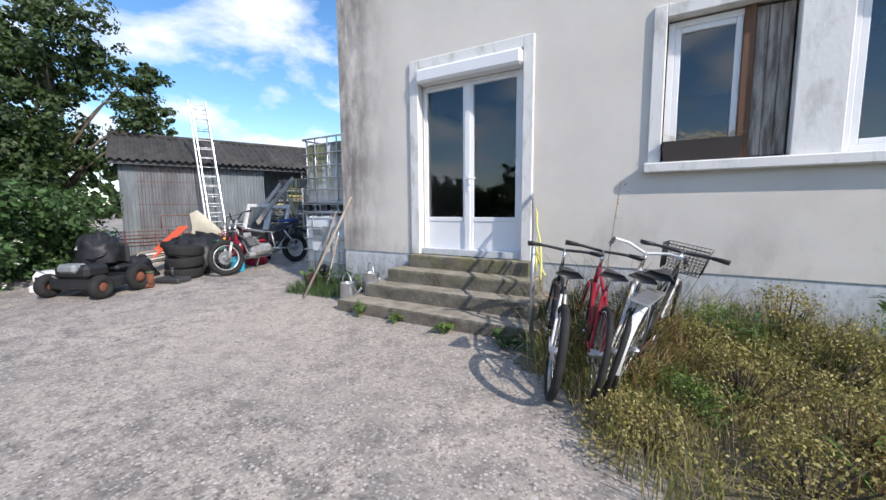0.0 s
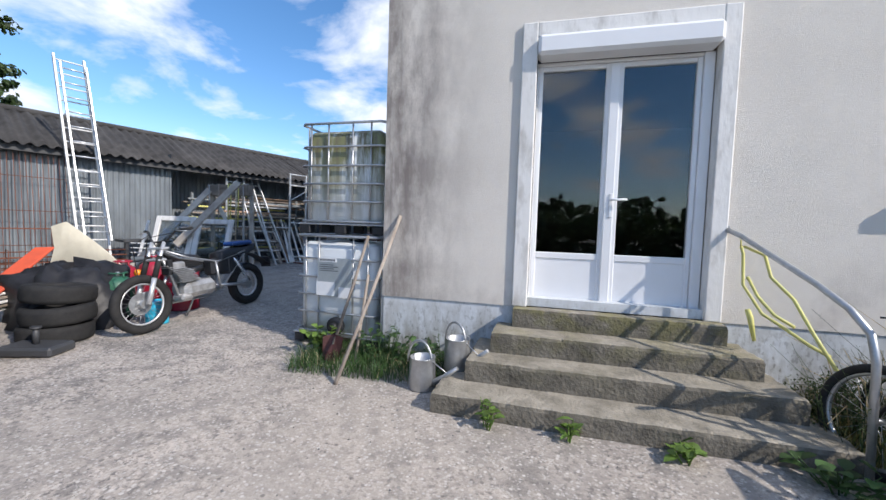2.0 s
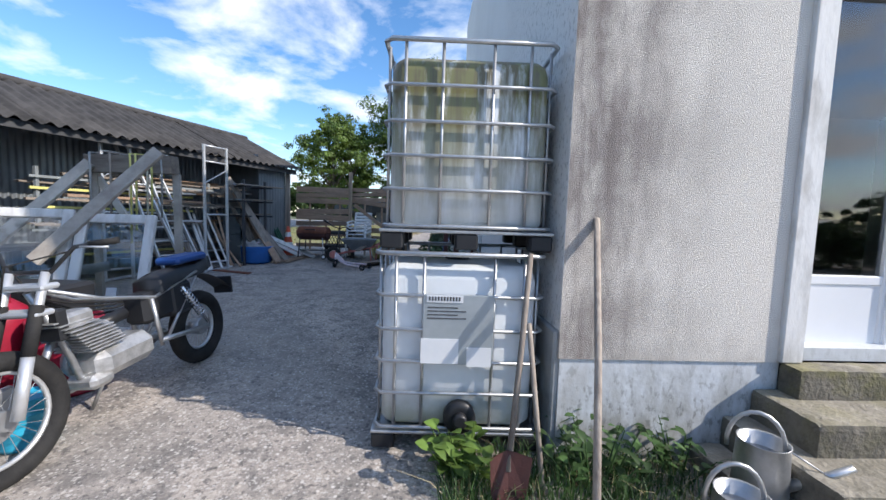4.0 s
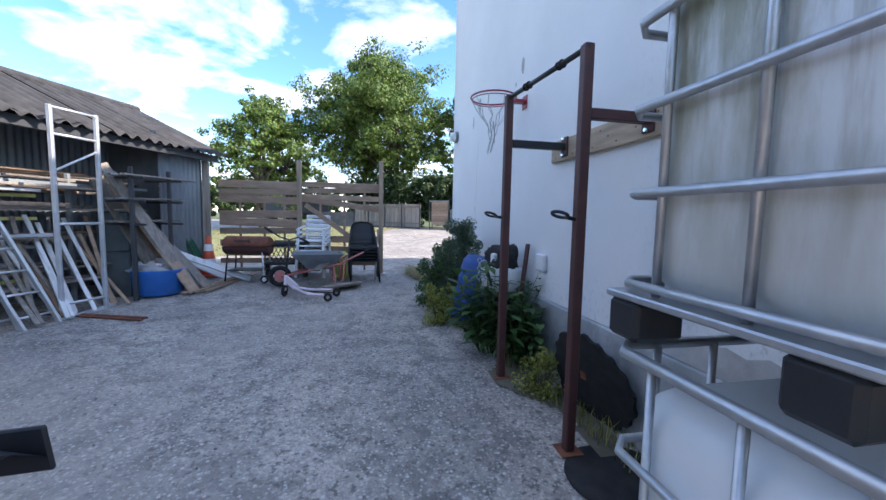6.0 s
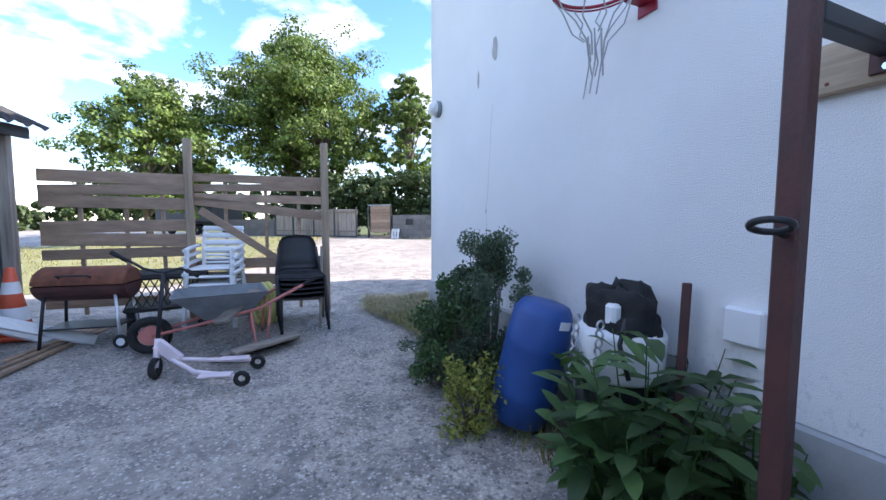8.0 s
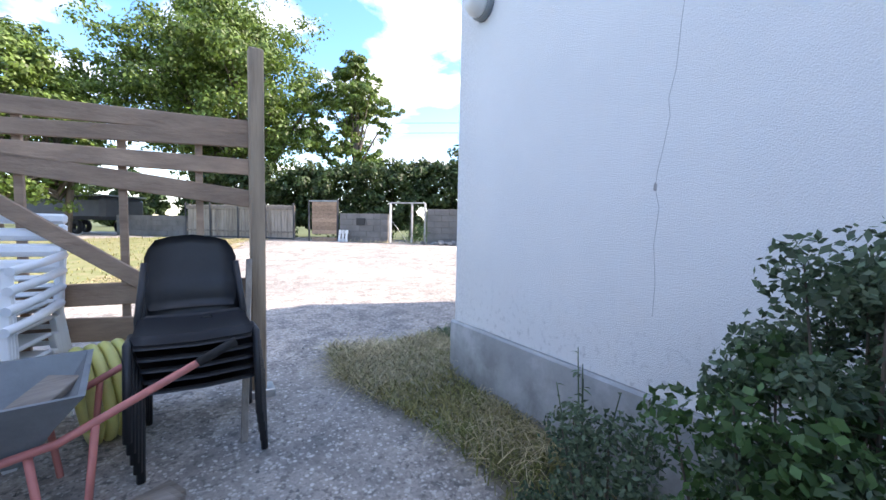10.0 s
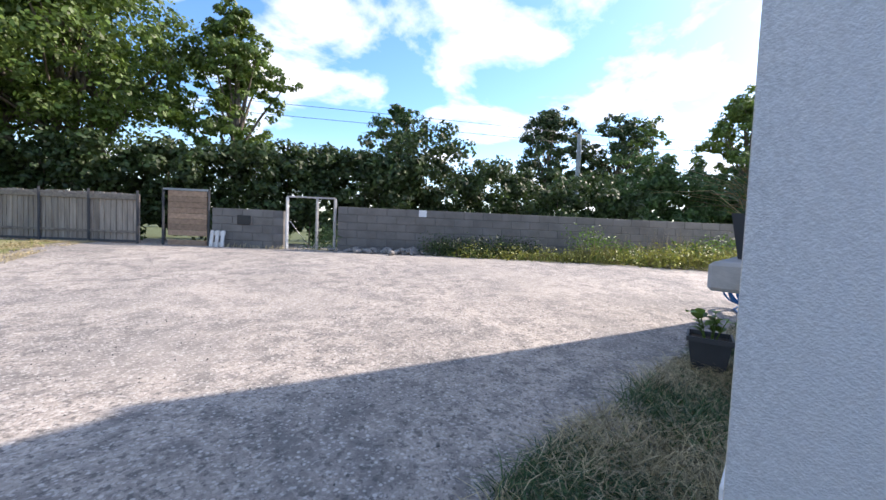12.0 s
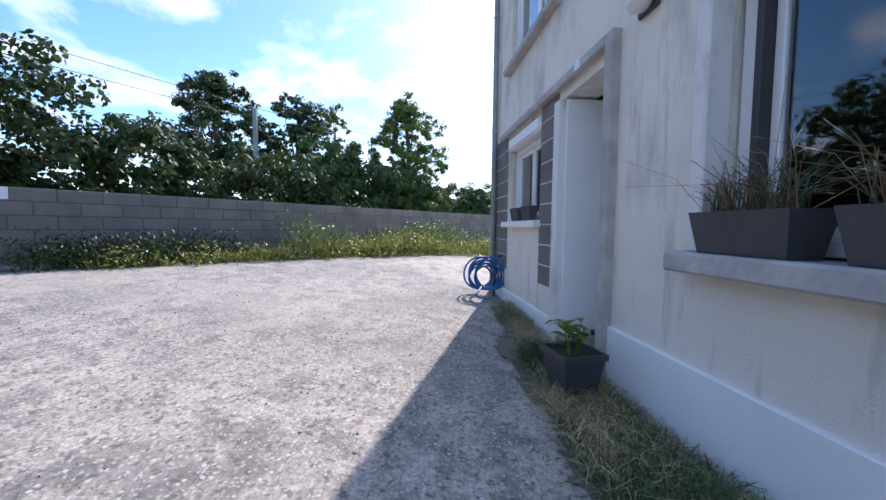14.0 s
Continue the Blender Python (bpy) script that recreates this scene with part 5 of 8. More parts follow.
    for k in range(12):
        a = 2 * math.pi * k / 12
        d.tube([(-0.0365, 0.098 * math.cos(a), 0.335 + 0.098 * math.sin(a)), (-0.0345, 0.098 * math.cos(a), 0.335 + 0.098 * math.sin(a))], 0.010, 8)
    part("disc_holes", d, M_BLACK, b, "dark drilled holes in the brake disc")
    part("carburettor", Mesh().tube([(0, 0.58, 0.62), (0, 0.78, 0.64)], 0.04, 10), M_BLACKP, eng)
    part("exhaust", Mesh().tube([(-0.05, 0.36, 0.62), (-0.09, 0.30, 0.46), (-0.12, 0.42, 0.26), (-0.14, 0.9, 0.24), (-0.14, 1.25, 0.36)], [0.02, 0.02, 0.02, 0.025, 0.035], 10), M_STEEL, b)
    s = Mesh()
    vs = []
    k = 10
    for i in range(k + 1):
        t = i / k
        y = 1.0 + 0.62 * t
        z = 0.80 + 0.10 * t + 0.02 * math.sin(6 * t)
        w = 0.11 - 0.02 * t
        vs += [(-w, y, z - 0.09), (-w * 0.9, y, z), (0, y, z + 0.015), (w * 0.9, y, z), (w, y, z - 0.09)]
    s.add(vs, [(5 * i + j, 5 * i + 5 + j, 5 * i + 6 + j, 5 * i + 1 + j) for i in range(k) for j in range(4)] + [(0, 1, 2, 3, 4), tuple(5 * k + j for j in range(5))[::-1]], True)
    part("saddle", s, M_BLACKP, b, "black worn saddle")
    part("seat_cover", Mesh().box(-0.10, 0.10, 1.22, 1.58, 0.885, 0.945, 0.02), M_NAVY, b, "dark blue rear seat cover")
    m = Mesh().box(-0.09, 0.09, 0.86, 1.14, 0.52, 0.74, 0.03)
    part("side_cover", m, M_BLACKP, b)
    part("airbox", Mesh().box(-0.10, 0.10, 1.10, 1.34, 0.50, 0.76, 0.03), M_BLACKP, b)
    for i in range(5):
        w0 = 0.06 + 0.012 * i
        part("wiring", Mesh().tube([(-0.06, 0.26, 0.90), (-w0, 0.48 + 0.03 * i, 0.80 - 0.04 * i), (-0.05, 0.70 + 0.05 * i, 0.74 - 0.03 * i), (-0.08, 0.96, 0.68)], 0.006, 5), M_BLACK, b)
    part("radiator_shroud", Mesh().box(-0.07, 0.07, 0.30, 0.36, 0.62, 0.80, 0.01), M_BLACKP, b)
    m = Mesh()
    vs = []
    k = 12
    for i in range(k + 1):
        t = i / k
        y, z = 1.18 + 0.72 * t, 0.78 + 0.08 * math.sin(2.2 * t) - 0.28 * t * t
        vs += [(-0.085, y, z - 0.03), (0, y, z), (0.085, y, z - 0.03)]
    m.add(vs, [(3 * i + j, 3 * i + 3 + j, 3 * i + 4 + j, 3 * i + 1 + j) for i in range(k) for j in range(2)], True)
    part("rear_mudguard", m, M_BLACKP, b)
    part("tail_plate", Mesh().box(-0.09, 0.09, 1.88, 1.90, 0.50, 0.66, 0.006), M_BLACKP, b)
    for sx in (-0.13, 0.13):
        m = Mesh().tube([(sx, 1.18, 0.72), (sx, 1.42, 0.36)], 0.012, 8)
        for i in range(9):
            t = 0.1 + i * 0.075
            m.ring((sx, 1.18 + 0.24 * t, 0.72 - 0.36 * t), (0, 0.55, -0.83), 0.028, 0.005, 14, 6)
        part("shock_absorber", m, M_CHROME, b)
    part("side_stand", Mesh().tube([(-0.10, 0.72, 0.30), (-0.22, 0.66, 0.02)], 0.012, 8), M_STEEL, b)
    part("footpeg", Mesh().tube([(-0.13, 0.85, 0.30), (-0.26, 0.85, 0.30)], 0.012, 8), M_BLACK, b)


motorcycle()


# ---- the heap beside it ----
def bottle_gas(label, x, y, r, h, material):
    g = thing("gas_bottle", label, "gas bottle", x, y, gz(x, y), group="gas bottles")
    part("body", Mesh().lathe([(r * 0.85, 0), (r, 0.03), (r, h * 0.72), (r * 0.9, h * 0.86), (r * 0.5, h * 0.95), (r * 0.2, h * 0.97)], 24), material, g)
    part("collar", Mesh().ring((0, 0, h * 1.04), (0, 0, 1), r * 0.55, 0.012, 20, 6).tube([(r * 0.55, 0, h * 0.9), (r * 0.55, 0, h * 1.04)], 0.012, 6).tube([(-r * 0.55, 0, h * 0.9), (-r * 0.55, 0, h * 1.04)], 0.012, 6), material, g)
    part("valve", Mesh().tube([(0, 0, h * 0.95), (0, 0, h * 1.06)], 0.022, 8), M_STEEL, g)


bottle_gas("dark green painted gas bottle beside the motorcycle", -3.92, 0.14, 0.19, 0.60, M_GREEN)
bottle_gas("red gas bottle among the heap", -4.32, 0.50, 0.19, 0.68, M_RED)
bottle_gas("tall red gas bottle behind the others", -4.02, 0.72, 0.19, 0.74, M_RED)


def drum(label, x, y, r, h, material, cat="drum", nm="drum"):
    d = thing(nm, label, cat, x, y, gz(x, y))
    part("body", Mesh().lathe([(r, 0), (r, 0.02), (r * 0.985, 0.03), (r * 0.985, h * 0.33), (r * 1.02, h * 0.35), (r * 0.985, h * 0.37), (r * 0.985, h * 0.66), (r * 1.02, h * 0.68), (r * 0.985, h * 0.7), (r * 0.985, h - 0.02), (r, h), (r * 0.93, h), (r * 0.93, h - 0.02)], 26), material, d)
    return d


drum("dark red steel drum behind the motorcycle", -3.58, 0.80, 0.23, 0.56, M_RED)
drum("turquoise plastic can behind the front wheel", -3.24, 0.14, 0.13, 0.30, M_CYAN, "canister", "canister")
d = drum("white paint bucket with red bands", -4.12, -0.16, 0.13, 0.40, M_WHITE, "bucket", "paint_bucket")
for z in (0.05, 0.30):
    part("band", Mesh().lathe([(0.1335, z - 0.05), (0.1335, z + 0.03)], 26, caps=False), M_ORANGE, d, "orange red band")
part("lid", Mesh().lathe([(0.138, 0.33), (0.138, 0.36), (0.12, 0.365)], 26), M_ORANGE, d)
bx = thing("storage_box", "black plastic box on the heap", "box", -4.12, 1.12, gz(-4.1, 1.1))
part("body", Mesh().box(-0.35, 0.35, -0.2, 0.2, 0.0, 0.74, 0.03), M_BLACKP, bx)
for i, (x, y, z, tz) in enumerate(((-3.62, -0.72, 0.0, 0), (-3.60, -0.70, 0.21, 6), (-3.64, -0.68, 0.42, -8))):
    t = thing("car_tyre", "worn black car tyre in a stack", "tyre", x, y, gz(x, y) + z, group="stack of tyres")
    m = Mesh()
    prof = [(0.20, 0.03), (0.26, 0.0), (0.31, 0.012), (0.325, 0.05), (0.325, 0.15), (0.31, 0.19), (0.26, 0.205), (0.20, 0.175), (0.215, 0.15), (0.215, 0.05), (0.20, 0.03)]
    m.lathe(prof, 30, pose(0, 0, 0, tz * 0.6, 0, 0), caps=False)
    part("rubber", m, M_BLACK, t)
p = thing("parasol_base", "dark grey plastic parasol base with tube", "parasol base", -3.30, -1.08, gz(-3.3, -1.1), 20)
part("foot", Mesh().box(-0.26, 0.26, -0.16, 0.16, 0, 0.10, 0.025), M_ANTH, p)
part("socket", Mesh().tube([(0, 0, 0.10), (0, 0, 0.27)], 0.028, 14).tube([(0, 0, 0.255), (0, 0, 0.275)], 0.045, 14), M_ANTH, p)
for i, (x, y, a) in enumerate(((-3.28, -1.56, 10), (-3.14, -1.50, -15))):
    s = thing("boot", "muddy brown rubber boot", "boot", x, y, gz(x, y), a, group="pair of boots")
    part("shaft", Mesh().lathe([(0.05, 0.05), (0.052, 0.12), (0.058, 0.26), (0.05, 0.26)], 14), M_RUST, s)
    part("foot", Mesh().box(-0.045, 0.045, -0.18, 0.05, 0.0, 0.09, 0.03), M_RUST, s)
    part("lining", Mesh().lathe([(0.06, 0.255), (0.062, 0.29), (0.05, 0.29)], 14), M_LEAFG, s)


def mower():
    g = thing("ride_on_mower", "black ride-on mower with rusty hubs under bags", "mower", -3.42, -2.22, 0.0, 24)
    part("chassis", Mesh().box(-0.42, 0.42, -0.28, 0.50, 0.13, 0.30, 0.03), M_BLACKP, g)
    part("bonnet", Mesh().box(-0.30, 0.30, -0.30, 0.10, 0.30, 0.52, 0.06), M_BLACKP, g)
    part("engine_block", Mesh().box(-0.16, 0.16, -0.36, -0.12, 0.40, 0.54, 0.04), M_GREYCAB, g, "grey engine cover")
    for sx in (-1, 1):
        for yy, R in ((-0.24, 0.19), (0.42, 0.23)):
            w = part("wheel", Mesh().ring((sx * 0.46, yy, R), (1, 0, 0), R - 0.07, 0.07, 26, 10, 1.1), M_BLACK, g)
            part("hub", Mesh().lathe([(0.085, -0.04), (0.09, 0.0), (0.06, 0.035), (0.02, 0.04)], 18, pose(sx * 0.48, yy, R, 0, 90 * sx, 0)), M_RUST, w, "rusty hub")
    part("steering_wheel", Mesh().ring((0, 0.16, 0.66), (0, -0.5, 0.86), 0.16, 0.014, 24, 6).tube([(0, 0.16, 0.66), (0, 0.08, 0.5)], 0.015, 8), M_BLACKP, g)
    part("seat", Mesh().box(-0.2, 0.2, 0.28, 0.55, 0.34, 0.44, 0.04).box(-0.2, 0.2, 0.50, 0.58, 0.44, 0.78, 0.04), M_BLACKP, g)
    part("lever", Mesh().tube([(-0.34, -0.2, 0.30), (-0.62, -0.30, 0.46)], 0.012, 8), M_STEEL, g)


mower()


def blob(name, x, y, z, a, b, h, material, label, cat, seed, rough=0.18, parent=None):
    """A slumped soft heap: a lumpy dome with folds."""
    m = Mesh()
    vs = []
    n1, n2 = 14, 30
    for i in range(n1 + 1):
        t = i / n1
        for j in range(n2):
            p = 2 * math.pi * j / n2
            r = math.cos(t * math.pi / 2) ** 0.55
            d = 1 + rough * noise.noise(Vector((2.2 * math.cos(p) + seed, 2.2 * math.sin(p), 2.5 * t))) + rough * 0.4 * noise.noise(Vector((6 * math.cos(p), 6 * math.sin(p) + seed, 7 * t)))
            vs.append((a * r * d * math.cos(p), b * r * d * math.sin(p), max(0, h * math.sin(t * math.pi / 2) * d)))
    m.add(vs, [(n2 * i + j, n2 * i + (j + 1) % n2, n2 * i + n2 + (j + 1) % n2, n2 * i + n2 + j) for i in range(n1) for j in range(n2)], True)
    th = thing(name, label, cat, x, y, z)
    part("cover", m, material, th)
    return th


bg = blob("holdall", -3.72, -1.98, 0.50, 0.36, 0.30, 0.44, M_TARP, "bulging black holdall on the mower", "bag", 3, 0.25)
part("badge", Mesh().add([(-0.05, -0.295, 0.22), (0.12, -0.30, 0.22), (0.05, -0.285, 0.28), (0.0, -0.285, 0.26)], [(0, 1, 2, 3)]), M_WHITE, bg, "small white triangular badge")
blob("tarpaulin_heap", -4.35, -0.10, 0.03, 0.75, 0.6, 0.74, M_TARP, "heap under crumpled black tarpaulin", "tarpaulin", 8, 0.25)
blob("tarpaulin_heap", -4.55, -1.35, 0.0, 0.5, 0.45, 0.45, M_TARP, "low heap of black bags", "tarpaulin", 12, 0.35)
blob("tarpaulin_heap", -5.3, 0.9, 0.05, 0.9, 0.7, 0.5, M_TARP, "dark heap of scrap under sheeting", "tarpaulin", 15, 0.35)
lb = thing("litter_box", "white plastic litter box with dark opening", "pet box", -4.25, -2.42, 0.0, 30)
part("tray", Mesh().box(-0.27, 0.27, -0.2, 0.2, 0.0, 0.14, 0.03), M_WHITE, lb)
part("hood", Mesh().box(-0.25, 0.25, -0.18, 0.18, 0.141, 0.36, 0.07), M_WHITE, lb)
part("opening", Mesh().box(-0.14, 0.14, -0.19, -0.178, 0.10, 0.28, 0.02), M_BLACKP, lb, "dark entrance flap")

rp = thing("red_board", "long red painted board leaning on the heap", "board", -4.75, -0.85, 0.35)
part("board", Mesh().beam((0.0, 0, 0), (-0.42, 0.92, 0.62), 0.24, 0.03, 0.006, (0.3, -0.9, 1)), M_ORANGE, rp)
cv = thing("cream_panel", "curved cream plastic panel standing in the heap", "panel", -5.0, 0.55, 0.35)
m = Mesh()
vs = []
for i in range(17):
    t = i / 16
    x, y = -1.05 + 1.55 * t, 0.25 * math.sin(2.6 * t)
    top_ = 1.02 * (1 - t) ** 1.25 + 0.12 - 0.5 * max(0, 0.12 - t) * 4
    vs += [(x, y, 0.0), (x - 0.04, y + 0.16, top_ * 0.6), (x, y + 0.1, top_), (x, y + 0.125, top_), (x - 0.015, y + 0.185, top_ * 0.6), (x, y + 0.03, 0.0)]
m.add(vs, [(6 * i + j, 6 * i + 6 + j, 6 * i + 6 + (j + 1) % 6, 6 * i + (j + 1) % 6) for i in range(16) for j in range(6)], True)
part("sheet", m, M_CREAM, cv)


def loose_plank(nm, label, p0, p1, w, h, material, cat="plank", up=(0, 0, 1), group="loose timber"):
    p0, p1 = Vector(p0), Vector(p1)
    t = thing(nm, label, cat, *p0, group=group)
    part("board", Mesh().beam((0, 0, 0), p1 - p0, w, h, 0.004, up), material, t)


for i in range(6):
    loose_plank("plank", "weathered plank lying in the heap", (-4.3 - 0.1 * i, -1.35 + 0.06 * i, 0.22 + 0.05 * i), (-5.3 + 0.05 * i, 0.05 + 0.15 * i, 0.28 + 0.06 * i), 0.12, 0.03, M_WOOD if i % 2 else M_OLDWHITE)


def old_window(label, p, rz, tilt, w, h):
    o = thing("old_window", label, "window frame", group="old window frames")
    o.matrix_world = pose(*p, tilt, 0, rz)
    f = Mesh().box(0, 0.09, 0, 0.05, 0, h, 0.008).box(w - 0.09, w, 0, 0.05, 0, h, 0.008).box(0.09, w - 0.09, 0.002, 0.048, 0, 0.11, 0.008).box(0.09, w - 0.09, 0.002, 0.048, h - 0.09, h, 0.008)
    part("frame", f, M_OLDWHITE, o)
    part("pane", Mesh().box(0.085, w - 0.085, 0.022, 0.028, 0.105, h - 0.085), M_GLASS, o, "dusty glass pane")
    part("label", Mesh().box(w * 0.5, w * 0.5 + 0.09, 0.012, 0.018, h * 0.3, h * 0.3 + 0.12), M_LABEL, o, "small paper sticker")


old_window("white painted old window frame leaning on timber", (-4.92, 1.22, 0.30), 12, -16, 0.72, 1.24)
old_window("white painted old window frame with a paper sticker", (-4.18, 1.34, 0.30), 4, -15, 0.70, 1.20)
M_PALEW = mat("pale_bleached_wood", (0.60, 0.55, 0.48), (0.36, 0.32, 0.28), 5.0, 0.85, bump=0.4, bscale=22, vary=0.15)
tr = thing("timber_trestle", "rough timber trestle hung with coloured straps", "trestle")
part("beam", Mesh().beam((-4.75, 2.45, 2.02), (-3.72, 2.35, 2.02), 0.14, 0.20), M_WOOD, tr)
for p0, p1, w in (((-5.85, 1.75, 0.5), (-4.66, 2.35, 2.02), 0.17), ((-4.45, 1.45, 1.0), (-3.62, 1.95, 2.12), 0.17), ((-3.72, 2.4, 0.1), (-3.72, 2.38, 1.92), 0.11), ((-4.72, 2.5, 0.1), (-4.72, 2.48, 1.92), 0.11), ((-4.72, 2.5, 1.9), (-4.25, 2.5, 1.2), 0.10)):
    part("post", Mesh().beam(p0, p1, w * 0.75, 0.045, 0.006, (0, -1, 0.1)), M_PALEW, tr)
for i, (x, mt, ln) in enumerate(((-4.62, M_CLOTH, 0.7), (-4.40, M_WOODV, 0.8), (-4.18, M_YELLOW, 0.9), (-4.12, M_YELLOW, 0.75), (-4.0, M_CREAM, 0.95), (-3.95, M_YELLOW, 0.7), (-3.84, M_CLOTH, 0.6))):
    s = thing("strap", "ratchet strap hanging over the trestle beam", "strap", group="hanging straps")
    part("webbing", Mesh().tube([(x, 2.29, 2.02 - ln), (x + 0.02, 2.28, 1.9), (x, 2.30, 2.13), (x, 2.42, 2.14), (x, 2.50, 1.9)], 0.011, 6), mt, s)


# ---- ladders and steel along the shed ----
def ladder(label, p0, p1, w, rungs, material=M_ALU, rail=0.03, side=None, r=0.013):
    l = thing("ladder", label, "ladder", group="ladders by the shed")
    p0, p1 = Vector(p0), Vector(p1)
    s = (side or SD) * (w / 2)
    for q in (s, -s):
        part("rail", Mesh().beam(p0 + q, p1 + q, rail * 1.0, rail * 2.0, 0.004, (SN.x, SN.y, 0.2)), material, l)
    for i in range(rungs):
        c = p0 + (p1 - p0) * ((i + 0.6) / rungs)
        part("rung", Mesh().tube([c - s, c + s], r, 8), material, l)


ladder("tall white aluminium ladder leaning on the shed eave", sp(2.20, 0.75, 0.1), sp(2.02, -0.28, 4.40), 0.42, 17, M_WHITE, 0.035)
ladder("upper section of the tall aluminium ladder", sp(2.20, 0.72, 1.0), sp(2.06, -0.17, 4.25), 0.36, 12, M_ALU, 0.028)
def sq(a, n, z):
    """A point inside the open bay of the shed."""
    return sp(a, n - 0.62, z)


ladder("folded aluminium stepladder leaning on the shed", sq(5.75, 0.75, 0.3), sq(5.35, 0.05, 2.80), 0.36, 10)
ladder("rear section of the aluminium stepladder", sq(6.10, 0.80, 0.3), sq(5.55, 0.02, 2.75), 0.34, 10)


def scaffold(a, n, h, w, label):
    s = thing("scaffold_frame", label, "scaffold frame", group="scaffold frames")
    z0 = 0.3
    for q in (0, w):
        x, y, _ = sq(a + q, n, 0)
        part("upright", Mesh().beam((x, y, gz(x, y)), (x, y, z0 + h), 0.045, 0.045, 0.006), M_ALU, s)
    for z in (z0 + h - 0.02, z0 + h - 0.32, z0 + 0.2, z0 + 1.15):
        part("crossbar", Mesh().tube([sq(a, n, z), sq(a + w, n, z)], 0.016, 8), M_ALU, s)
    part("brace", Mesh().tube([sq(a, n, z0 + h - 0.75), sq(a + w, n, z0 + h - 0.45)], 0.014, 8), M_ALU, s)
    part("foot", Mesh().beam(sq(a - 0.1, n + 0.05, z0 + 0.03), sq(a + w + 0.15, n - 0.05, z0 + 0.06), 0.05, 0.04), M_ALU, s)


scaffold(6.35, 0.72, 2.50, 0.50, "aluminium scaffold frame standing by the shed")
scaffold(4.85, 0.35, 2.45, 0.42, "aluminium scaffold frame behind the ladder")
rk = thing("timber_rack", "steel rack loaded with timber and yellow bars", "rack")
for a in (4.2, 5.6, 7.0, 8.2):
    part("upright", Mesh().beam(sq(a, 0.02, 0.2), sq(a, 0.02, 2.1), 0.05, 0.05), M_GREYCAB, rk)
for z, mt in ((0.75, M_YELLOW), (1.15, M_GREYCAB), (1.5, M_YELLOW), (1.78, M_YELLOW), (1.95, M_GREYCAB)):
    part("shelf_bar", Mesh().beam(sq(4.1, 0.06, z), sq(8.3 if z > 1.9 else 6.6, 0.06, z), 0.04, 0.04), mt, rk)
rnd = random.Random(11)
for i in range(34):
    a0 = rnd.uniform(3.9, 6.2)
    z = rnd.choice((0.62, 0.84, 1.22, 1.60, 1.84, 2.02)) + rnd.uniform(0, 0.09)
    n = rnd.uniform(-0.22, 0.32)
    loose_plank("timber", "grey weathered timber stacked on the rack", sq(a0, n, z), sq(min(8.5, a0 + rnd.uniform(1.6, 3.0)), n + rnd.uniform(-0.05, 0.05), z + rnd.uniform(-0.03, 0.03)), rnd.uniform(0.05, 0.14), rnd.uniform(0.02, 0.05), rnd.choice((M_WOOD, M_WOOD, M_FENCE, M_ALU)), "timber", group="stacked timber")
for i in range(16):
    a = 6.0 + i * 0.075 + rnd.uniform(-0.05, 0.05)
    loose_plank("batten", "thin batten leaning against the rack", sq(a + rnd.uniform(-0.25, 0.2), 0.62 + rnd.uniform(0, 0.25), 0.36), sq(a, 0.10, 1.55 + rnd.uniform(-0.4, 0.3)), 0.045, 0.022, rnd.choice((M_WOODV, M_OLDWHITE, M_FENCE)), "batten", group="leaning battens")
for a0, a1, n0, h, w, mt in ((7.65, 7.25, 0.85, 2.05, 0.16, M_WOODV), (7.75, 7.32, 0.80, 2.10, 0.10, M_WOODV), (7.95, 7.5, 0.85, 1.75, 0.14, M_FENCE), (8.15, 7.85, 0.80, 1.35, 0.18, M_WOODV), (8.0, 7.8, 0.95, 1.30, 0.12, M_WOODV), (8.85, 8.05, 1.0, 1.05, 0.10, M_OLDWHITE)):
    loose_plank("plank", "long weathered plank leaning on the timber rack", sq(a0, n0, 0.40), sq(a1, 0.15, h), w, 0.035, mt, up=(SN.x, SN.y, 0.3))
for i in range(3):
    loose_plank("batten", "pale batten on the ground by the shed", sq(7.6 + 0.1 * i, 1.15 + 0.1 * i, 0.42), sq(9.2, 1.02 + 0.09 * i, 0.47), 0.05, 0.03, M_FENCE)
for a0, a1, n0, h, w, mt in ((7.85, 7.15, 0.50, 2.25, 0.15, M_WOODV), (7.92, 7.28, 0.48, 2.15, 0.10, M_WOODV), (7.80, 7.34, 0.55, 1.95, 0.17, M_FENCE), (8.02, 7.52, 0.48, 1.80, 0.12, M_WOODV), (8.05, 7.78, 0.58, 1.42, 0.16, M_WOODV), (8.12, 7.88, 0.52, 1.36, 0.12, M_WOOD), (8.75, 7.85, 0.80, 1.10, 0.11, M_OLDWHITE)):
    x_, y_, _ = sp(a0, n0, 0)
    loose_plank("plank", "long weathered plank leaning against the shed end", (x_, y_, gz(x_, y_) + 0.02), sp(a1, -0.22, h), w, 0.035, mt, up=(SN.x, SN.y, 0.3))
br_ = thing("bar_rack", "dark steel rack piled with long grey bars", "rack")
for a in (7.25, 7.85):
    x_, y_, _ = sp(a, 0.12, 0)
    part("post", Mesh().beam((x_, y_, gz(x_, y_)), (x_, y_, 2.22), 0.05, 0.05), M_ANTH, br_)
    for z in (2.07, 1.75, 1.43):
        part("arm", Mesh().beam(sp(a, -0.3, z), sp(a, 0.34, z), 0.03, 0.03), M_ANTH, br_)
rnd = random.Random(31)
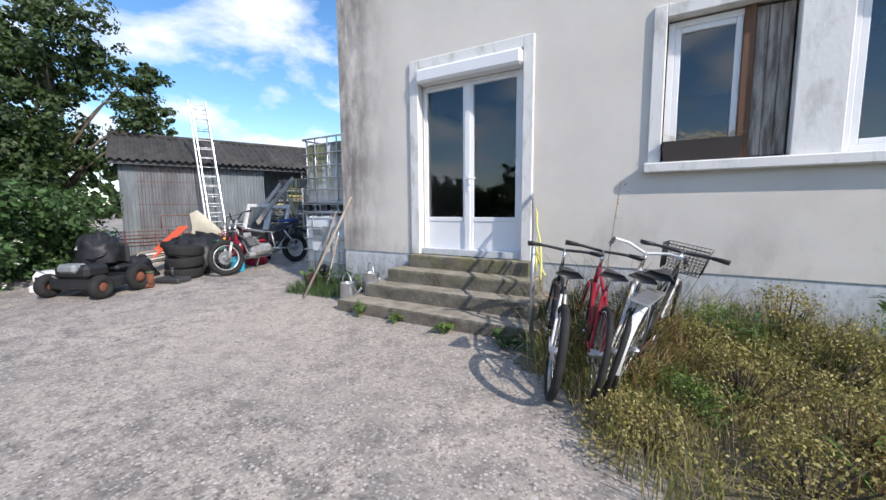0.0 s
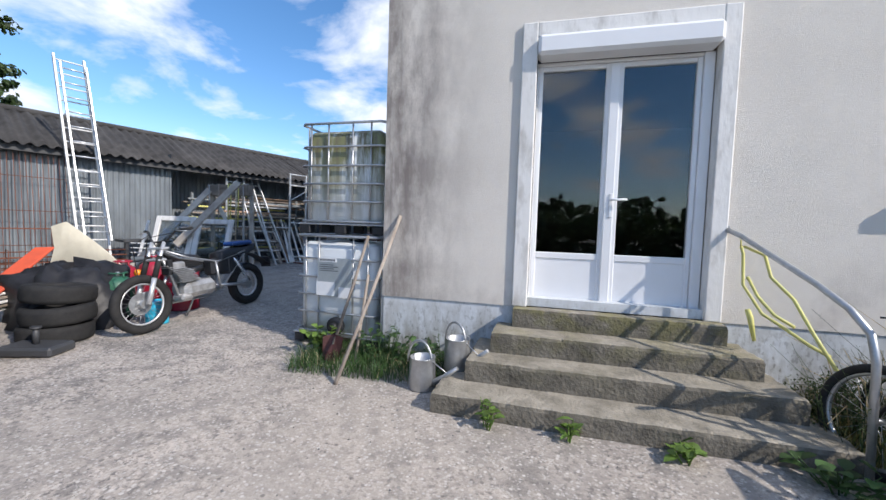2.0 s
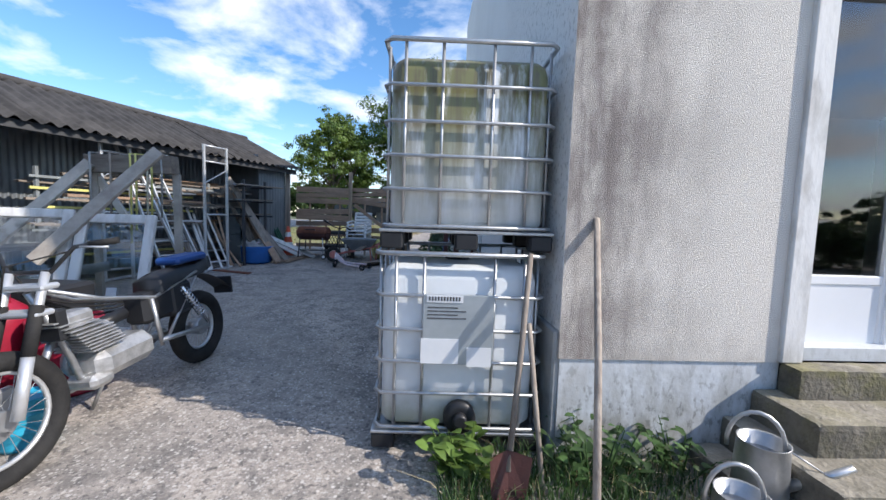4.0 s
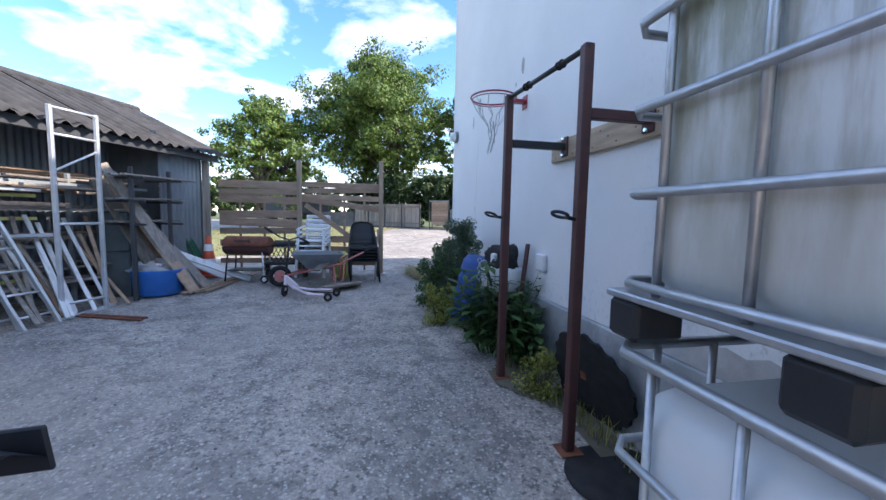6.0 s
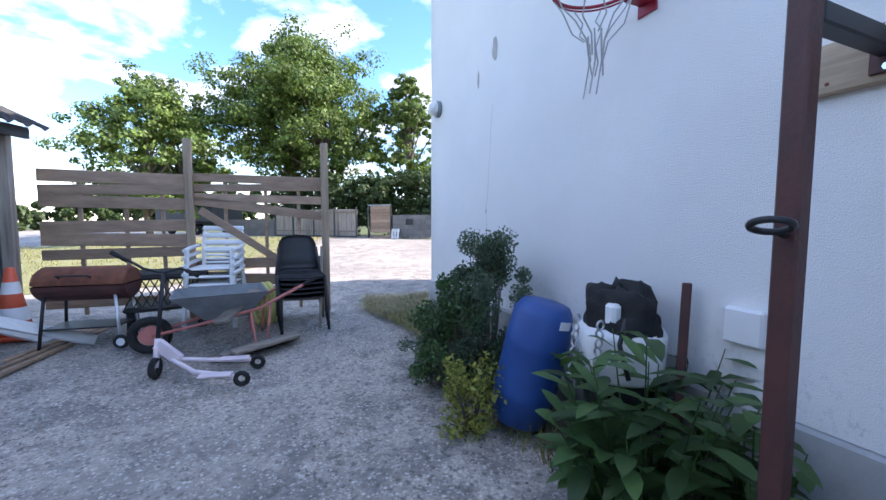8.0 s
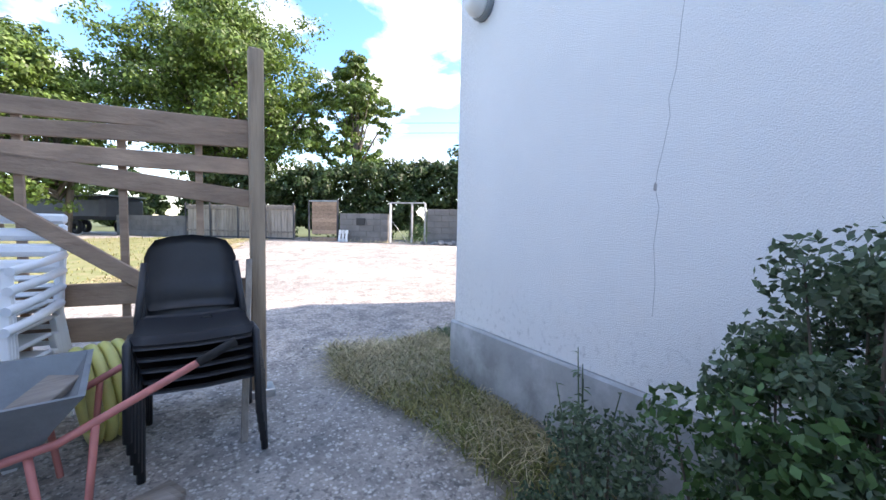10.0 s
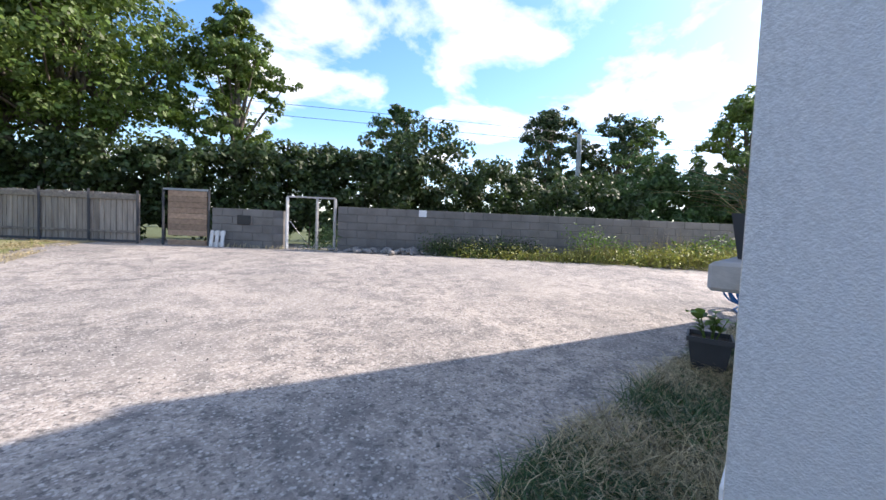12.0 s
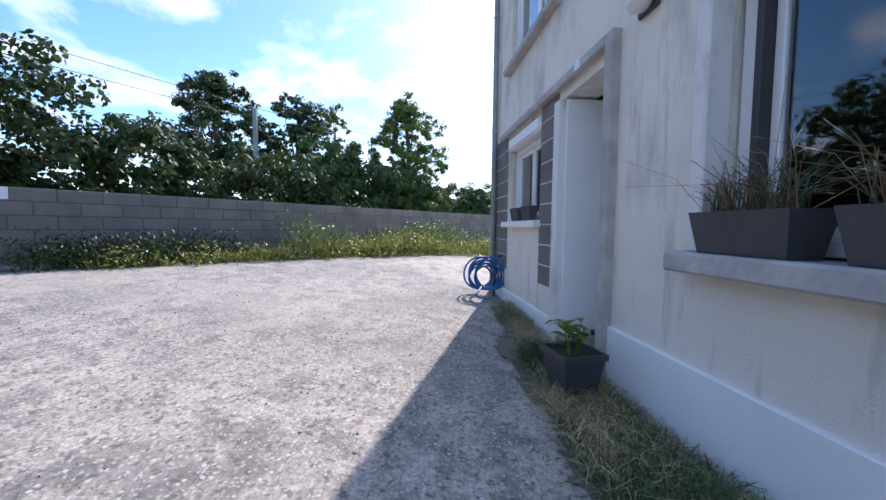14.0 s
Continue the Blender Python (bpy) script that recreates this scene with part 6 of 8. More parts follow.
for z, cnt, a1 in ((2.10, 6, 8.5), (1.78, 5, 8.35), (1.46, 4, 8.2)):
    for i in range(cnt):
        n = -0.16 + 0.07 * i + rnd.uniform(-0.01, 0.01)
        zz = z + 0.005
        loose_plank("long_bar", "long grey bar laid along the shed wall", sp(7.05 + rnd.uniform(0, 0.2), n, zz), sp(a1 - rnd.uniform(0, 0.3), n, zz + rnd.uniform(0, 0.02)), 0.05, 0.024, rnd.choice((M_WOOD, M_WOOD, M_FENCE, M_GREYCAB)), "bar", group="piled bars")
for i in range(3):
    loose_plank("green_pole", "dark green metal pole leaning on the shed corner", sq(8.75 + 0.06 * i, 0.55, 0.47), sq(8.35 + 0.07 * i, -0.2, 2.25), 0.05, 0.05, M_GREEN, "pole", group="leaning green poles")
for i in range(2):
    loose_plank("metal_bar", "rusty flat steel bar lying on the concrete", (-4.25, 5.28 + 0.1 * i, 0.335), (-5.6, 5.75 + 0.05 * i, 0.345), 0.05, 0.02, M_RUST, "bar")
# rusty reinforcing mesh and cages at the shed's far end
rb = thing("reinforcing_mesh", "rusty reinforcing mesh leaning on the shed", "steel mesh")
for i in range(20):
    a = 0.55 + i * 0.072
    part("rod", Mesh().tube([sp(a + rnd.uniform(-0.03, 0.03), 0.25, 0.3), sp(a, -0.20, 2.62 + rnd.uniform(-0.12, 0.04))], 0.0045, 5), M_RUST, rb)
for z in (0.9, 1.5, 2.1):
    part("cross_rod", Mesh().tube([sp(0.5, 0.2 - (z - 0.3) * 0.19, z), sp(2.0, 0.2 - (z - 0.3) * 0.19, z)], 0.006, 5), M_RUST, rb)
rc = thing("rebar_cage", "rusty reinforcing cages on the ground", "steel cage")
for i in range(9):
    z, n = 0.45 + 0.09 * (i % 5), 0.5 + 0.12 * (i // 3)
    part("rod", Mesh().tube([sp(0.1, n, z), sp(2.6, n, z + 0.02)], 0.009, 5), M_RUST, rc)
for a in np.arange(0.2, 2.6, 0.3):
    part("stirrup", Mesh().tube([sp(a, 0.45, 0.40), sp(a, 0.8, 0.40), sp(a, 0.8, 0.85), sp(a, 0.45, 0.85)], 0.007, 5, True), M_RUST, rc)
part("frame", Mesh().tube([sp(0.95, 0.55, 0.86), sp(0.95, 0.55, 1.2), sp(1.65, 0.55, 1.2), sp(1.65, 0.55, 0.86)], 0.012, 6), M_RUST, rc)
bk = thing("scrap_bench", "dark bench with scrap under the shed eave", "bench")
part("top", Mesh().beam(sp(2.6, 0.25, 0.98), sp(4.4, 0.25, 0.98), 0.6, 0.05), M_ANTH, bk)
for a in (2.65, 3.5, 4.35):
    part("leg", Mesh().beam(sp(a, 0.5, 0.1), sp(a, 0.5, 0.96), 0.06, 0.06), M_ANTH, bk)
part("shelf", Mesh().beam(sp(2.6, 0.25, 0.5), sp(4.4, 0.25, 0.5), 0.55, 0.04), M_ANTH, bk)
wr = thing("drying_rack", "white folding rack standing by the bench", "rack")
for i in range(5):
    part("bar", Mesh().tube([sp(2.65, 0.75, 0.6 + 0.09 * i), sp(3.0, 0.85, 0.58 + 0.09 * i)], 0.010, 6), M_WHITE, wr)
part("upright", Mesh().beam(sp(2.7, 0.7, 0.3), sp(3.0, 0.55, 1.4), 0.05, 0.03), M_WHITE, wr)
gp = thing("grey_pipe", "grey drain pipe lying over the heap", "pipe")
part("pipe", Mesh().tube([(-5.1, 1.2, 0.72), (-4.2, 2.0, 0.9)], 0.05, 12), M_GREYCAB, gp)


# ---- along the side of the house ----
pf = thing("pull_up_frame", "brown steel pull-up frame bolted to a timber on the wall", "exercise frame")
for x, y in ((-0.555, 3.19), (-0.475, 2.22)):
    part("pole", Mesh().box(x - 0.03, x + 0.03, y - 0.03, y + 0.03, gz(x, y) - 0.02, 2.60, 0.006), M_OXIDE, pf)
    a = part("arm", Mesh().box(x + 0.031, -0.06, y - 0.03, y + 0.03, 2.19, 2.25, 0.006), M_BLACKP if y > 3 else M_OXIDE, pf)
    part("bolt_plate", Mesh().box(-0.06, -0.046, y - 0.05, y + 0.05, 2.14, 2.30, 0.003), M_OXIDE, a)
    for z in (2.155, 2.285):
        part("bolt", Mesh().tube([(-0.08, y, z), (-0.045, y, z)], 0.012, 8), M_CHROME, a)
    h = Mesh().tube([(x - 0.03, y, 1.62), (x - 0.09, y - 0.015, 1.63)], 0.012, 8).ring((x - 0.135, y - 0.02, 1.645), (0.35, 0.2, 1), 0.045, 0.010, 18, 8)
    part("hook_ring", h, M_BLACKP, pf, "black ring on a hook")
    part("foot_plate", Mesh().box(x - 0.07, x + 0.07, y - 0.07, y + 0.07, gz(x, y) - 0.01, gz(x, y) + 0.012, 0.003), M_RUST, pf)
part("bar", Mesh().tube([(-0.555, 3.22, 2.58), (-0.475, 2.19, 2.58)], 0.017, 10), M_BLACKP, pf, "black chinning bar")
for t in (0.28, 0.33, 0.70, 0.74):
    y = 3.2 - 1.0 * t
    part("tape", Mesh().ring((-0.555 + 0.08 * t, y, 2.58), (0, 1, 0), 0.021, 0.008, 12, 6), M_BLACK, pf)
wb = thing("wall_timber", "raw pine board bolted along the wall", "board")
part("board", Mesh().box(-0.045, -0.002, 1.90, 3.43, 2.115, 2.295, 0.006), M_PINE, wb)
for i in range(16):
    part("screw", Mesh().tube([(-0.047, 1.97 + 0.092 * i, 2.15 + 0.1 * ((i * 7) % 3) / 2), (-0.0445, 1.97 + 0.092 * i, 2.15 + 0.1 * ((i * 7) % 3) / 2)], 0.007, 8), M_RUST, wb)

hp = thing("basketball_hoop", "red basketball hoop with a torn net on the wall", "basketball hoop")
part("bracket", Mesh().box(-0.012, -0.002, 4.09, 4.21, 2.78, 2.92, 0.003).box(-0.13, -0.012, 4.10, 4.20, 2.84, 2.87, 0.004), M_RED, hp)
part("rim", Mesh().ring((-0.36, 4.15, 2.87), (0.0, 0.02, 1), 0.235, 0.009, 36, 8).ring((-0.36, 4.15, 2.845), (0, 0.02, 1), 0.225, 0.005, 36, 6), M_RED, hp)
m = Mesh()
rnd = random.Random(4)
for i in range(9):
    a = 2 * math.pi * i / 9
    x, y, z = -0.36 + 0.23 * math.cos(a), 4.15 + 0.23 * math.sin(a), 2.85
    pts = [(x, y, z)]
    for k in range(1, 6):
        f = max(0.03, 0.23 * (1 - 0.25 * k)) + rnd.uniform(-0.015, 0.02)
        pts.append((-0.36 + f * math.cos(a + 0.15 * (-1) ** (k + i)), 4.15 + f * math.sin(a + 0.15 * (-1) ** (k + i)), z - 0.085 * k - rnd.uniform(0, 0.03)))
    m.tube(pts[:4 + (i * 5) % 3], 0.004, 4, caps=False)
for i in range(4):
    x, y = -0.36 + rnd.uniform(-0.05, 0.05), 4.15 + rnd.uniform(-0.05, 0.05)
    m.tube([(x, y, 2.62), (x + 0.03, y + 0.02, 2.48), (x - 0.02, y, 2.30)], 0.004, 4, caps=False)
part("net", m, M_CLOTH, hp, "ragged grey cord net")

rm = thing("rubber_mat", "round black serrated rubber mat leaning on the plinth", "rubber mat")
rm.matrix_world = pose(-0.16, 2.50, 0.50, 0, 76, 12)
m = Mesh()
vs, k = [(0, 0, 0.012), (0, 0, -0.012)], 72
for i in range(k):
    a = 2 * math.pi * i / k
    r = 0.34 + (0.016 if i % 4 < 2 else 0) + 0.02 * math.sin(3 * a)
    vs += [(r * math.cos(a), r * math.sin(a), 0.012), (r * math.cos(a), r * math.sin(a), -0.012)]
fs = []
for i in range(k):
    a, b = 2 + 2 * i, 2 + 2 * ((i + 1) % k)
    fs += [(0, a, b), (1, b + 1, a + 1), (a, a + 1, b + 1, b)]
m.add(vs, fs)
part("disc", m, M_BLACK, rm)
part("rust_mark", Mesh().box(-0.06, 0.0, 0.02, 0.07, -0.016, -0.0125), M_RUST, rm, "orange rust patch")
rm2 = thing("rubber_mat", "flat black rubber mat lying by the wall", "rubber mat", -0.3, 1.95, gz(-0.3, 1.95))
part("disc", Mesh().lathe([(0.30, 0.0), (0.31, 0.01), (0.30, 0.022), (0.05, 0.025)], 40), M_BLACK, rm2)

br = thing("blue_barrel", "blue plastic barrel tilted among the plants", "barrel")
br.matrix_world = pose(-0.46, 4.66, 0.36, 9, 9, 0)
part("body", Mesh().lathe([(0.15, 0.0), (0.19, 0.03), (0.20, 0.2), (0.205, 0.22), (0.20, 0.24), (0.20, 0.52), (0.205, 0.54), (0.20, 0.56), (0.19, 0.74), (0.15, 0.80), (0.06, 0.81)], 26), M_NAVY, br)
part("label", Mesh().box(-0.02, 0.05, -0.197, -0.19, 0.70, 0.75), M_LABEL, br, "small white sticker")
bu = thing("white_bin", "black and white plastic bin against the wall", "bin", -0.24, 4.05, gz(-0.2, 4.0))
part("body", Mesh().lathe([(0.14, 0), (0.15, 0.02), (0.19, 0.78), (0.20, 0.79), (0.18, 0.79)], 24), M_BLACKP, bu)
part("lid", Mesh().lathe([(0.20, 0.56), (0.215, 0.58), (0.225, 0.78), (0.21, 0.81), (0.02, 0.82)], 24), M_WHITE, bu, "white upper bin")
bp = blob("backpack", -0.24, 4.05, 1.10, 0.17, 0.21, 0.22, M_BLACK, "black and white rucksack on the white bin", "backpack", 21, 0.3)
part("flap", Mesh().box(-0.15, -0.09, -0.10, -0.03, 0.04, 0.15, 0.015), M_WHITE, bp, "white flap")
for y in (-0.10, 0.06):
    m = Mesh()
    for k in range(8):
        m.ring((-0.235, y + 0.004 * k, 0.06 - 0.045 * k), (1, 0, 0) if k % 2 else (0, 1, 0), 0.022, 0.006, 10, 5)
    part("chain", m, M_STEEL, bp, "hanging steel chain")
part("chain_ring", Mesh().ring((-0.24, 0.10, -0.29), (1, 0.1, 0), 0.04, 0.008, 14, 6), M_STEEL, bp)
part("strap", Mesh().tube([(-0.16, -0.18, 0.10), (-0.24, -0.22, 0.0), (-0.20, -0.24, -0.16)], 0.012, 6), M_BLACKP, bp)
wbd = thing("meter_box", "small white box hung on the wall", "box")
part("body", Mesh().box(-0.05, -0.001, 3.50, 3.66, 1.12, 1.28, 0.01), M_WHITE, wbd)
tl = thing("tool_handle", "brown tool handle leaning on the wall", "tool")
part("handle", Mesh().beam((-0.2, 3.75, 0.35), (-0.06, 3.82, 1.36), 0.04, 0.03), M_OXIDE, tl)
sl = thing("bulkhead_lamp", "grey bulkhead lamp high on the wall", "lamp")
part("base", Mesh().lathe([(0.10, 0), (0.10, 0.04), (0.09, 0.05)], 22, pose(-0.002, 7.14, 3.06, 0, -90, 0)), M_GREYCAB, sl)
part("glass", Mesh().lathe([(0.088, 0.05), (0.085, 0.09), (0.06, 0.13), (0.02, 0.145)], 22, pose(-0.002, 7.14, 3.06, 0, -90, 0)), M_LAMPG, sl)

# ---- things in front of the fence ----
tb = thing("blue_tub", "round blue plastic tub full of rubbish", "tub", -4.70, 6.68, gz(-4.7, 6.7))
part("body", Mesh().lathe([(0.27, 0), (0.31, 0.03), (0.335, 0.36), (0.345, 0.38), (0.32, 0.38), (0.30, 0.2)], 30), M_BLUE, tb)
rg = blob("rubbish_sack", -4.74, 6.70, gz(-4.7, 6.7) + 0.33, 0.30, 0.28, 0.16, M_CLOTH, "grey sheet slumped over the tub", "sheet", 31, 0.4)
part("rag", Mesh().box(0.0, 0.16, -0.18, -0.06, 0.10, 0.14, 0.015), M_PINK, rg, "pink plastic scrap")
cb = thing("metal_cabinet", "grey metal cabinet boxes stacked by the shed", "cabinet", *sp(7.50, -0.42, 0.36), 8)
part("lower_box", Mesh().box(-0.2, 0.2, -0.2, 0.2, 0.0, 0.66, 0.015), M_DARKCAB, cb)
part("upper_box", Mesh().box(-0.19, 0.19, -0.19, 0.19, 0.665, 1.24, 0.015), M_DARKCAB, cb)
part("door_sheet", Mesh().box(0.192, 0.205, -0.14, 0.14, 0.72, 1.18, 0.004), M_GREYT, cb, "grey cabinet door")
part("top_board", Mesh().box(-0.3, 0.3, -0.22, 0.22, 1.242, 1.28, 0.01), M_WOOD, cb)
co = thing("traffic_cone", "orange and white traffic cone", "traffic cone", -4.42, 7.86, gz(-4.4, 7.8))
part("base", Mesh().box(-0.22, 0.22, -0.22, 0.22, 0, 0.04, 0.015), M_ORANGE, co)
c_ = part("cone", Mesh().lathe([(0.15, 0.04), (0.035, 0.72), (0.02, 0.725)], 24), M_ORANGE, co)
for z0, z1 in ((0.18, 0.32), (0.46, 0.58)):
    part("band", Mesh().lathe([(0.15 - 0.115 * (z0 - 0.04) / 0.68 + 0.002, z0), (0.15 - 0.115 * (z1 - 0.04) / 0.68 + 0.002, z1)], 24, caps=False), M_WHITE, c_, "white reflective band")


def barbecue():
    b = thing("barbecue", "rusty brown barrel barbecue on a steel stand", "barbecue", -3.62, 7.38, gz(-3.6, 7.4), -8)
    m = Mesh()
    for part_, a0, a1, mt in (("bowl", 180, 360, M_OXIDE), ("lid", 0, 180, M_RUST)):
        m = Mesh()
        vs, k = [], 12
        for xx in (-0.37, -0.34, 0.34, 0.37):
            rr = 0.17 if abs(xx) > 0.35 else 0.20
            for i in range(k + 1):
                t = radians(a0 + (a1 - a0) * i / k)
                vs.append((xx, rr * math.cos(t), 0.62 + (0.006 if part_ == "lid" else -0.006) + rr * 0.8 * math.sin(t)))
        m.add(vs, [((k + 1) * j + i, (k + 1) * j + i + 1, (k + 1) * (j + 1) + i + 1, (k + 1) * (j + 1) + i) for j in range(3) for i in range(k)] + [tuple(range(k + 1))[::-1], tuple(3 * (k + 1) + i for i in range(k + 1))], False)
        part(part_, m, mt, b, "rust-brown lid" if part_ == "lid" else "")
    for x, y in ((-0.28, -0.15), (-0.28, 0.15), (0.28, -0.15), (0.28, 0.15)):
        part("leg", Mesh().tube([(x, y, 0.52), (x * 1.15, y * 1.25, 0.03)], 0.014, 8), M_ALU if x > 0 else M_BLACKP, b)
    part("shelf", Mesh().box(-0.30, 0.30, -0.17, 0.17, 0.20, 0.215, 0.004), M_BLACKP, b)
    for y in (-0.20, 0.20):
        w = part("wheel", Mesh().ring((0.33, y, 0.065), (0, 1, 0), 0.05, 0.018, 20, 8), M_BLACK, b)
        part("hub", Mesh().lathe([(0.038, -0.012), (0.038, 0.012)], 14, pose(0.33, y, 0.065, 90, 0, 0)), M_LABEL, w)
    part("lid_handle", Mesh().tube([(-0.12, -0.21, 0.70), (-0.12, -0.25, 0.72), (0.12, -0.25, 0.72), (0.12, -0.21, 0.70)], 0.01, 6), M_BLACKP, b)


barbecue()
cr_ = thing("plastic_crate", "black latticed plastic crate on its side", "crate", -3.12, 7.72, gz(-3.1, 7.7), 10)
m = Mesh()
for i in range(9):
    x = -0.3 + 0.075 * i
    m.beam((x, -0.2, 0.30), (x + 0.14 if i < 8 else x, -0.2, 0.58), 0.012, 0.012, 0).beam((x, -0.2, 0.58), (x + 0.14 if i < 8 else x, -0.2, 0.30), 0.012, 0.012, 0)
part("lattice", m, M_BLACKP, cr_)
part("rim", Mesh().box(-0.32, 0.45, -0.22, 0.2, 0.58, 0.66, 0.02).box(-0.32, 0.45, -0.22, 0.2, 0.24, 0.30, 0.02), M_BLACKP, cr_)
part("leg", Mesh().box(-0.3, -0.22, -0.15, 0.15, 0, 0.24, 0.01), M_BLACKP, cr_)
part("leg", Mesh().box(0.33, 0.42, -0.15, 0.15, 0, 0.24, 0.01), M_BLACKP, cr_)


def garden_chair(x, y, z, rz):
    c = thing("garden_chair", "white slatted plastic garden chair in a stack", "chair", x, y, z, rz, group="stacked white chairs")
    part("seat", Mesh().box(-0.22, 0.22, -0.22, 0.22, 0.38, 0.405, 0.01), M_WHITE, c)
    bk_ = part("backrest", Mesh().box(-0.23, -0.19, 0.20, 0.24, 0.40, 0.86, 0.01, pose(0, 0, 0, -10)).box(0.19, 0.23, 0.20, 0.24, 0.40, 0.86, 0.01, pose(0, 0, 0, -10)).box(-0.23, 0.23, 0.20, 0.24, 0.86, 0.92, 0.015, pose(0, 0, 0, -10)), M_WHITE, c)
    for i in range(9):
        part("slat", Mesh().box(-0.19, 0.19, 0.21, 0.23, 0.45 + 0.045 * i, 0.475 + 0.045 * i, 0.004, pose(0, 0, 0, -10)), M_WHITE, bk_)
    for sx in (-1, 1):
        part("armrest", Mesh().tube([(sx * 0.24, -0.22, 0.60), (sx * 0.26, 0.0, 0.62), (sx * 0.24, 0.28, 0.64)], 0.022, 8), M_WHITE, c)
        part("leg", Mesh().beam((sx * 0.22, -0.2, 0.6), (sx * 0.25, -0.25, 0.0), 0.045, 0.03), M_WHITE, c)
        part("leg", Mesh().beam((sx * 0.22, 0.22, 0.40), (sx * 0.25, 0.28, 0.0), 0.045, 0.03), M_WHITE, c)


for i in range(4):
    garden_chair(-2.58, 7.62 + 0.03 * i, gz(-2.6, 7.6) + 0.03 + 0.085 * i, -8)


def stack_chair(x, y, z, rz):
    c = thing("stacking_chair", "black plastic stacking chair in a stack", "chair", x, y, z, rz, group="stacked black chairs")
    k = 9
    for nm, pts in (("seat", [(-0.24 + 0.06 * i, 0.43 - 0.02 * math.sin(math.pi * i / 8)) for i in range(k)]), ("backrest", [(0.0, 0.0)] * k)):
        m = Mesh()
        if nm == "seat":
            vs = []
            for i, (y_, z_) in enumerate(pts):
                drop_ = 0.03 if i == 0 else 0.0
                for x_ in (-0.24, -0.2, 0, 0.2, 0.24):
                    vs.append((x_ * (0.92 if i in (0, k - 1) else 1), y_, z_ - drop_ - 0.012 * (1 - (x_ / 0.24) ** 2)))
            n = len(vs)
            vs += [(a, b, c_ - 0.022) for a, b, c_ in vs]
        else:
            vs = []
            for i in range(k):
                t = i / (k - 1)
                w = 0.212 * (0.97 + 0.06 * t - 2.2 * max(0, t - 0.72) ** 1.7 - 0.5 * max(0, 0.12 - t))
                for s in (-1, -0.6, 0, 0.6, 1):
                    vs.append((w * s, 0.235 + 0.07 * t + 0.035 * (1 - s * s) - (0.018 if i == 2 else 0.0), 0.45 + (0.40 - 0.03 * s * s) * t))
            n = len(vs)
            vs += [(a, b + 0.02, c_) for a, b, c_ in vs]
        fs = [(5 * i + j, 5 * i + j + 1, 5 * i + 6 + j, 5 * i + 5 + j) for i in range(k - 1) for j in range(4)]
        fs += [tuple(n + q for q in f_[::-1]) for f_ in fs]
        edge = [j for j in range(5)] + [5 * i + 4 for i in range(1, k)] + [5 * (k - 1) + j for j in (3, 2, 1, 0)] + [5 * i for i in range(k - 2, 0, -1)]
        fs += [(edge[q], edge[(q + 1) % len(edge)], n + edge[(q + 1) % len(edge)], n + edge[q]) for q in range(len(edge))]
        m.add(vs, fs, True)
        part(nm, m, M_BLACKP, c)
    for sx in (-1, 1):
        part("leg", Mesh().tube([(sx * 0.25, -0.26, 0.0), (sx * 0.245, -0.22, 0.40), (sx * 0.24, -0.1, 0.405)], 0.017, 8), M_BLACKP, c)
        part("leg", Mesh().tube([(sx * 0.25, 0.27, 0.0), (sx * 0.24, 0.2, 0.42), (sx * 0.21, 0.27, 0.70)], 0.017, 8), M_BLACKP, c)


for i in range(5):
    stack_chair(-1.65 - 0.008 * i, 7.34 - 0.02 * i, gz(-1.7, 7.3) + 0.057 * i - 0.004, 2)


def scooter():
    s = thing("scooter", "pale pink three-wheeled scooter with black handlebar", "scooter", -2.86, 6.36, gz(-2.86, 6.36), -12)
    part("front_wheel", Mesh().ring((0, 0.0, 0.09), (1, 0, 0), 0.065, 0.026, 22, 8), M_BLACK, s)
    part("stem", Mesh().tube([(0, 0.0, 0.09), (0.0, 0.06, 0.32)], 0.024, 8), M_PINK, s)
    part("head_plate", Mesh().beam((0.0, 0.05, 0.28), (0.16, 0.05, 0.13), 0.05, 0.09), M_PINK, s)
    part("steering_tube", Mesh().tube([(0, 0.06, 0.32), (0.02, 0.16, 0.86)], 0.017, 8), M_BLACKP, s)
    h = part("handlebar", Mesh().tube([(-0.27, 0.10, 1.02), (-0.12, 0.15, 0.90), (0.02, 0.17, 0.86), (0.16, 0.15, 0.90), (0.27, 0.10, 0.86)], 0.012, 8), M_BLACKP, s)
    part("grip", Mesh().tube([(-0.32, 0.08, 1.05), (-0.22, 0.12, 0.97)], 0.019, 8).tube([(0.32, 0.08, 0.84), (0.22, 0.12, 0.88)], 0.019, 8), M_BLACK, h)
    for e in (((0.12, 0.10), (0.34, 0.10), (0.72, 0.075)), ((0.10, 0.10), (0.36, -0.18), (0.70, -0.30))):
        part("deck_rail", Mesh().tube([(0.02, 0.05, 0.22), (e[0][0], e[0][1] * 0.5, 0.14), (e[1][0], e[1][1], 0.10), (e[2][0], e[2][1], 0.085)], 0.02, 8), M_PINK, s)
        part("foot_board", Mesh().box(e[2][0] - 0.26, e[2][0] - 0.02, e[2][1] - 0.04, e[2][1] + 0.05, 0.10, 0.115, 0.006), M_PINK, s)
        part("rear_wheel", Mesh().ring((e[2][0] + 0.05, e[2][1], 0.065), (0, 1, 0), 0.045, 0.02, 20, 8), M_BLACK, s)


scooter()


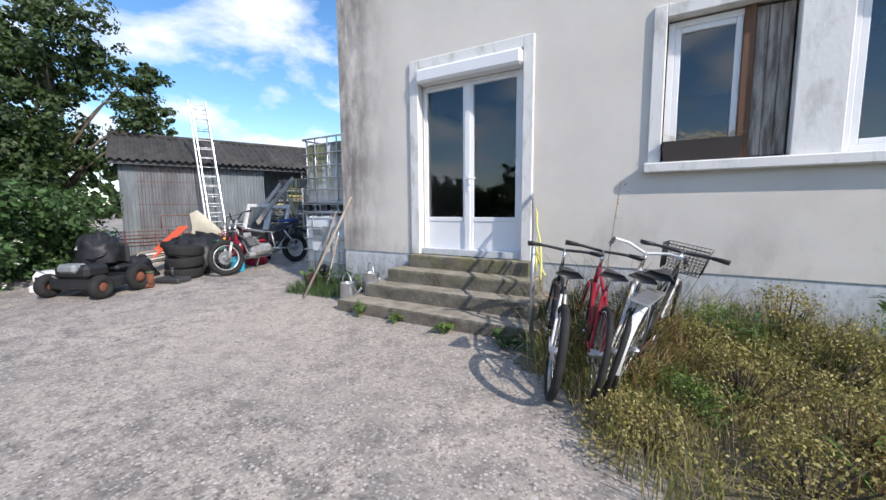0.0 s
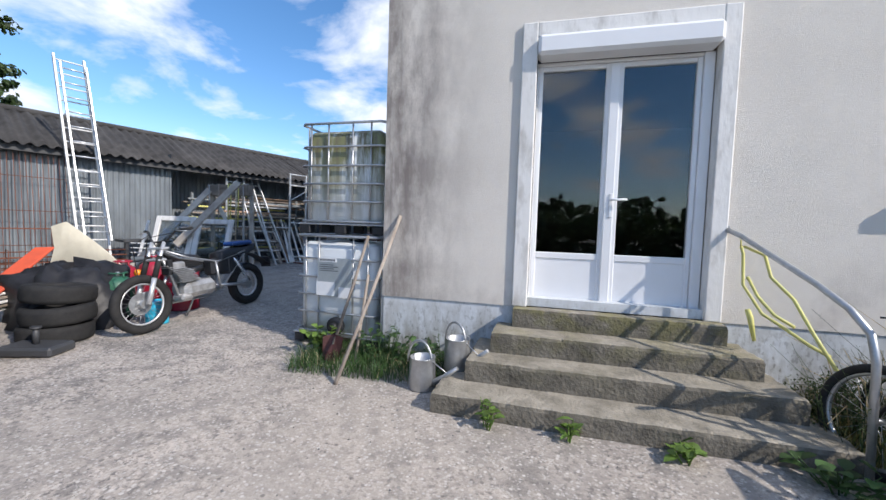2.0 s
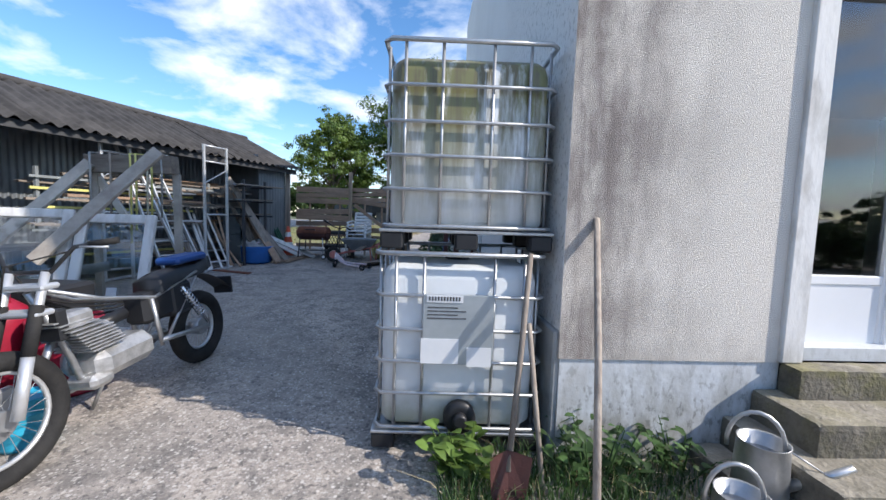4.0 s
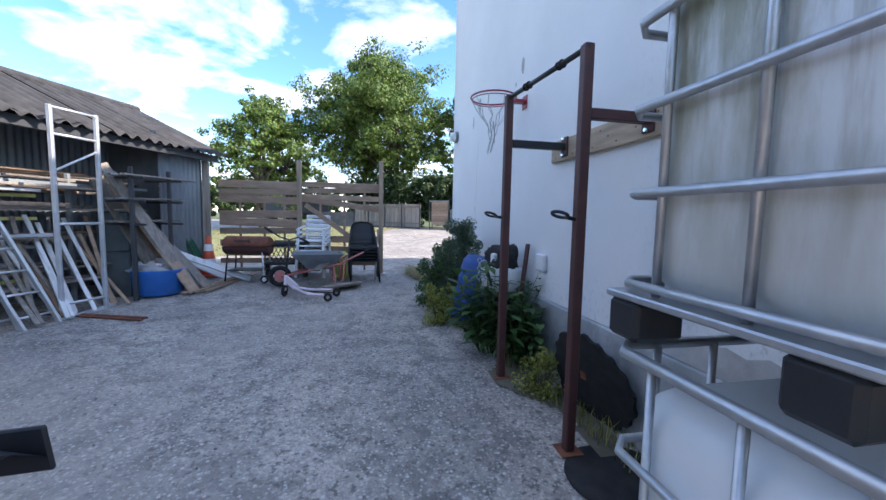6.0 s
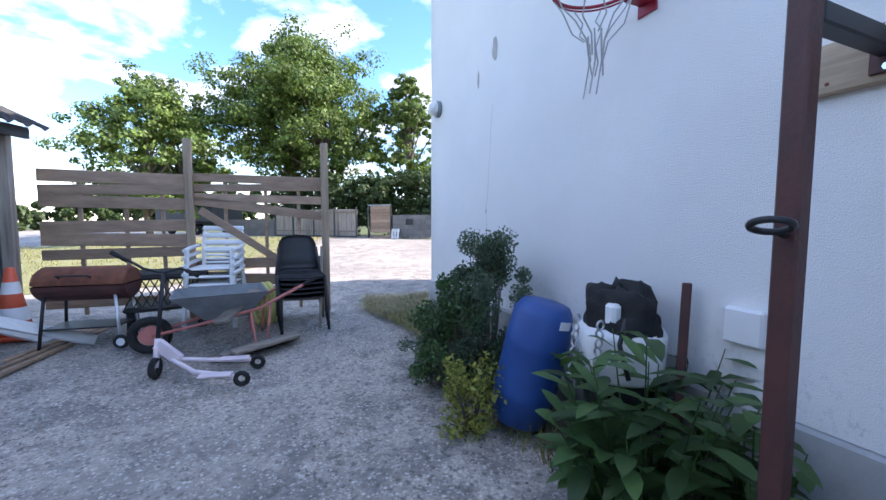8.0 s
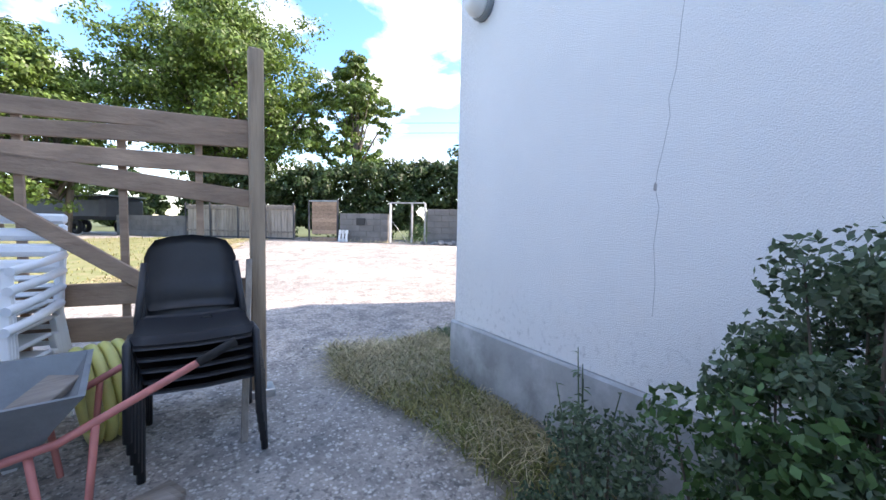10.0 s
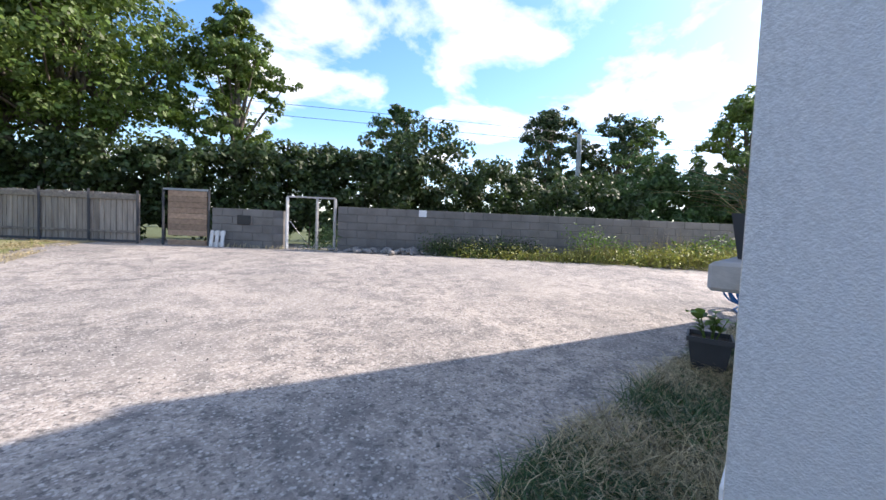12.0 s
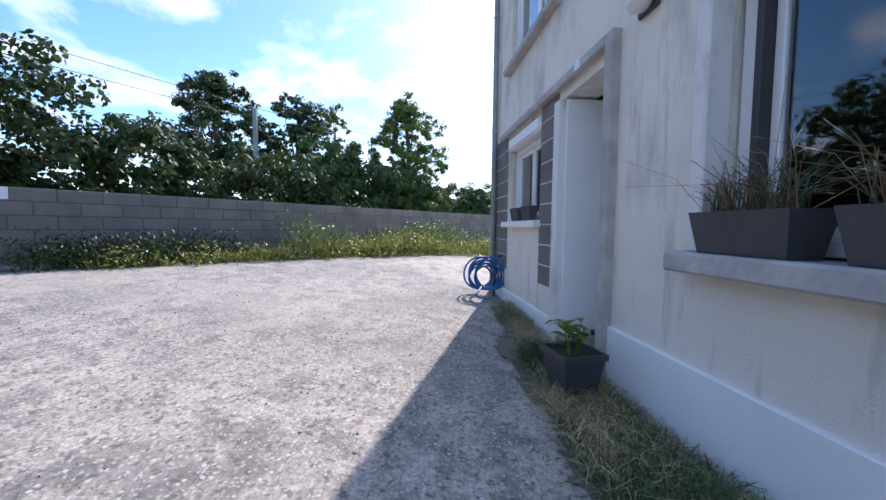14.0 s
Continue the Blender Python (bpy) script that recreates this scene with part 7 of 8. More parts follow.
def wheelbarrow():
    w = thing("wheelbarrow", "grey wheelbarrow with red tubular handles", "wheelbarrow", -2.42, 7.02, gz(-2.4, 7.0), 8)
    m = Mesh()
    vs = []
    for x0, x1, y0, y1, z in ((-0.18, 0.22, -0.17, 0.17, 0.30), (-0.42, 0.36, -0.30, 0.30, 0.56), (-0.44, 0.38, -0.32, 0.32, 0.56), (-0.43, 0.37, -0.31, 0.31, 0.545), (-0.17, 0.21, -0.16, 0.16, 0.315)):
        vs += [(x0, y0, z), (x1, y0, z), (x1, y1, z), (x0, y1, z)]
    m.add(vs, [(4 * i + j, 4 * i + (j + 1) % 4, 4 * i + 4 + (j + 1) % 4, 4 * i + 4 + j) for i in range(4) for j in range(4)] + [(3, 2, 1, 0), (16, 17, 18, 19)])
    part("tray", m, M_GREYT, w)
    for s in (-1, 1):
        r = part("handle_tube", Mesh().tube([(-0.60, s * 0.06, 0.18), (-0.2, s * 0.17, 0.27), (0.3, s * 0.24, 0.38), (0.78, s * 0.28, 0.62)], 0.016, 8), M_FADED, w, "faded red tube")
        part("grip", Mesh().tube([(0.72, s * 0.278, 0.59), (0.86, s * 0.285, 0.66)], 0.02, 8), M_BLACK, r)
        part("leg", Mesh().tube([(0.22, s * 0.22, 0.37), (0.26, s * 0.24, 0.0), (0.36, s * 0.24, 0.0), (0.4, s * 0.25, 0.42)], 0.013, 8), M_FADED, w)
    t = part("wheel", Mesh().ring((-0.62, 0, 0.18), (0, 1, 0), 0.14, 0.04, 24, 10), M_BLACK, w)
    part("hub", Mesh().lathe([(0.09, -0.02), (0.09, 0.02)], 18, pose(-0.62, 0, 0.18, 90, 0, 0)), M_FADED, t)


wheelbarrow()
loose_plank("plank", "bleached plank resting across the wheelbarrow", (-2.42, 6.62, 0.72), (-2.13, 7.13, 0.925), 0.13, 0.03, M_WOOD)
hrl = thing("hose_reel", "coil of yellow hose on the ground", "hose", -2.16, 7.56, gz(-2.2, 7.5))
for i in range(4):
    part("coil", Mesh().ring((0.05 * i, 0.03 * i, 0.24), (1, 0.35, 0.1), 0.23, 0.026, 30, 8), M_YELLOW, hrl)
for i in range(3):
    loose_plank("plank", "weathered board lying by the wheelbarrow", (-2.5 + 0.1 * i, 6.55 - 0.06 * i, gz(-2.4, 6.6) + 0.03 + 0.035 * i), (-1.75, 6.95 - 0.1 * i, gz(-1.7, 6.9) + 0.03 + 0.035 * i), 0.13, 0.03, M_WOOD)

# ---- rear of the house ----
for x0, x1, seed in ((1.66, 2.16, 3), (1.02, 1.52, 9)):
    f = planter("anthracite window box with half-dry heather", x0, x1, HY - 0.1, HY + 0.11, 1.522, 0.19, M_ANTH)
    spray("heather", f, M_LEAFG, 90, 0.22, 0.06, 0.26, 0.16, seed, 0.013, 0.35)
    spray("dry_tuft", f, M_RUSSET, 60, 0.22, 0.06, 0.24, 0.16, seed + 1, 0.01, 0.45)
    spray("grass_tuft", f, M_STRAW, 26, 0.2, 0.05, 0.34, 0.16, seed + 2, 0.0, 0.75, 0.0012)
for x0 in (4.75, 5.25):
    f = planter("small anthracite sill planter", x0, x0 + 0.36, HY - 0.04, HY + 0.08, 1.722, 0.17, M_ANTH)
pt = thing("plant_pot", "square black pot with a young leafy plant", "plant pot", 2.86, 7.77, gz(2.86, 7.77) + 0.07, 8)
vs = []
for a, z in ((0.11, 0), (0.145, 0.25), (0.16, 0.25), (0.16, 0.29), (0.145, 0.29), (0.135, 0.24)):
    vs += [(-a, -a, z), (a, -a, z), (a, a, z), (-a, a, z)]
part("pot", Mesh().add(vs, [(4 * i + j, 4 * i + (j + 1) % 4, 4 * i + 4 + (j + 1) % 4, 4 * i + 4 + j) for i in range(5) for j in range(4)] + [(3, 2, 1, 0)]), M_ANTH, pt)
part("soil", Mesh().box(-0.135, 0.135, -0.135, 0.135, 0.2, 0.255), M_SOIL, pt)


def big_leaf(m, p, d, ln, w, droop=0.3):
    """A pointed leaf folded along its midrib, from p towards d."""
    p, d = Vector(p), Vector(d).normalized()
    s = d.cross(Vector((0, 0, 1)))
    s = s.normalized() if s.length > 0.05 else Vector((1, 0, 0))
    u = s.cross(d)
    vs = []
    for t, ww in ((0, 0.05), (0.3, 0.85), (0.6, 1.0), (0.85, 0.55), (1.0, 0.0)):
        c = p + d * (ln * t) - Vector((0, 0, 1)) * (droop * ln * t * t)
        vs += [c - s * (w * ww / 2) + u * (0.12 * w * ww), c, c + s * (w * ww / 2) + u * (0.12 * w * ww)]
    m.add(vs, [(3 * i + j, 3 * i + 1 + j, 3 * i + 4 + j, 3 * i + 3 + j) for i in range(4) for j in range(2)], True)


def leafy(parent, material, stems, h, spread, ln, w, seed, z0=0.0, per=7, lo=0.25, thick=0.006):
    """Upright stems set with large pointed leaves."""
    r = random.Random(seed)
    sm, lm = Mesh(), Mesh()
    for i in range(stems):
        a = r.uniform(0, 6.283)
        q = r.uniform(0, 1) ** 0.6
        hh = h * r.uniform(0.65, 1.05) * (1 - 0.3 * q)
        bx_, by_ = 0.35 * spread * q * math.cos(a), 0.35 * spread * q * math.sin(a)
        tx, ty = spread * q * math.cos(a), spread * q * math.sin(a)
        sm.tube([(bx_, by_, z0), ((bx_ + tx) / 2, (by_ + ty) / 2, z0 + hh * 0.55), (tx, ty, z0 + hh)], [thick, thick * 0.8, thick * 0.4], 5, caps=False)
        for k in range(per):
            t = lo + (1 - lo) * (k + r.random()) / per
            an = r.uniform(0, 6.283)
            p = (bx_ + (tx - bx_) * t, by_ + (ty - by_) * t, z0 + hh * t)
            big_leaf(lm, p, (math.cos(an), math.sin(an), r.uniform(0.1, 0.9)), ln * r.uniform(0.6, 1.15), w * r.uniform(0.7, 1.1), r.uniform(0.1, 0.6))
    part("stem_tuft", sm, material, parent)
    part("foliage", lm, material, parent)


leafy(pt, M_LEAFF, 5, 0.30, 0.14, 0.15, 0.09, 6, 0.25, 5, 0.3)
bh = thing("blue_hose", "blue garden hose coiled against the house corner", "hose")
for i in range(9):
    part("coil", Mesh().ring((6.22 + 0.012 * i, 7.60 + 0.022 * i, 0.93 - 0.025 * (i % 4)), (0.9, -0.5 + 0.09 * i, 0.06 * (i % 3)), 0.25 - 0.022 * (i % 4), 0.015, 30, 8), M_COBALT, bh)
part("loose_end", Mesh().tube([(6.2, 7.75, 0.72), (6.12, 7.85, 0.62), (6.0, 7.80, 0.60), (5.85, 7.72, 0.60)], 0.015, 8), M_COBALT, bh)
part("reel_stand", Mesh().tube([(6.26, 7.55, 0.5), (6.26, 7.52, 1.18), (6.26, 7.43, 1.20)], 0.02, 8), M_ANTH, bh)
dp = thing("downpipe", "grey rainwater pipe at the house corner", "pipe", kind="structure")
part("pipe", Mesh().tube([(HX - 0.06, HY + 0.06, 0.5), (HX - 0.06, HY + 0.06, HZ)], 0.045, 12), M_GREYCAB, dp)
for z in (1.4, 3.2, 5.0):
    part("clip", Mesh().ring((HX - 0.06, HY + 0.06, z), (0, 0, 1), 0.048, 0.008, 16, 6), M_STEEL, dp)
bl = thing("bulkhead_lamp", "oval white bulkhead lamp above the window", "lamp")
part("base", Mesh().box(2.60, 2.80, HY, HY + 0.03, 2.94, 3.06, 0.012), M_ANTH, bl)
part("glass", Mesh().lathe([(0.001, 0.0), (0.055, 0.01), (0.062, 0.06), (0.04, 0.10), (0.001, 0.115)], 20, pose(2.70, HY + 0.028, 3.0, -90, 0, 0) @ Matrix.Diagonal((1.5, 0.9, 1, 1)), caps=False), M_LAMPG, bl)

# ---- boundary wall, gates ----
WD = Vector((1, -1, 0)).normalized()
WNV = Vector((1, 1, 0)).normalized()


def wp(s, n=0.0, z=0.0):
    """A point on the boundary wall: s metres along from the small gate's right post, n outwards."""
    p = Vector((4.56, 16.0, 0)) + WD * s + WNV * n
    return (p.x, p.y, z)


BW = Matrix.Rotation(radians(-45), 4, "Z")


def block_wall(s0, s1, zb, zt, label, lift=0.0):
    w = thing("boundary_wall", label, "wall", kind="structure")
    o = Vector(wp(s0))
    w.matrix_world = Matrix.Translation((o.x, o.y, 0)) @ BW
    L = s1 - s0
    part("core", Mesh().box(0.01, L - 0.01, 0.012, 0.188, zb - 0.25, zt - 0.012), M_MORTAR, w)
    h, ln = 0.20, 0.50
    me_full = Mesh().box(0.004, ln - 0.008, 0, 0.20, 0.004, h - 0.008, 0.008).data("block", M_BLOCK)
    me_half = Mesh().box(0.004, ln / 2 - 0.008, 0, 0.20, 0.004, h - 0.008, 0.008).data("block", M_BLOCK)
    rows_ = int(math.ceil((zt - zb + 0.15) / h))
    for j in range(rows_):
        z = zt - (j + 1) * h
        x = 0.0 if j % 2 else -0.25
        while x < L - 0.05:
            if x < 0:
                ob, xx = new("block", me_half), 0.0
            elif x + ln > L:
                if L - x < 0.24:
                    break
                ob, xx = new("block", me_half), x
            else:
                ob, xx = new("block", me_full), x
            ob.parent = w
            ob.location = (xx, 0.0, z)
            x += ln


block_wall(0.08, 14.6, 0.9, 2.12, "long grey concrete block boundary wall")
block_wall(-3.03, -1.28, 0.95, 1.95, "short concrete block wall between the gates")
block_wall(-12.8, -9.4, 0.95, 1.78, "low concrete block wall beside the wooden gate")
rwl = thing("wall_patch", "pale mortar patch on the block wall", "wall patch", kind="structure")
o = Vector(wp(2.15))
part("patch", Mesh().box(0, 0.2, -0.004, 0.002, 1.94, 2.11, m=Matrix.Translation((o.x, o.y, 0)) @ BW), M_LABEL, rwl)
lbx = thing("letter_box", "black letter box set in the block wall", "letter box")
o = Vector(wp(-2.25))
part("flap", Mesh().box(-0.16, 0.16, -0.03, 0.01, 1.55, 1.78, 0.01, Matrix.Translation((o.x, o.y, 0)) @ BW), M_BLACKP, lbx)
g1 = thing("garden_gate", "white steel gate frame standing open in the wall", "gate", kind="structure")
for s in (-1.2, -0.45, 0.0):
    part("gate_post", Mesh().beam(wp(s, 0.05, 0.9), wp(s, 0.05, 2.30), 0.06, 0.06, 0.006), M_OLDWHITE if s < -1 else M_PATCH, g1)
part("top_bar", Mesh().beam(wp(-1.2, 0.05, 2.31), wp(0.0, 0.05, 2.31), 0.06, 0.04, 0.006), M_PATCH, g1)
part("stay_wire", Mesh().tube([wp(-1.14, 0.05, 1.7), wp(-0.75, 0.4, 1.05)], 0.006, 6), M_STEEL, g1)
g2 = thing("slatted_gate", "brown horizontal slatted wooden gate in a dark frame", "gate", kind="structure")
for s in (-4.22, -3.12):
    part("gate_post", Mesh().beam(wp(s, 0.02, 0.9), wp(s, 0.02, 2.38), 0.05, 0.05, 0.006), M_ANTH, g2)
part("top_bar", Mesh().beam(wp(-4.22, 0.02, 2.36), wp(-3.12, 0.02, 2.36), 0.05, 0.05, 0.006), M_GREYCAB, g2)
for i, z in enumerate((2.26, 2.12, 1.98, 1.84, 1.70, 1.56, 1.42, 1.28, 1.03)):
    part("slat", Mesh().beam(wp(-4.10, 0.02, z), wp(-3.16, 0.02, z), 0.025, 0.135, 0.004), M_FENCE, g2)
g3 = thing("wooden_gate", "long gate of upright weathered boards on a dark frame", "gate", kind="structure")
rnd = random.Random(2)
s = -9.35
while s < -4.85:
    w_ = rnd.uniform(0.10, 0.16)
    part("board", Mesh().beam(wp(s + w_ / 2, 0.02, 1.02), wp(s + w_ / 2, 0.02, 2.20 + rnd.uniform(-0.01, 0.02)), w_ - 0.012, 0.025, 0.004, (WNV.x, WNV.y, 0)), M_WOODV, g3)
    s += w_
for z in (1.02, 1.25, 2.10):
    part("rail", Mesh().beam(wp(-9.4, -0.02, z), wp(-4.8, -0.02, z), 0.03, 0.06 if z < 2 else 0.12, 0.004), M_ANTH if z < 1.2 else M_WOOD, g3)
for s in (-9.4, -8.3, -7.1, -5.95, -4.8):
    part("gate_post", Mesh().beam(wp(s, -0.03, 0.95), wp(s, -0.03, 2.28), 0.05, 0.05, 0.006), M_ANTH, g3)
pr = thing("white_crate", "small white slatted crate standing against the wall", "crate")
o = Vector(wp(-3.0, -0.2))
mm = Matrix.Translation((o.x, o.y, gz(o.x, o.y))) @ BW @ pose(0, 0, 0, -12)
for i in range(3):
    part("slat", Mesh().box(0.0 + 0.13 * i, 0.08 + 0.13 * i, 0, 0.03, 0, 0.42, 0.004, mm), M_OLDWHITE, pr)
part("slat", Mesh().box(0, 0.34, 0.031, 0.06, 0.3, 0.4, 0.004, mm), M_OLDWHITE, pr)
part("slat", Mesh().box(0, 0.34, 0.031, 0.06, 0.02, 0.12, 0.004, mm), M_OLDWHITE, pr)
rub = thing("rubble", "heap of broken stones along the wall foot", "rubble", kind="stuff")
m = Mesh()
rnd = random.Random(9)
for i in range(90):
    s = rnd.gauss(1.6, 0.7)
    n = -abs(rnd.gauss(0.25, 0.2))
    x, y, _ = wp(s, n)
    r = rnd.uniform(0.03, 0.11)
    m.box(-r, r, -r * 0.7, r * 0.7, -r * 0.5, r * 0.5, r * 0.25, pose(x, y, gz(x, y) + r * 0.4 + rnd.uniform(0, 0.1) * max(0, 1 - abs(s - 1.6)), rnd.uniform(-40, 40), rnd.uniform(-40, 40), rnd.uniform(0, 180)))
part("stones", m, M_STONE, rub)
up_ = thing("utility_pole", "grey concrete utility pole with two wires beyond the wall", "utility pole", 22.0, 17.0, 0.9)
part("pole", Mesh().box(-0.13, 0.13, -0.1, 0.1, 0, 6.9, 0.02), M_GREYCAB, up_)
for dz in (6.9, 6.3):
    pts = [(-40 + 40 * t * 2 / 2 - 0, 30 - 30 * t, dz + 0.5 * (2 * t - 1) ** 2 * (1 - t)) for t in np.linspace(0, 1, 15)]
    part("wire", Mesh().tube(pts, 0.013, 4), M_BLACKP, up_)
    part("wire", Mesh().tube([(30 * t, -40 * t, dz - 2.0 * t * (1 - t)) for t in np.linspace(0, 1, 10)], 0.013, 4), M_BLACKP, up_)
trl = thing("trailer", "dark grey covered trailer beyond the gate", "trailer", -6.0, 27.5, 0.95, -45)
part("body", Mesh().box(-2.4, 2.4, -0.9, 0.9, 0.6, 1.55, 0.15), M_ANTH, trl)
part("roof_edge", Mesh().box(-2.45, 2.45, -0.95, 0.95, 1.56, 1.62, 0.02), M_GREYCAB, trl)
for x in (-1.0, 1.0):
    for y in (-0.85, 0.85):
        part("wheel", Mesh().ring((x, y, 0.3), (0, 1, 0), 0.2, 0.1, 20, 8), M_BLACK, trl)


# ---- plants ----
def raw_mesh(name, verts, quads, material, smooth=False):
    """A mesh from arrays of vertices and of four-cornered faces."""
    me = bpy.data.meshes.new(name)
    nv, nf = len(verts), len(quads)
    k = quads.shape[1]
    me.vertices.add(nv)
    me.vertices.foreach_set("co", verts.astype(np.float32).ravel())
    me.loops.add(nf * k)
    me.loops.foreach_set("vertex_index", quads.astype(np.int32).ravel())
    me.polygons.add(nf)
    me.polygons.foreach_set("loop_start", np.arange(0, nf * k, k, dtype=np.int32))
    me.materials.append(material)
    me.update(calc_edges=True)
    me.validate()
    return me


def leaf_cloud(centres, size, rng, ratio=0.55, facing=None):
    """Small pointed leaves round given points, loosely turned to face outwards where told: verts, quads."""
    n = len(centres)
    d = rng.normal(size=(n, 3))
    if facing is not None:
        f = facing + rng.normal(size=(n, 3)) * 0.55
        f /= np.linalg.norm(f, axis=1)[:, None] + 1e-6
        d = np.cross(f, d)
    d /= np.linalg.norm(d, axis=1)[:, None] + 1e-6
    e = np.cross(d, rng.normal(size=(n, 3)) if facing is None else f)
    e /= np.linalg.norm(e, axis=1)[:, None] + 1e-6
    s = size * rng.uniform(0.6, 1.3, size=(n, 1))
    v = np.stack([centres - d * s * 0.5, centres + e * s * ratio * 0.5, centres + d * s * 0.5, centres - e * s * ratio * 0.5], axis=1).reshape(-1, 3)
    return v, np.arange(4 * n).reshape(-1, 4)


def outward(points, centre, lift=0.35):
    """Unit directions away from a clump's middle, tipped up a little."""
    f = points - np.asarray(centre)
    f /= np.linalg.norm(f, axis=1)[:, None] + 1e-6
    f[:, 2] += lift
    return f


def clump_points(rng, centre, radius, per):
    """Points of one clump, denser towards its rim."""
    p = rng.normal(size=(per, 3))
    p *= 0.46 * np.minimum(1, 1.9 / (np.linalg.norm(p, axis=1)[:, None] + 1e-6))
    return np.asarray(centre) + p * np.asarray(radius)


def tree(label, x, y, h, r, base, clumps, per, leaf, material, seed, trunks=1, cat="tree", name="tree", squash=1.0):
    """A tree: tapered trunk, limbs that reach the clumps, a ragged crown of many leaves."""
    rng = np.random.default_rng(seed)
    z0 = gz(x, y)
    t = thing(name, label, cat, x, y, z0)
    tm = Mesh()
    tops = []
    for k in range(trunks):
        ox, oy = (rng.uniform(-0.35, 0.35) * r, rng.uniform(-0.35, 0.35) * r) if trunks > 1 else (0, 0)
        th = h * 0.72
        pts = [(ox, oy, -0.1), (ox + rng.uniform(-0.1, 0.1) * r, oy, th * 0.4), (ox * 0.9 + rng.uniform(-0.15, 0.15) * r, oy * 0.9 + rng.uniform(-0.1, 0.1) * r, th)]
        rad = 0.028 * h / trunks ** 0.4
        tm.tube(pts, [rad, rad * 0.75, rad * 0.25], 8)
        tops.append(pts)
    cs = []
    clumps = int(clumps * 1.5)
    for i in range(clumps):
        a, q, w = rng.uniform(0, 6.283), rng.uniform(0, 1) ** 0.5, rng.uniform(0, 1)
        prof = math.sin(math.pi * (0.12 + 0.86 * w)) ** 0.7
        cs.append((r * q * prof * math.cos(a) * rng.uniform(0.8, 1.15), r * q * prof * math.sin(a) * squash, base + (h - base) * w))
    lm = Mesh()
    for i, c in enumerate(cs):
        if i % 3 == 0:
            p = tops[i % trunks]
            s = 0.25 + 0.6 * min(1, max(0, (c[2] - base) / (h - base)))
            st_ = Vector(p[0]).lerp(Vector(p[2]), s * 0.9)
            lm.tube([st_, st_.lerp(Vector(c), 0.5) + Vector((0, 0, 0.05 * h * 0.3)), c], [0.008 * h, 0.005 * h, 0.0015 * h], 5, caps=False)
    part("trunk", tm, M_BARK, t)
    part("branchwork", lm, M_BARK, t)
    pts, face = [], []
    for c in cs:
        big = r * rng.uniform(0.17, 0.30)
        for k in range(6):
            o = rng.normal(size=3) * big * np.array((0.62, 0.62, 0.42))
            sub = np.asarray(c) + o
            p = clump_points(rng, sub, big * rng.uniform(0.35, 0.62) * np.array((1.15, 1.15, 0.7)), int(per * 0.2))
            pts.append(p)
            face.append(outward(p, sub) + 0.6 * outward(p, c))
    v, q = leaf_cloud(np.concatenate(pts), leaf * 0.82, rng, 0.6, np.concatenate(face))
    ob = new("crown", raw_mesh("crown", v, q, material))
    ob.parent = t
    return t


def hedge(label, pts, depth, height, step, per, leaf, material, seed, name="hedge", cat="hedge", flowers=0, ragged=0.3):
    """A thick uneven hedge along a line of (x, y)."""
    rng = np.random.default_rng(seed)
    t = thing(name, label, cat, kind="stuff")
    cl, stems = [], Mesh()
    for (x0, y0), (x1, y1) in zip(pts, pts[1:]):
        L = math.hypot(x1 - x0, y1 - y0)
        for s in np.arange(0, L, step):
            u = s / L
            hh = height * (1 - ragged * 0.5 + ragged * noise.noise(Vector((x0 + u * (x1 - x0), y0 + u * (y1 - y0), seed)) * 0.55) + rng.uniform(-0.06, 0.08))
            for k in range(int(4 + hh * 3.4)):
                x = x0 + u * (x1 - x0) + rng.uniform(-1, 1) * depth / 2
                y = y0 + u * (y1 - y0) + rng.uniform(-1, 1) * depth / 2
                cl.append((x, y, gz(x, y) + hh * rng.uniform(0.03, 1.0) ** 0.75))
            if rng.random() < 0.4:
                x, y = x0 + u * (x1 - x0), y0 + u * (y1 - y0)
                stems.tube([(x, y, gz(x, y) - 0.05), (x + rng.uniform(-0.2, 0.2), y, gz(x, y) + hh * 0.8)], [0.03, 0.01], 5, caps=False)
    pp, face = [], []
    for c in cl:
        p = clump_points(rng, c, rng.uniform(0.25, 0.5) * np.array((1, 1, 0.8)), int(per * 0.9))
        pp.append(p)
        face.append(outward(p, c))
    pp = np.concatenate(pp)
    v, q = leaf_cloud(pp, leaf * 1.12, rng, 0.6, np.concatenate(face))
    ob = new("foliage", raw_mesh("foliage", v, q, material))
    ob.parent = t
    part("stem_tuft", stems, M_BARK, t)
    if flowers:
        idx = rng.choice(len(pp), flowers)
        m = Mesh()
        for c in pp[idx]:
            for k in range(5):
                o = rng.normal(size=3) * 0.035
                m.box(c[0] + o[0] - 0.015, c[0] + o[0] + 0.015, c[1] + o[1] - 0.015, c[1] + o[1] + 0.015, c[2] + o[2] * 0.3, c[2] + o[2] * 0.3 + 0.012)
        part("blossom", m, M_FLOWER, t, "small white flower heads")
    return t


def inside(px, py, poly):
    c = np.zeros(len(px), bool)
    for (x0, y0), (x1, y1) in zip(poly, poly[1:] + poly[:1]):
        c ^= ((y0 > py) != (y1 > py)) & (px < (x1 - x0) * (py - y0) / (y1 - y0 + 1e-9) + x0)
    return c


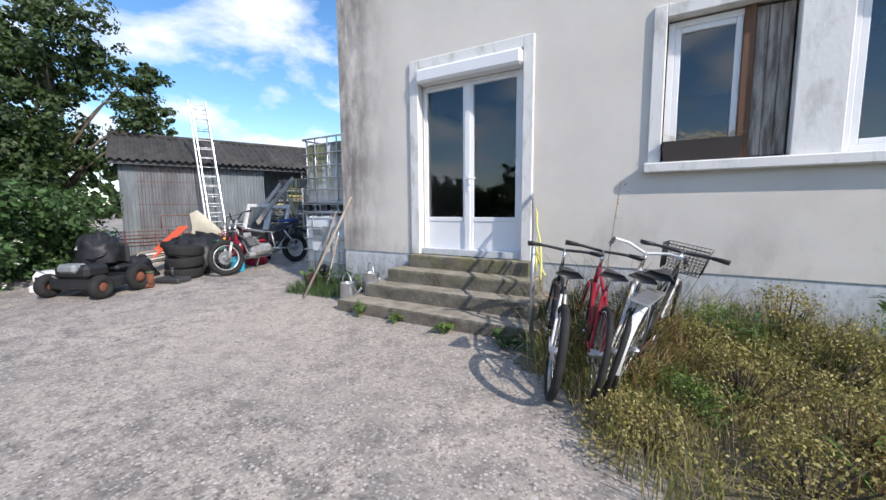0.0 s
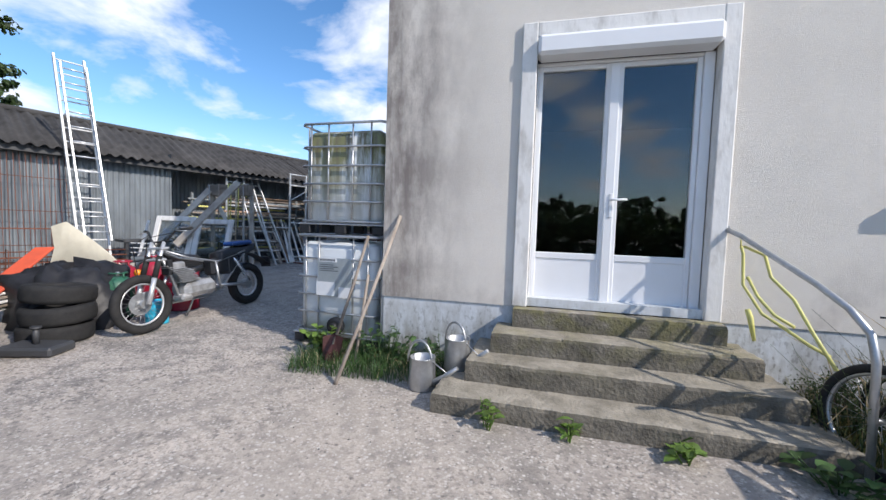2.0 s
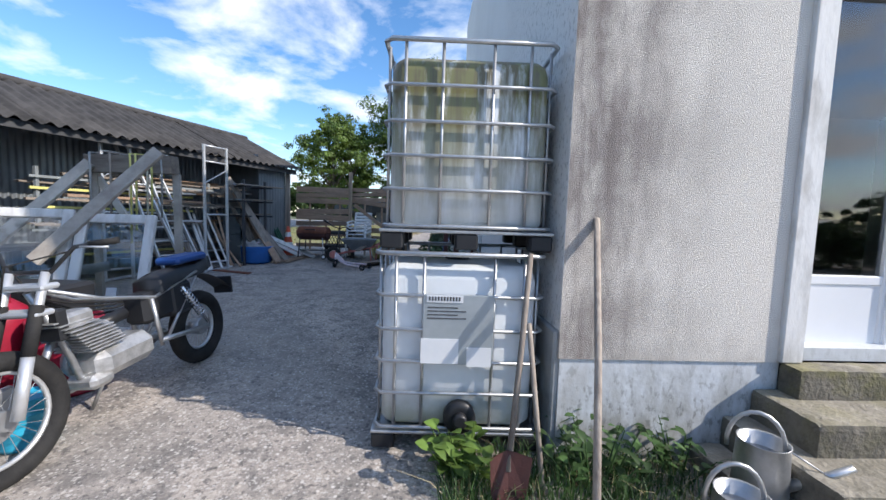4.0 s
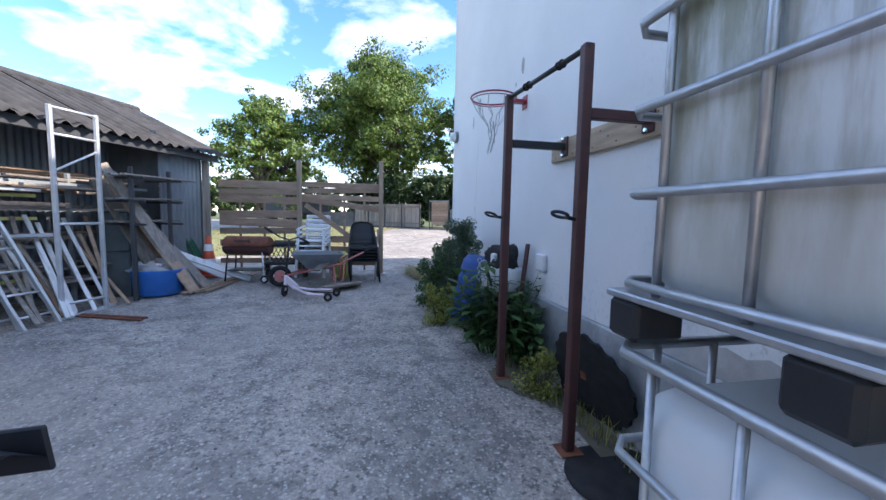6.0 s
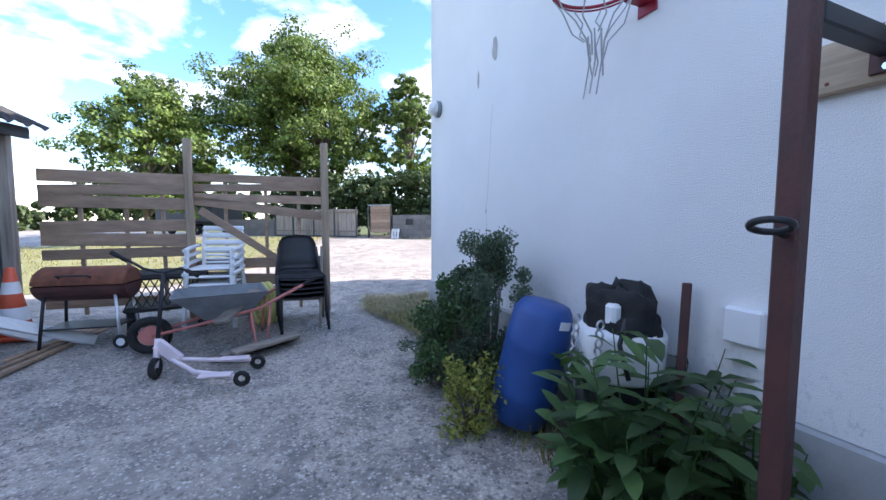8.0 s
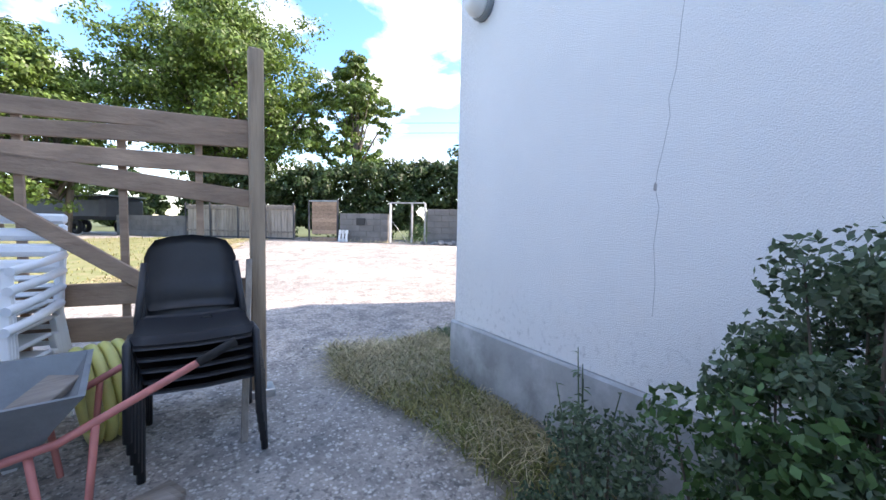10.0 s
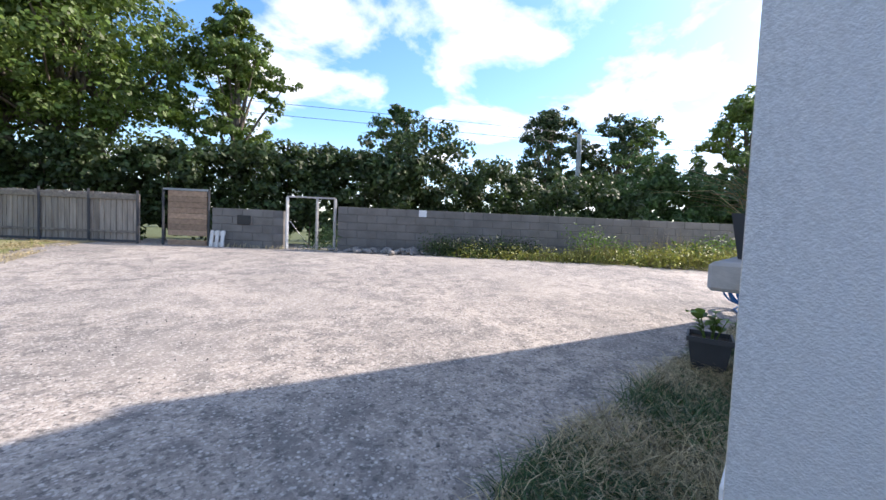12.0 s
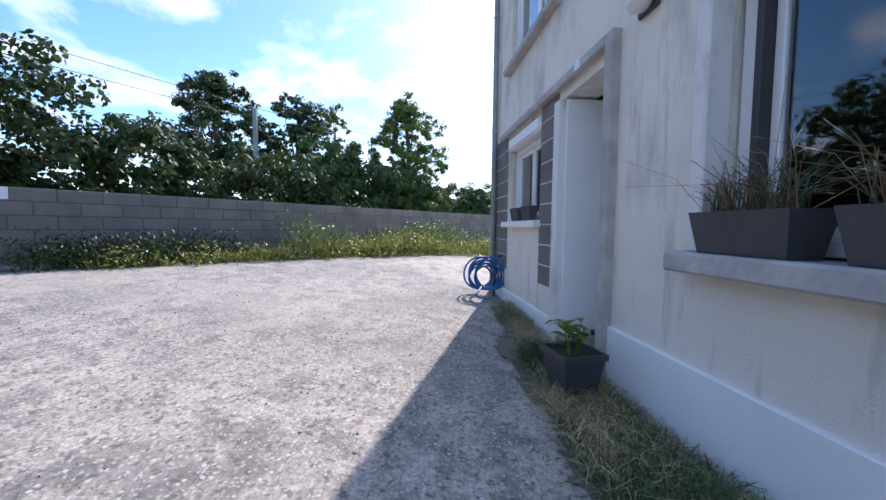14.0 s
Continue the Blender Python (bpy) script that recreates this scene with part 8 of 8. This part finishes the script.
def grass(label, poly, n, h, w, material, seed, lean=0.5, flat=0.0, lift=0.0, name="grass", spread=None):
    """Blades over a polygon: each one two tapering quads; flat lays them down."""
    rng = np.random.default_rng(seed)
    xs_, ys_ = [p[0] for p in poly], [p[1] for p in poly]
    px, py = rng.uniform(min(xs_), max(xs_), n * 3), rng.uniform(min(ys_), max(ys_), n * 3)
    k = inside(px, py, poly)
    px, py = px[k][:n], py[k][:n]
    # patchy growth
    keep = np.array([noise.noise(Vector((a * 1.3, b * 1.3, seed * 3.1))) + 0.45 > r_ for a, b, r_ in zip(px, py, rng.uniform(0, 0.75, len(px)))])
    px, py = px[keep], py[keep]
    n = len(px)
    z = np.array([gz(a, b) for a, b in zip(px, py)])
    clump = np.array([0.65 + 0.6 * max(0, noise.noise(Vector((a * 0.9, b * 0.9, seed)))) for a, b in zip(px, py)])
    hh = h * rng.uniform(0.45, 1.15, n) * clump
    a = rng.uniform(0, 6.283, n)
    ln = hh * np.abs(rng.normal(0, lean, n)) + flat * h * rng.uniform(0.5, 1.5, n)
    up = hh * (1 - flat * 0.93)
    dx, dy = np.cos(a) * ln, np.sin(a) * ln
    b = rng.uniform(0, 6.283, n)
    wx, wy = np.cos(b) * w / 2, np.sin(b) * w / 2
    zl = z + lift * rng.uniform(0, 1, n) * (clump if flat else 1)
    base = np.stack([px, py, zl - 0.01 * (1 - flat)], 1)
    mid = np.stack([px + dx * 0.4, py + dy * 0.4, zl + up * 0.62 + 0.01], 1)
    tip = np.stack([px + dx, py + dy, zl + up * (0.95 if not flat else 0.5)], 1)
    s = np.stack([wx, wy, np.zeros(n)], 1)
    v = np.stack([base - s, base + s, mid + s * 0.8, mid - s * 0.8, tip + s * 0.15, tip - s * 0.15], 1).reshape(-1, 3)
    i = np.arange(n)[:, None] * 6
    q = np.concatenate([i + np.array([[0, 1, 2, 3]]), i + np.array([[3, 2, 4, 5]])])
    ob = new(name, raw_mesh(name, v, q, material))
    return tagged(ob, label, "grass", kind="stuff")


def sheet(name, poly, material, lift, label, step=0.25, wobble=0.3):
    """A thin soil or turf layer with a ragged outline, lying on the ground."""
    xs_, ys_ = [p[0] for p in poly], [p[1] for p in poly]
    gx, gy = np.arange(min(xs_) - step, max(xs_) + step, step), np.arange(min(ys_) - step, max(ys_) + step, step)
    m = Mesh()
    idx = {}
    for i in range(len(gx) - 1):
        for j in range(len(gy) - 1):
            cx, cy = gx[i] + step / 2, gy[j] + step / 2
            o = wobble * noise.noise(Vector((cx * 1.1, cy * 1.1, 4)))
            if inside(np.array([cx + o]), np.array([cy + o]), poly)[0]:
                q = []
                for a, b in ((i, j), (i + 1, j), (i + 1, j + 1), (i, j + 1)):
                    if (a, b) not in idx:
                        idx[a, b] = len(m.v)
                        x, y = gx[a] + 0.4 * step * noise.noise(Vector((gx[a] * 3, gy[b] * 3, 1))), gy[b] + 0.4 * step * noise.noise(Vector((gx[a] * 3, gy[b] * 3, 2)))
                        m.v.append((x, y, gz(x, y) + lift + 0.012))
                    q.append(idx[a, b])
                m.f.append(tuple(q))
                m.s.append(True)
    return tagged(part(name, m, material), label, "ground", kind="structure")


M_TURF = mat("turf", (0.16, 0.18, 0.06), (0.26, 0.23, 0.12), 2.5, 1.0, bump=0.8, bscale=30, world_space=True)
M_OLIVE = leaf_mat("olive_weed_leaves", (0.36, 0.30, 0.10), (0.22, 0.21, 0.07))
M_SOILW = mat("weedy_soil", (0.19, 0.165, 0.12), (0.11, 0.10, 0.06), 3.0, 1.0, bump=0.9, bscale=24, world_space=True)

# trees and hedges by the shed
tree("tall leafy tree rising behind the hedge", -10.7, -0.5, 7.3, 2.5, 2.2, 70, 240, 0.17, M_LEAFD, 3)
tree("slender young tree beside the shed gable", -10.2, 1.75, 5.75, 0.75, 3.4, 16, 150, 0.15, M_LEAFD, 5)
tree("broad leafy tree behind the bramble hedge", -9.0, -3.6, 5.0, 2.4, 0.6, 60, 200, 0.16, M_LEAFD, 7)
hedge("dense bramble hedge with white flower heads", [(-4.9, -5.6), (-5.55, -3.1), (-6.6, -1.9), (-8.0, -0.95)], 1.3, 2.1, 0.30, 105, 0.10, M_LEAFB, 4, flowers=160)
hedge("high dark hedge at the yard edge", [(-6.2, -7.5), (-6.9, -3.6), (-8.6, -1.7), (-11.8, -1.2)], 1.2, 3.5, 0.34, 100, 0.13, M_LEAFD, 9)

# beyond the boundary wall
tree("large spreading oak with several dark trunks", -0.4, 25.6, 9.9, 4.5, 3.6, 120, 380, 0.20, M_LEAF, 21, 4)
tree("round leafy oak beyond the fence", -6.9, 24.0, 6.9, 2.9, 1.8, 70, 320, 0.19, M_LEAF, 22, 2)
tree("young bright green tree beside the gate", 4.5, 22.6, 8.0, 1.9, 2.6, 50, 200, 0.2, M_LEAF, 23)
tree("bushy dark tree beyond the wall", 23.2, 19.5, 8.7, 2.7, 2.0, 60, 230, 0.24, M_LEAFD, 24)
tree("dark round tree beyond the wall", 26.0, 16.0, 8.4, 2.5, 2.2, 50, 220, 0.24, M_LEAFD, 25)
tree("sunlit bright green tree beyond the wall", 22.0, 9.0, 7.3, 2.2, 0.8, 60, 210, 0.2, M_LEAF, 26)
tree("thin young tree in the hedge line", 20.5, 12.6, 6.6, 1.1, 1.5, 22, 120, 0.16, M_LEAF, 27)
tree("pointed shrub tree above the hedge", 10.4, 20.4, 5.9, 1.3, 1.2, 34, 170, 0.17, M_LEAFB, 28)
hedge("thick dark hedge behind the boundary wall", [(-1.5, 24.4), (2.2, 21.6), (5.6, 18.4), (8.4, 16.8)], 1.8, 3.3, 0.36, 110, 0.15, M_LEAFD, 31)
hedge("mixed shrubs behind the boundary wall", [(8.0, 17.6), (11.5, 15.6), (15.5, 12.6)], 2.6, 3.9, 0.34, 110, 0.14, M_LEAFD, 33, ragged=0.4)
hedge("low shrubs behind the boundary wall", [(15.5, 13.6), (20.0, 10.4), (25.0, 6.0), (30, 0)], 2.6, 4.1, 0.36, 110, 0.15, M_LEAFB, 35, ragged=0.5)
hedge("far green treeline", [(-40, 10), (-34, 34), (-14, 48), (10, 46), (34, 36), (46, 14), (48, -14)], 3.5, 4.6, 0.9, 70, 0.42, M_LEAFD, 37, ragged=0.8)
hedge("far green treeline behind the road", [(-40, 10), (-42, -20), (-24, -44), (8, -46), (34, -36), (48, -14)], 3.5, 6.5, 0.9, 70, 0.42, M_LEAFD, 39, ragged=0.8)
hedge("dark hedge across the lane before the house", [(-16, -11.5), (-4, -12.5), (10, -12.5), (22, -11.5)], 1.6, 2.7, 0.4, 80, 0.16, M_LEAFD, 40, ragged=0.5)

# weeds before the house
WEEDS = [(3.45, -0.5), (3.75, -1.45), (4.25, -2.35), (4.75, -2.95), (5.6, -3.5), (7.2, -3.9), (9.0, -4.0), (9.0, -0.06), (3.6, -0.06)]
sheet("weed_soil", WEEDS, M_SOILW, 0.0, "dark soil under the weeds", 0.1, 0.45)
grass("long green grass and weeds against the house wall", WEEDS, 17000, 0.30, 0.006, M_GRASS, 2, 0.45)
grass("dry straw-coloured grass among the weeds", WEEDS, 13000, 0.36, 0.005, M_STRAW, 3, 0.5)
grass("russet seed heads in the dry grass", [(4.2, -1.2), (4.7, -2.7), (6.5, -3.2), (7.5, -1.2)], 5000, 0.34, 0.006, M_RUSSET, 4, 0.35)
grass("tall green weeds close to the house wall", [(4.3, -0.9), (4.6, -0.06), (9, -0.06), (9, -1.0)], 6000, 0.62, 0.009, M_GRASS, 6, 0.35)
grass("coarse grass under the bicycles", [(3.5, -0.3), (3.6, -1.6), (4.7, -2.2), (5.0, -0.2)], 4000, 0.42, 0.008, M_GRASS, 8, 0.5)


def weed(name, label, x, y, stems, h, spread, ln, w, seed, material=M_LEAFF, per=7, z=None, lo=0.25):
    t = thing(name, label, "plant", x, y, gz(x, y) if z is None else z)
    leafy(t, material, stems, h, spread, ln, w, seed, 0.0, per, lo)
    return t


weed("thistle", "tall green thistle by the house wall", 6.05, -0.75, 7, 1.15, 0.2, 0.17, 0.04, 3, M_LEAFF, 16, lo=0.1)
weed("thistle", "tall green thistle by the house wall", 6.5, -1.3, 6, 0.95, 0.2, 0.17, 0.04, 4, M_LEAFF, 14, lo=0.1)
weed("nettle", "leafy nettle clump in the weeds", 5.2, -0.6, 14, 0.6, 0.4, 0.09, 0.04, 5, M_LEAFB, 9)
weed("nettle", "leafy nettle clump in the weeds", 5.6, -2.3, 14, 0.42, 0.4, 0.08, 0.035, 6, M_LEAFF, 9)
weed("weed", "seedling with rounded leaves at the step foot", 1.30, -1.12, 6, 0.24, 0.12, 0.075, 0.06, 7, M_LEAFF, 4)
weed("weed", "small dock plant at the step foot", 1.85, -1.12, 5, 0.16, 0.09, 0.11, 0.045, 8, M_LEAFF, 3)
weed("weed", "broad-leaved weed at the step foot", 2.55, -1.14, 7, 0.14, 0.16, 0.10, 0.075, 9, M_LEAFF, 3)
weed("weed", "broad-leaved weed by the handrail foot", 3.30, -1.20, 10, 0.20, 0.26, 0.12, 0.08, 10, M_LEAFB, 4)
weed("dock", "leafy dock in front of the water tank", -0.55, -0.15, 12, 0.34, 0.26, 0.13, 0.08, 11, M_LEAFF, 5)
weed("dock", "leafy weeds at the house corner", 0.15, -0.25, 16, 0.42, 0.34, 0.10, 0.05, 12, M_LEAFB, 7)
weed("dock", "leafy weeds behind the watering cans", 0.72, -0.12, 10, 0.38, 0.22, 0.09, 0.05, 13, M_LEAFB, 6)
grass("dry grass at the house corner", [(-0.7, -0.6), (0.75, -0.6), (0.75, -0.02), (-0.7, 0.02)], 500, 0.24, 0.005, M_HAY, 14, 1.1)
grass("dark grass at the house corner", [(-0.7, -0.7), (0.8, -0.6), (0.8, -0.02), (-0.7, 0.02)], 2600, 0.24, 0.007, M_LEAFB, 15, 0.7)
wst = thing("seed_stalk", "dry seed stalk standing above the bicycles", "plant", 4.05, -0.5, gz(4, -0.5))
m = Mesh().tube([(0, 0, 0), (0.02, 0, 0.8), (0.10, 0, 1.55)], 0.004, 5)
rnd = random.Random(6)
for i in range(9):
    z = 1.2 + 0.045 * i
    big_leaf(m, (0.06 + 0.01 * i, 0, z), (rnd.uniform(-1, 1), 0.2, rnd.uniform(-0.2, 0.4)), 0.08, 0.015)
part("stalk", m, M_RUSSET, wst)

for x, y, h_, mt, sd in ((3.95, -1.55, 0.55, M_OLIVE, 61), (4.25, -1.5, 0.6, M_LEAFD, 62), (4.55, -1.05, 0.85, M_OLIVE, 63), (4.15, -0.75, 0.95, M_LEAFD, 64), (4.5, -1.6, 0.45, M_OLIVE, 65), (3.75, -0.75, 0.7, M_LEAFD, 66)):
    tw = thing("bramble", "dry twiggy growth tangled through the bicycles", "plant", x, y, gz(x, y), kind="stuff")
    spray("stem_tuft", tw, M_RUSSET if sd % 2 else M_STRAW, 34, 0.22, 0.22, h_, 0.0, sd, 0.0, 0.35, 0.003)
    spray("foliage", tw, mt, 60, 0.26, 0.26, h_ * 0.95, 0.0, sd + 10, 0.018, 0.3, 0.002)

# bed along the side of the house
BED = [(-0.42, 7.1), (-0.68, 5.6), (-0.66, 4.7), (-0.46, 3.5), (-0.30, 2.6), (-0.22, 1.6), (-0.04, 1.4), (-0.04, 7.3)]
sheet("bed_soil", BED, M_SOILW, 0.0, "dark weedy soil along the wall", 0.045, 0.5)


def small_bush(label, x, y, r, h, per, leaf, material, seed, clumps=40):
    rng = np.random.default_rng(seed)
    z0 = gz(x, y)
    t = thing("shrub", label, "shrub", x, y, z0)
    sm, cs = Mesh(), []
    for i in range(clumps):
        a, w = rng.uniform(0, 6.283), rng.uniform(0.05, 1)
        q = rng.uniform(0.2, 1) * r * math.sin(math.pi * (0.2 + 0.75 * w)) ** 0.6
        c = (q * math.cos(a), q * math.sin(a), h * w)
        cs.append(c)
        sm.tube([(c[0] * 0.15, c[1] * 0.15, 0), (c[0] * 0.7, c[1] * 0.7, c[2] * 0.6), (c[0] * 1.05, c[1] * 1.05, c[2] * 1.03)], [0.008, 0.005, 0.002], 5, caps=False)
    part("stem_tuft", sm, M_BARK, t)
    pp = np.concatenate([clump_points(rng, c, rng.uniform(0.07, 0.13), per) for c in cs])
    v, q = leaf_cloud(pp, leaf, rng)
    ob = new("foliage", raw_mesh("foliage", v, q, material))
    ob.parent = t


for i, (x, y, r_, h_, mt) in enumerate(((4.95, -0.62, 0.42, 0.62, M_LEAFF), (5.45, -0.38, 0.45, 0.75, M_OLIVE), (5.65, -0.95, 0.5, 0.55, M_OLIVE), (5.05, -1.45, 0.5, 0.5, M_OLIVE), (4.75, -0.95, 0.34, 0.5, M_OLIVE), (6.3, -0.5, 0.45, 0.7, M_LEAFF), (4.72, -1.75, 0.42, 0.30, M_LEAFF), (5.5, -1.7, 0.5, 0.35, M_OLIVE), (4.5, -2.2, 0.4, 0.26, M_OLIVE), (5.2, -2.3, 0.5, 0.3, M_OLIVE), (6.2, -1.4, 0.5, 0.45, M_OLIVE), (4.25, -1.35, 0.3, 0.3, M_OLIVE), (3.72, -0.42, 0.32, 0.5, M_LEAFD), (3.95, -0.8, 0.34, 0.42, M_LEAFD), (4.3, -0.5, 0.32, 0.6, M_LEAFD))):
    small_bush("feathery olive-brown weed among the bicycles", x, y, r_, h_ * 0.8, 60, 0.022, mt, 70 + i, 60)
small_bush("variegated shrub against the white wall", -0.40, 5.15, 0.40, 1.22, 330, 0.026, M_LEAFG, 41, 60)
small_bush("grey-green shrub spreading over the concrete", -0.50, 5.75, 0.40, 0.55, 160, 0.026, M_LEAFG, 42, 40)
small_bush("tall grey-green shrub beside the barrel", -0.62, 5.25, 0.38, 0.95, 150, 0.035, M_LEAFB, 40, 46)
small_bush("yellowing herb at the bed edge", -0.78, 4.72, 0.26, 0.46, 70, 0.035, M_LEAFY, 43, 26)
small_bush("yellow-green tuft by the steel pole", -0.36, 2.86, 0.18, 0.30, 70, 0.03, M_LEAFY, 44, 18)
weed("bay_shrub", "large-leaved dark green shrub by the pole", -0.42, 3.72, 28, 1.08, 0.44, 0.21, 0.075, 45, M_LEAFB, 12, lo=0.12)
weed("bay_shrub", "large-leaved dark green shrub by the wall", -0.25, 3.40, 14, 0.72, 0.28, 0.20, 0.07, 46, M_LEAFB, 10, lo=0.12)
weed("tall_weed", "upright flowering weed at the bed edge", -0.72, 5.45, 8, 0.6, 0.25, 0.07, 0.02, 47, M_LEAFG, 14, lo=0.15)
weed("tall_weed", "upright twiggy weed against the plinth", -0.16, 6.1, 7, 0.75, 0.22, 0.06, 0.018, 48, M_LEAFG, 10, lo=0.15)
grass("low weeds along the plinth", BED, 2600, 0.16, 0.008, M_GRASS, 16, 0.6)
HAY = [(-0.42, 6.2), (-0.62, 7.0), (-0.85, 7.7), (-0.75, 8.2), (-0.3, 8.0), (0.3, 8.15), (0.3, 7.44), (-0.04, 7.44), (-0.04, 6.3)]
grass("cut grass strewn round the house corner", HAY, 9000, 0.22, 0.006, M_HAY, 17, 0.7, 0.5, 0.10, "cut_grass")
grass("fresh grass at the house corner", HAY, 6000, 0.20, 0.006, M_GRASS, 18, 0.5, 0.45, 0.08)
HAY2 = [(0.3, 7.46), (0.3, 8.2), (1.2, 8.15), (2.6, 8.02), (3.5, 7.92), (4.2, 7.78), (5.6, 7.65), (5.6, 7.46)]
sheet("hay_litter", HAY2, M_SOILW, 0.0, "dark litter under the cut grass", 0.05, 0.45)
grass("cut grass heaped along the house wall", HAY2, 11000, 0.22, 0.005, M_HAY, 19, 0.7, 0.5, 0.15, "cut_grass")
grass("green blades in the cut grass", HAY2, 16000, 0.20, 0.006, M_LEAFB, 20, 0.6, 0.5, 0.12, "cut_grass")


def wpoly(pairs):
    return [wp(s, n)[:2] for s, n in pairs]


FOOT = wpoly(((2.6, -0.02), (3.0, -0.6), (5.2, -0.95), (6.6, -1.0), (9.5, -1.2), (12.5, -1.6), (14.6, -1.5), (14.6, -0.02)))
sheet("verge_soil", FOOT, M_TURF, 0.0, "rough turf along the wall foot", 0.2)
grass("green weeds along the block wall", FOOT, 15000, 0.30, 0.016, M_GRASS, 23, 0.5)
grass("fresh leafy weeds along the block wall", FOOT, 9000, 0.26, 0.022, M_LEAFF, 21, 0.6)
grass("tall grasses before the block wall", wpoly(((6.0, -0.1), (6.2, -1.0), (13.5, -1.5), (14.4, -0.1))), 8000, 0.58, 0.014, M_GRASS, 24, 0.4)
grass("dry cut grass along the concrete edge", wpoly(((3.0, -0.3), (3.2, -0.75), (12.5, -1.75), (13.0, -1.0))), 8000, 0.18, 0.012, M_HAY, 25, 0.4, 0.7, 0.08, "cut_grass")
grass("tall pale grass stems before the wall", wpoly(((6.6, -0.1), (6.6, -0.6), (9.4, -0.8), (9.4, -0.1))), 260, 1.15, 0.008, M_STRAW, 26, 0.2)
grass("pale stems before the wall", wpoly(((2.8, -0.1), (2.8, -0.4), (13.5, -0.6), (13.5, -0.1))), 300, 0.8, 0.008, M_STRAW, 27, 0.25)
hedge("sunlit leafy weed bank before the block wall", [wp(7.2, -0.75)[:2], wp(10.0, -0.9)[:2], wp(14.0, -1.0)[:2]], 0.9, 0.62, 0.16, 46, 0.06, M_LEAFY, 53, "weed_bank", "plant", ragged=0.9)
hedge("green weed bank before the block wall", [wp(6.4, -0.5)[:2], wp(14.2, -0.5)[:2]], 0.7, 0.7, 0.2, 46, 0.06, M_LEAFF, 54, "weed_bank", "plant", ragged=0.9)
hedge("low creeping weeds along the concrete edge", [wp(3.2, -0.5)[:2], wp(7.4, -0.85)[:2]], 0.6, 0.16, 0.14, 40, 0.05, M_LEAFY, 55, "weed_bank", "plant", ragged=0.9)
hedge("dark nettle bank at the wall foot", [wp(2.4, -0.3)[:2], wp(5.0, -0.3)[:2]], 0.35, 0.45, 0.16, 60, 0.05, M_LEAFD, 51, "nettles", "plant")
hedge("weeds growing through the open gate", [wp(-0.5, 0.3)[:2], wp(-0.05, 0.2)[:2]], 0.3, 0.8, 0.14, 60, 0.05, M_LEAFB, 52, "nettles", "plant")
grass("weeds between the gates", wpoly(((-3.0, -0.02), (-3.0, -0.25), (2.4, -0.3), (2.4, -0.02))), 1400, 0.14, 0.010, M_HAY, 28, 0.6)
LAWN = [(-12, 9.2), (-3.6, 10.6), (-2.7, 12.6), (-2.1, 15.0), (-0.8, 18.3), (0.0, 20.2), (-2.2, 21.8), (-12, 24), (-20, 18)]
grass("dry straw along the lawn edge", [(-3.2, 11.6), (-2.2, 13.0), (-1.6, 15.2), (-0.3, 18.4), (0.5, 20.0), (-0.4, 20.4), (-1.4, 18.6), (-2.6, 15.4), (-3.4, 13.0)], 12000, 0.10, 0.012, M_HAY, 30, 0.6, 0.6, 0.02, "cut_grass")
sheet("lawn", LAWN, M_TURF, 0.0, "patchy sunlit lawn", 0.16)
grass("short lawn grass beyond the fence", LAWN, 14000, 0.11, 0.016, M_GRASS, 29, 0.6)
# loose leaf litter and grit on the yard
rnd = random.Random(77)
grit = thing("grit", "loose stones scattered over the concrete", "gravel", kind="stuff")
m = Mesh()
for i in range(1500):
    x, y = rnd.uniform(-3.5, 5.0), rnd.uniform(-4.2, 0.4)
    if rnd.random() < 0.35:
        x, y = rnd.uniform(-4.0, -0.6), rnd.uniform(0.5, 8.0)
    if rnd.random() < 0.3:
        x, y = rnd.uniform(-1.0, 5.5), rnd.uniform(8.0, 12.0)
    if x > 0.7 and -1.2 < y < 0.5:
        continue
    r = rnd.uniform(0.004, 0.013)
    z = gz(x, y)
    vs = [(x + r * rnd.uniform(0.6, 1.2) * math.cos(a), y + r * rnd.uniform(0.6, 1.2) * math.sin(a), z) for a in (0, 1.57, 3.14, 4.71)] + [(x, y, z + r * 1.1)]
    m.add(vs, [(0, 1, 4), (1, 2, 4), (2, 3, 4), (3, 0, 4)])
part("stones", m, M_STONE, grit)
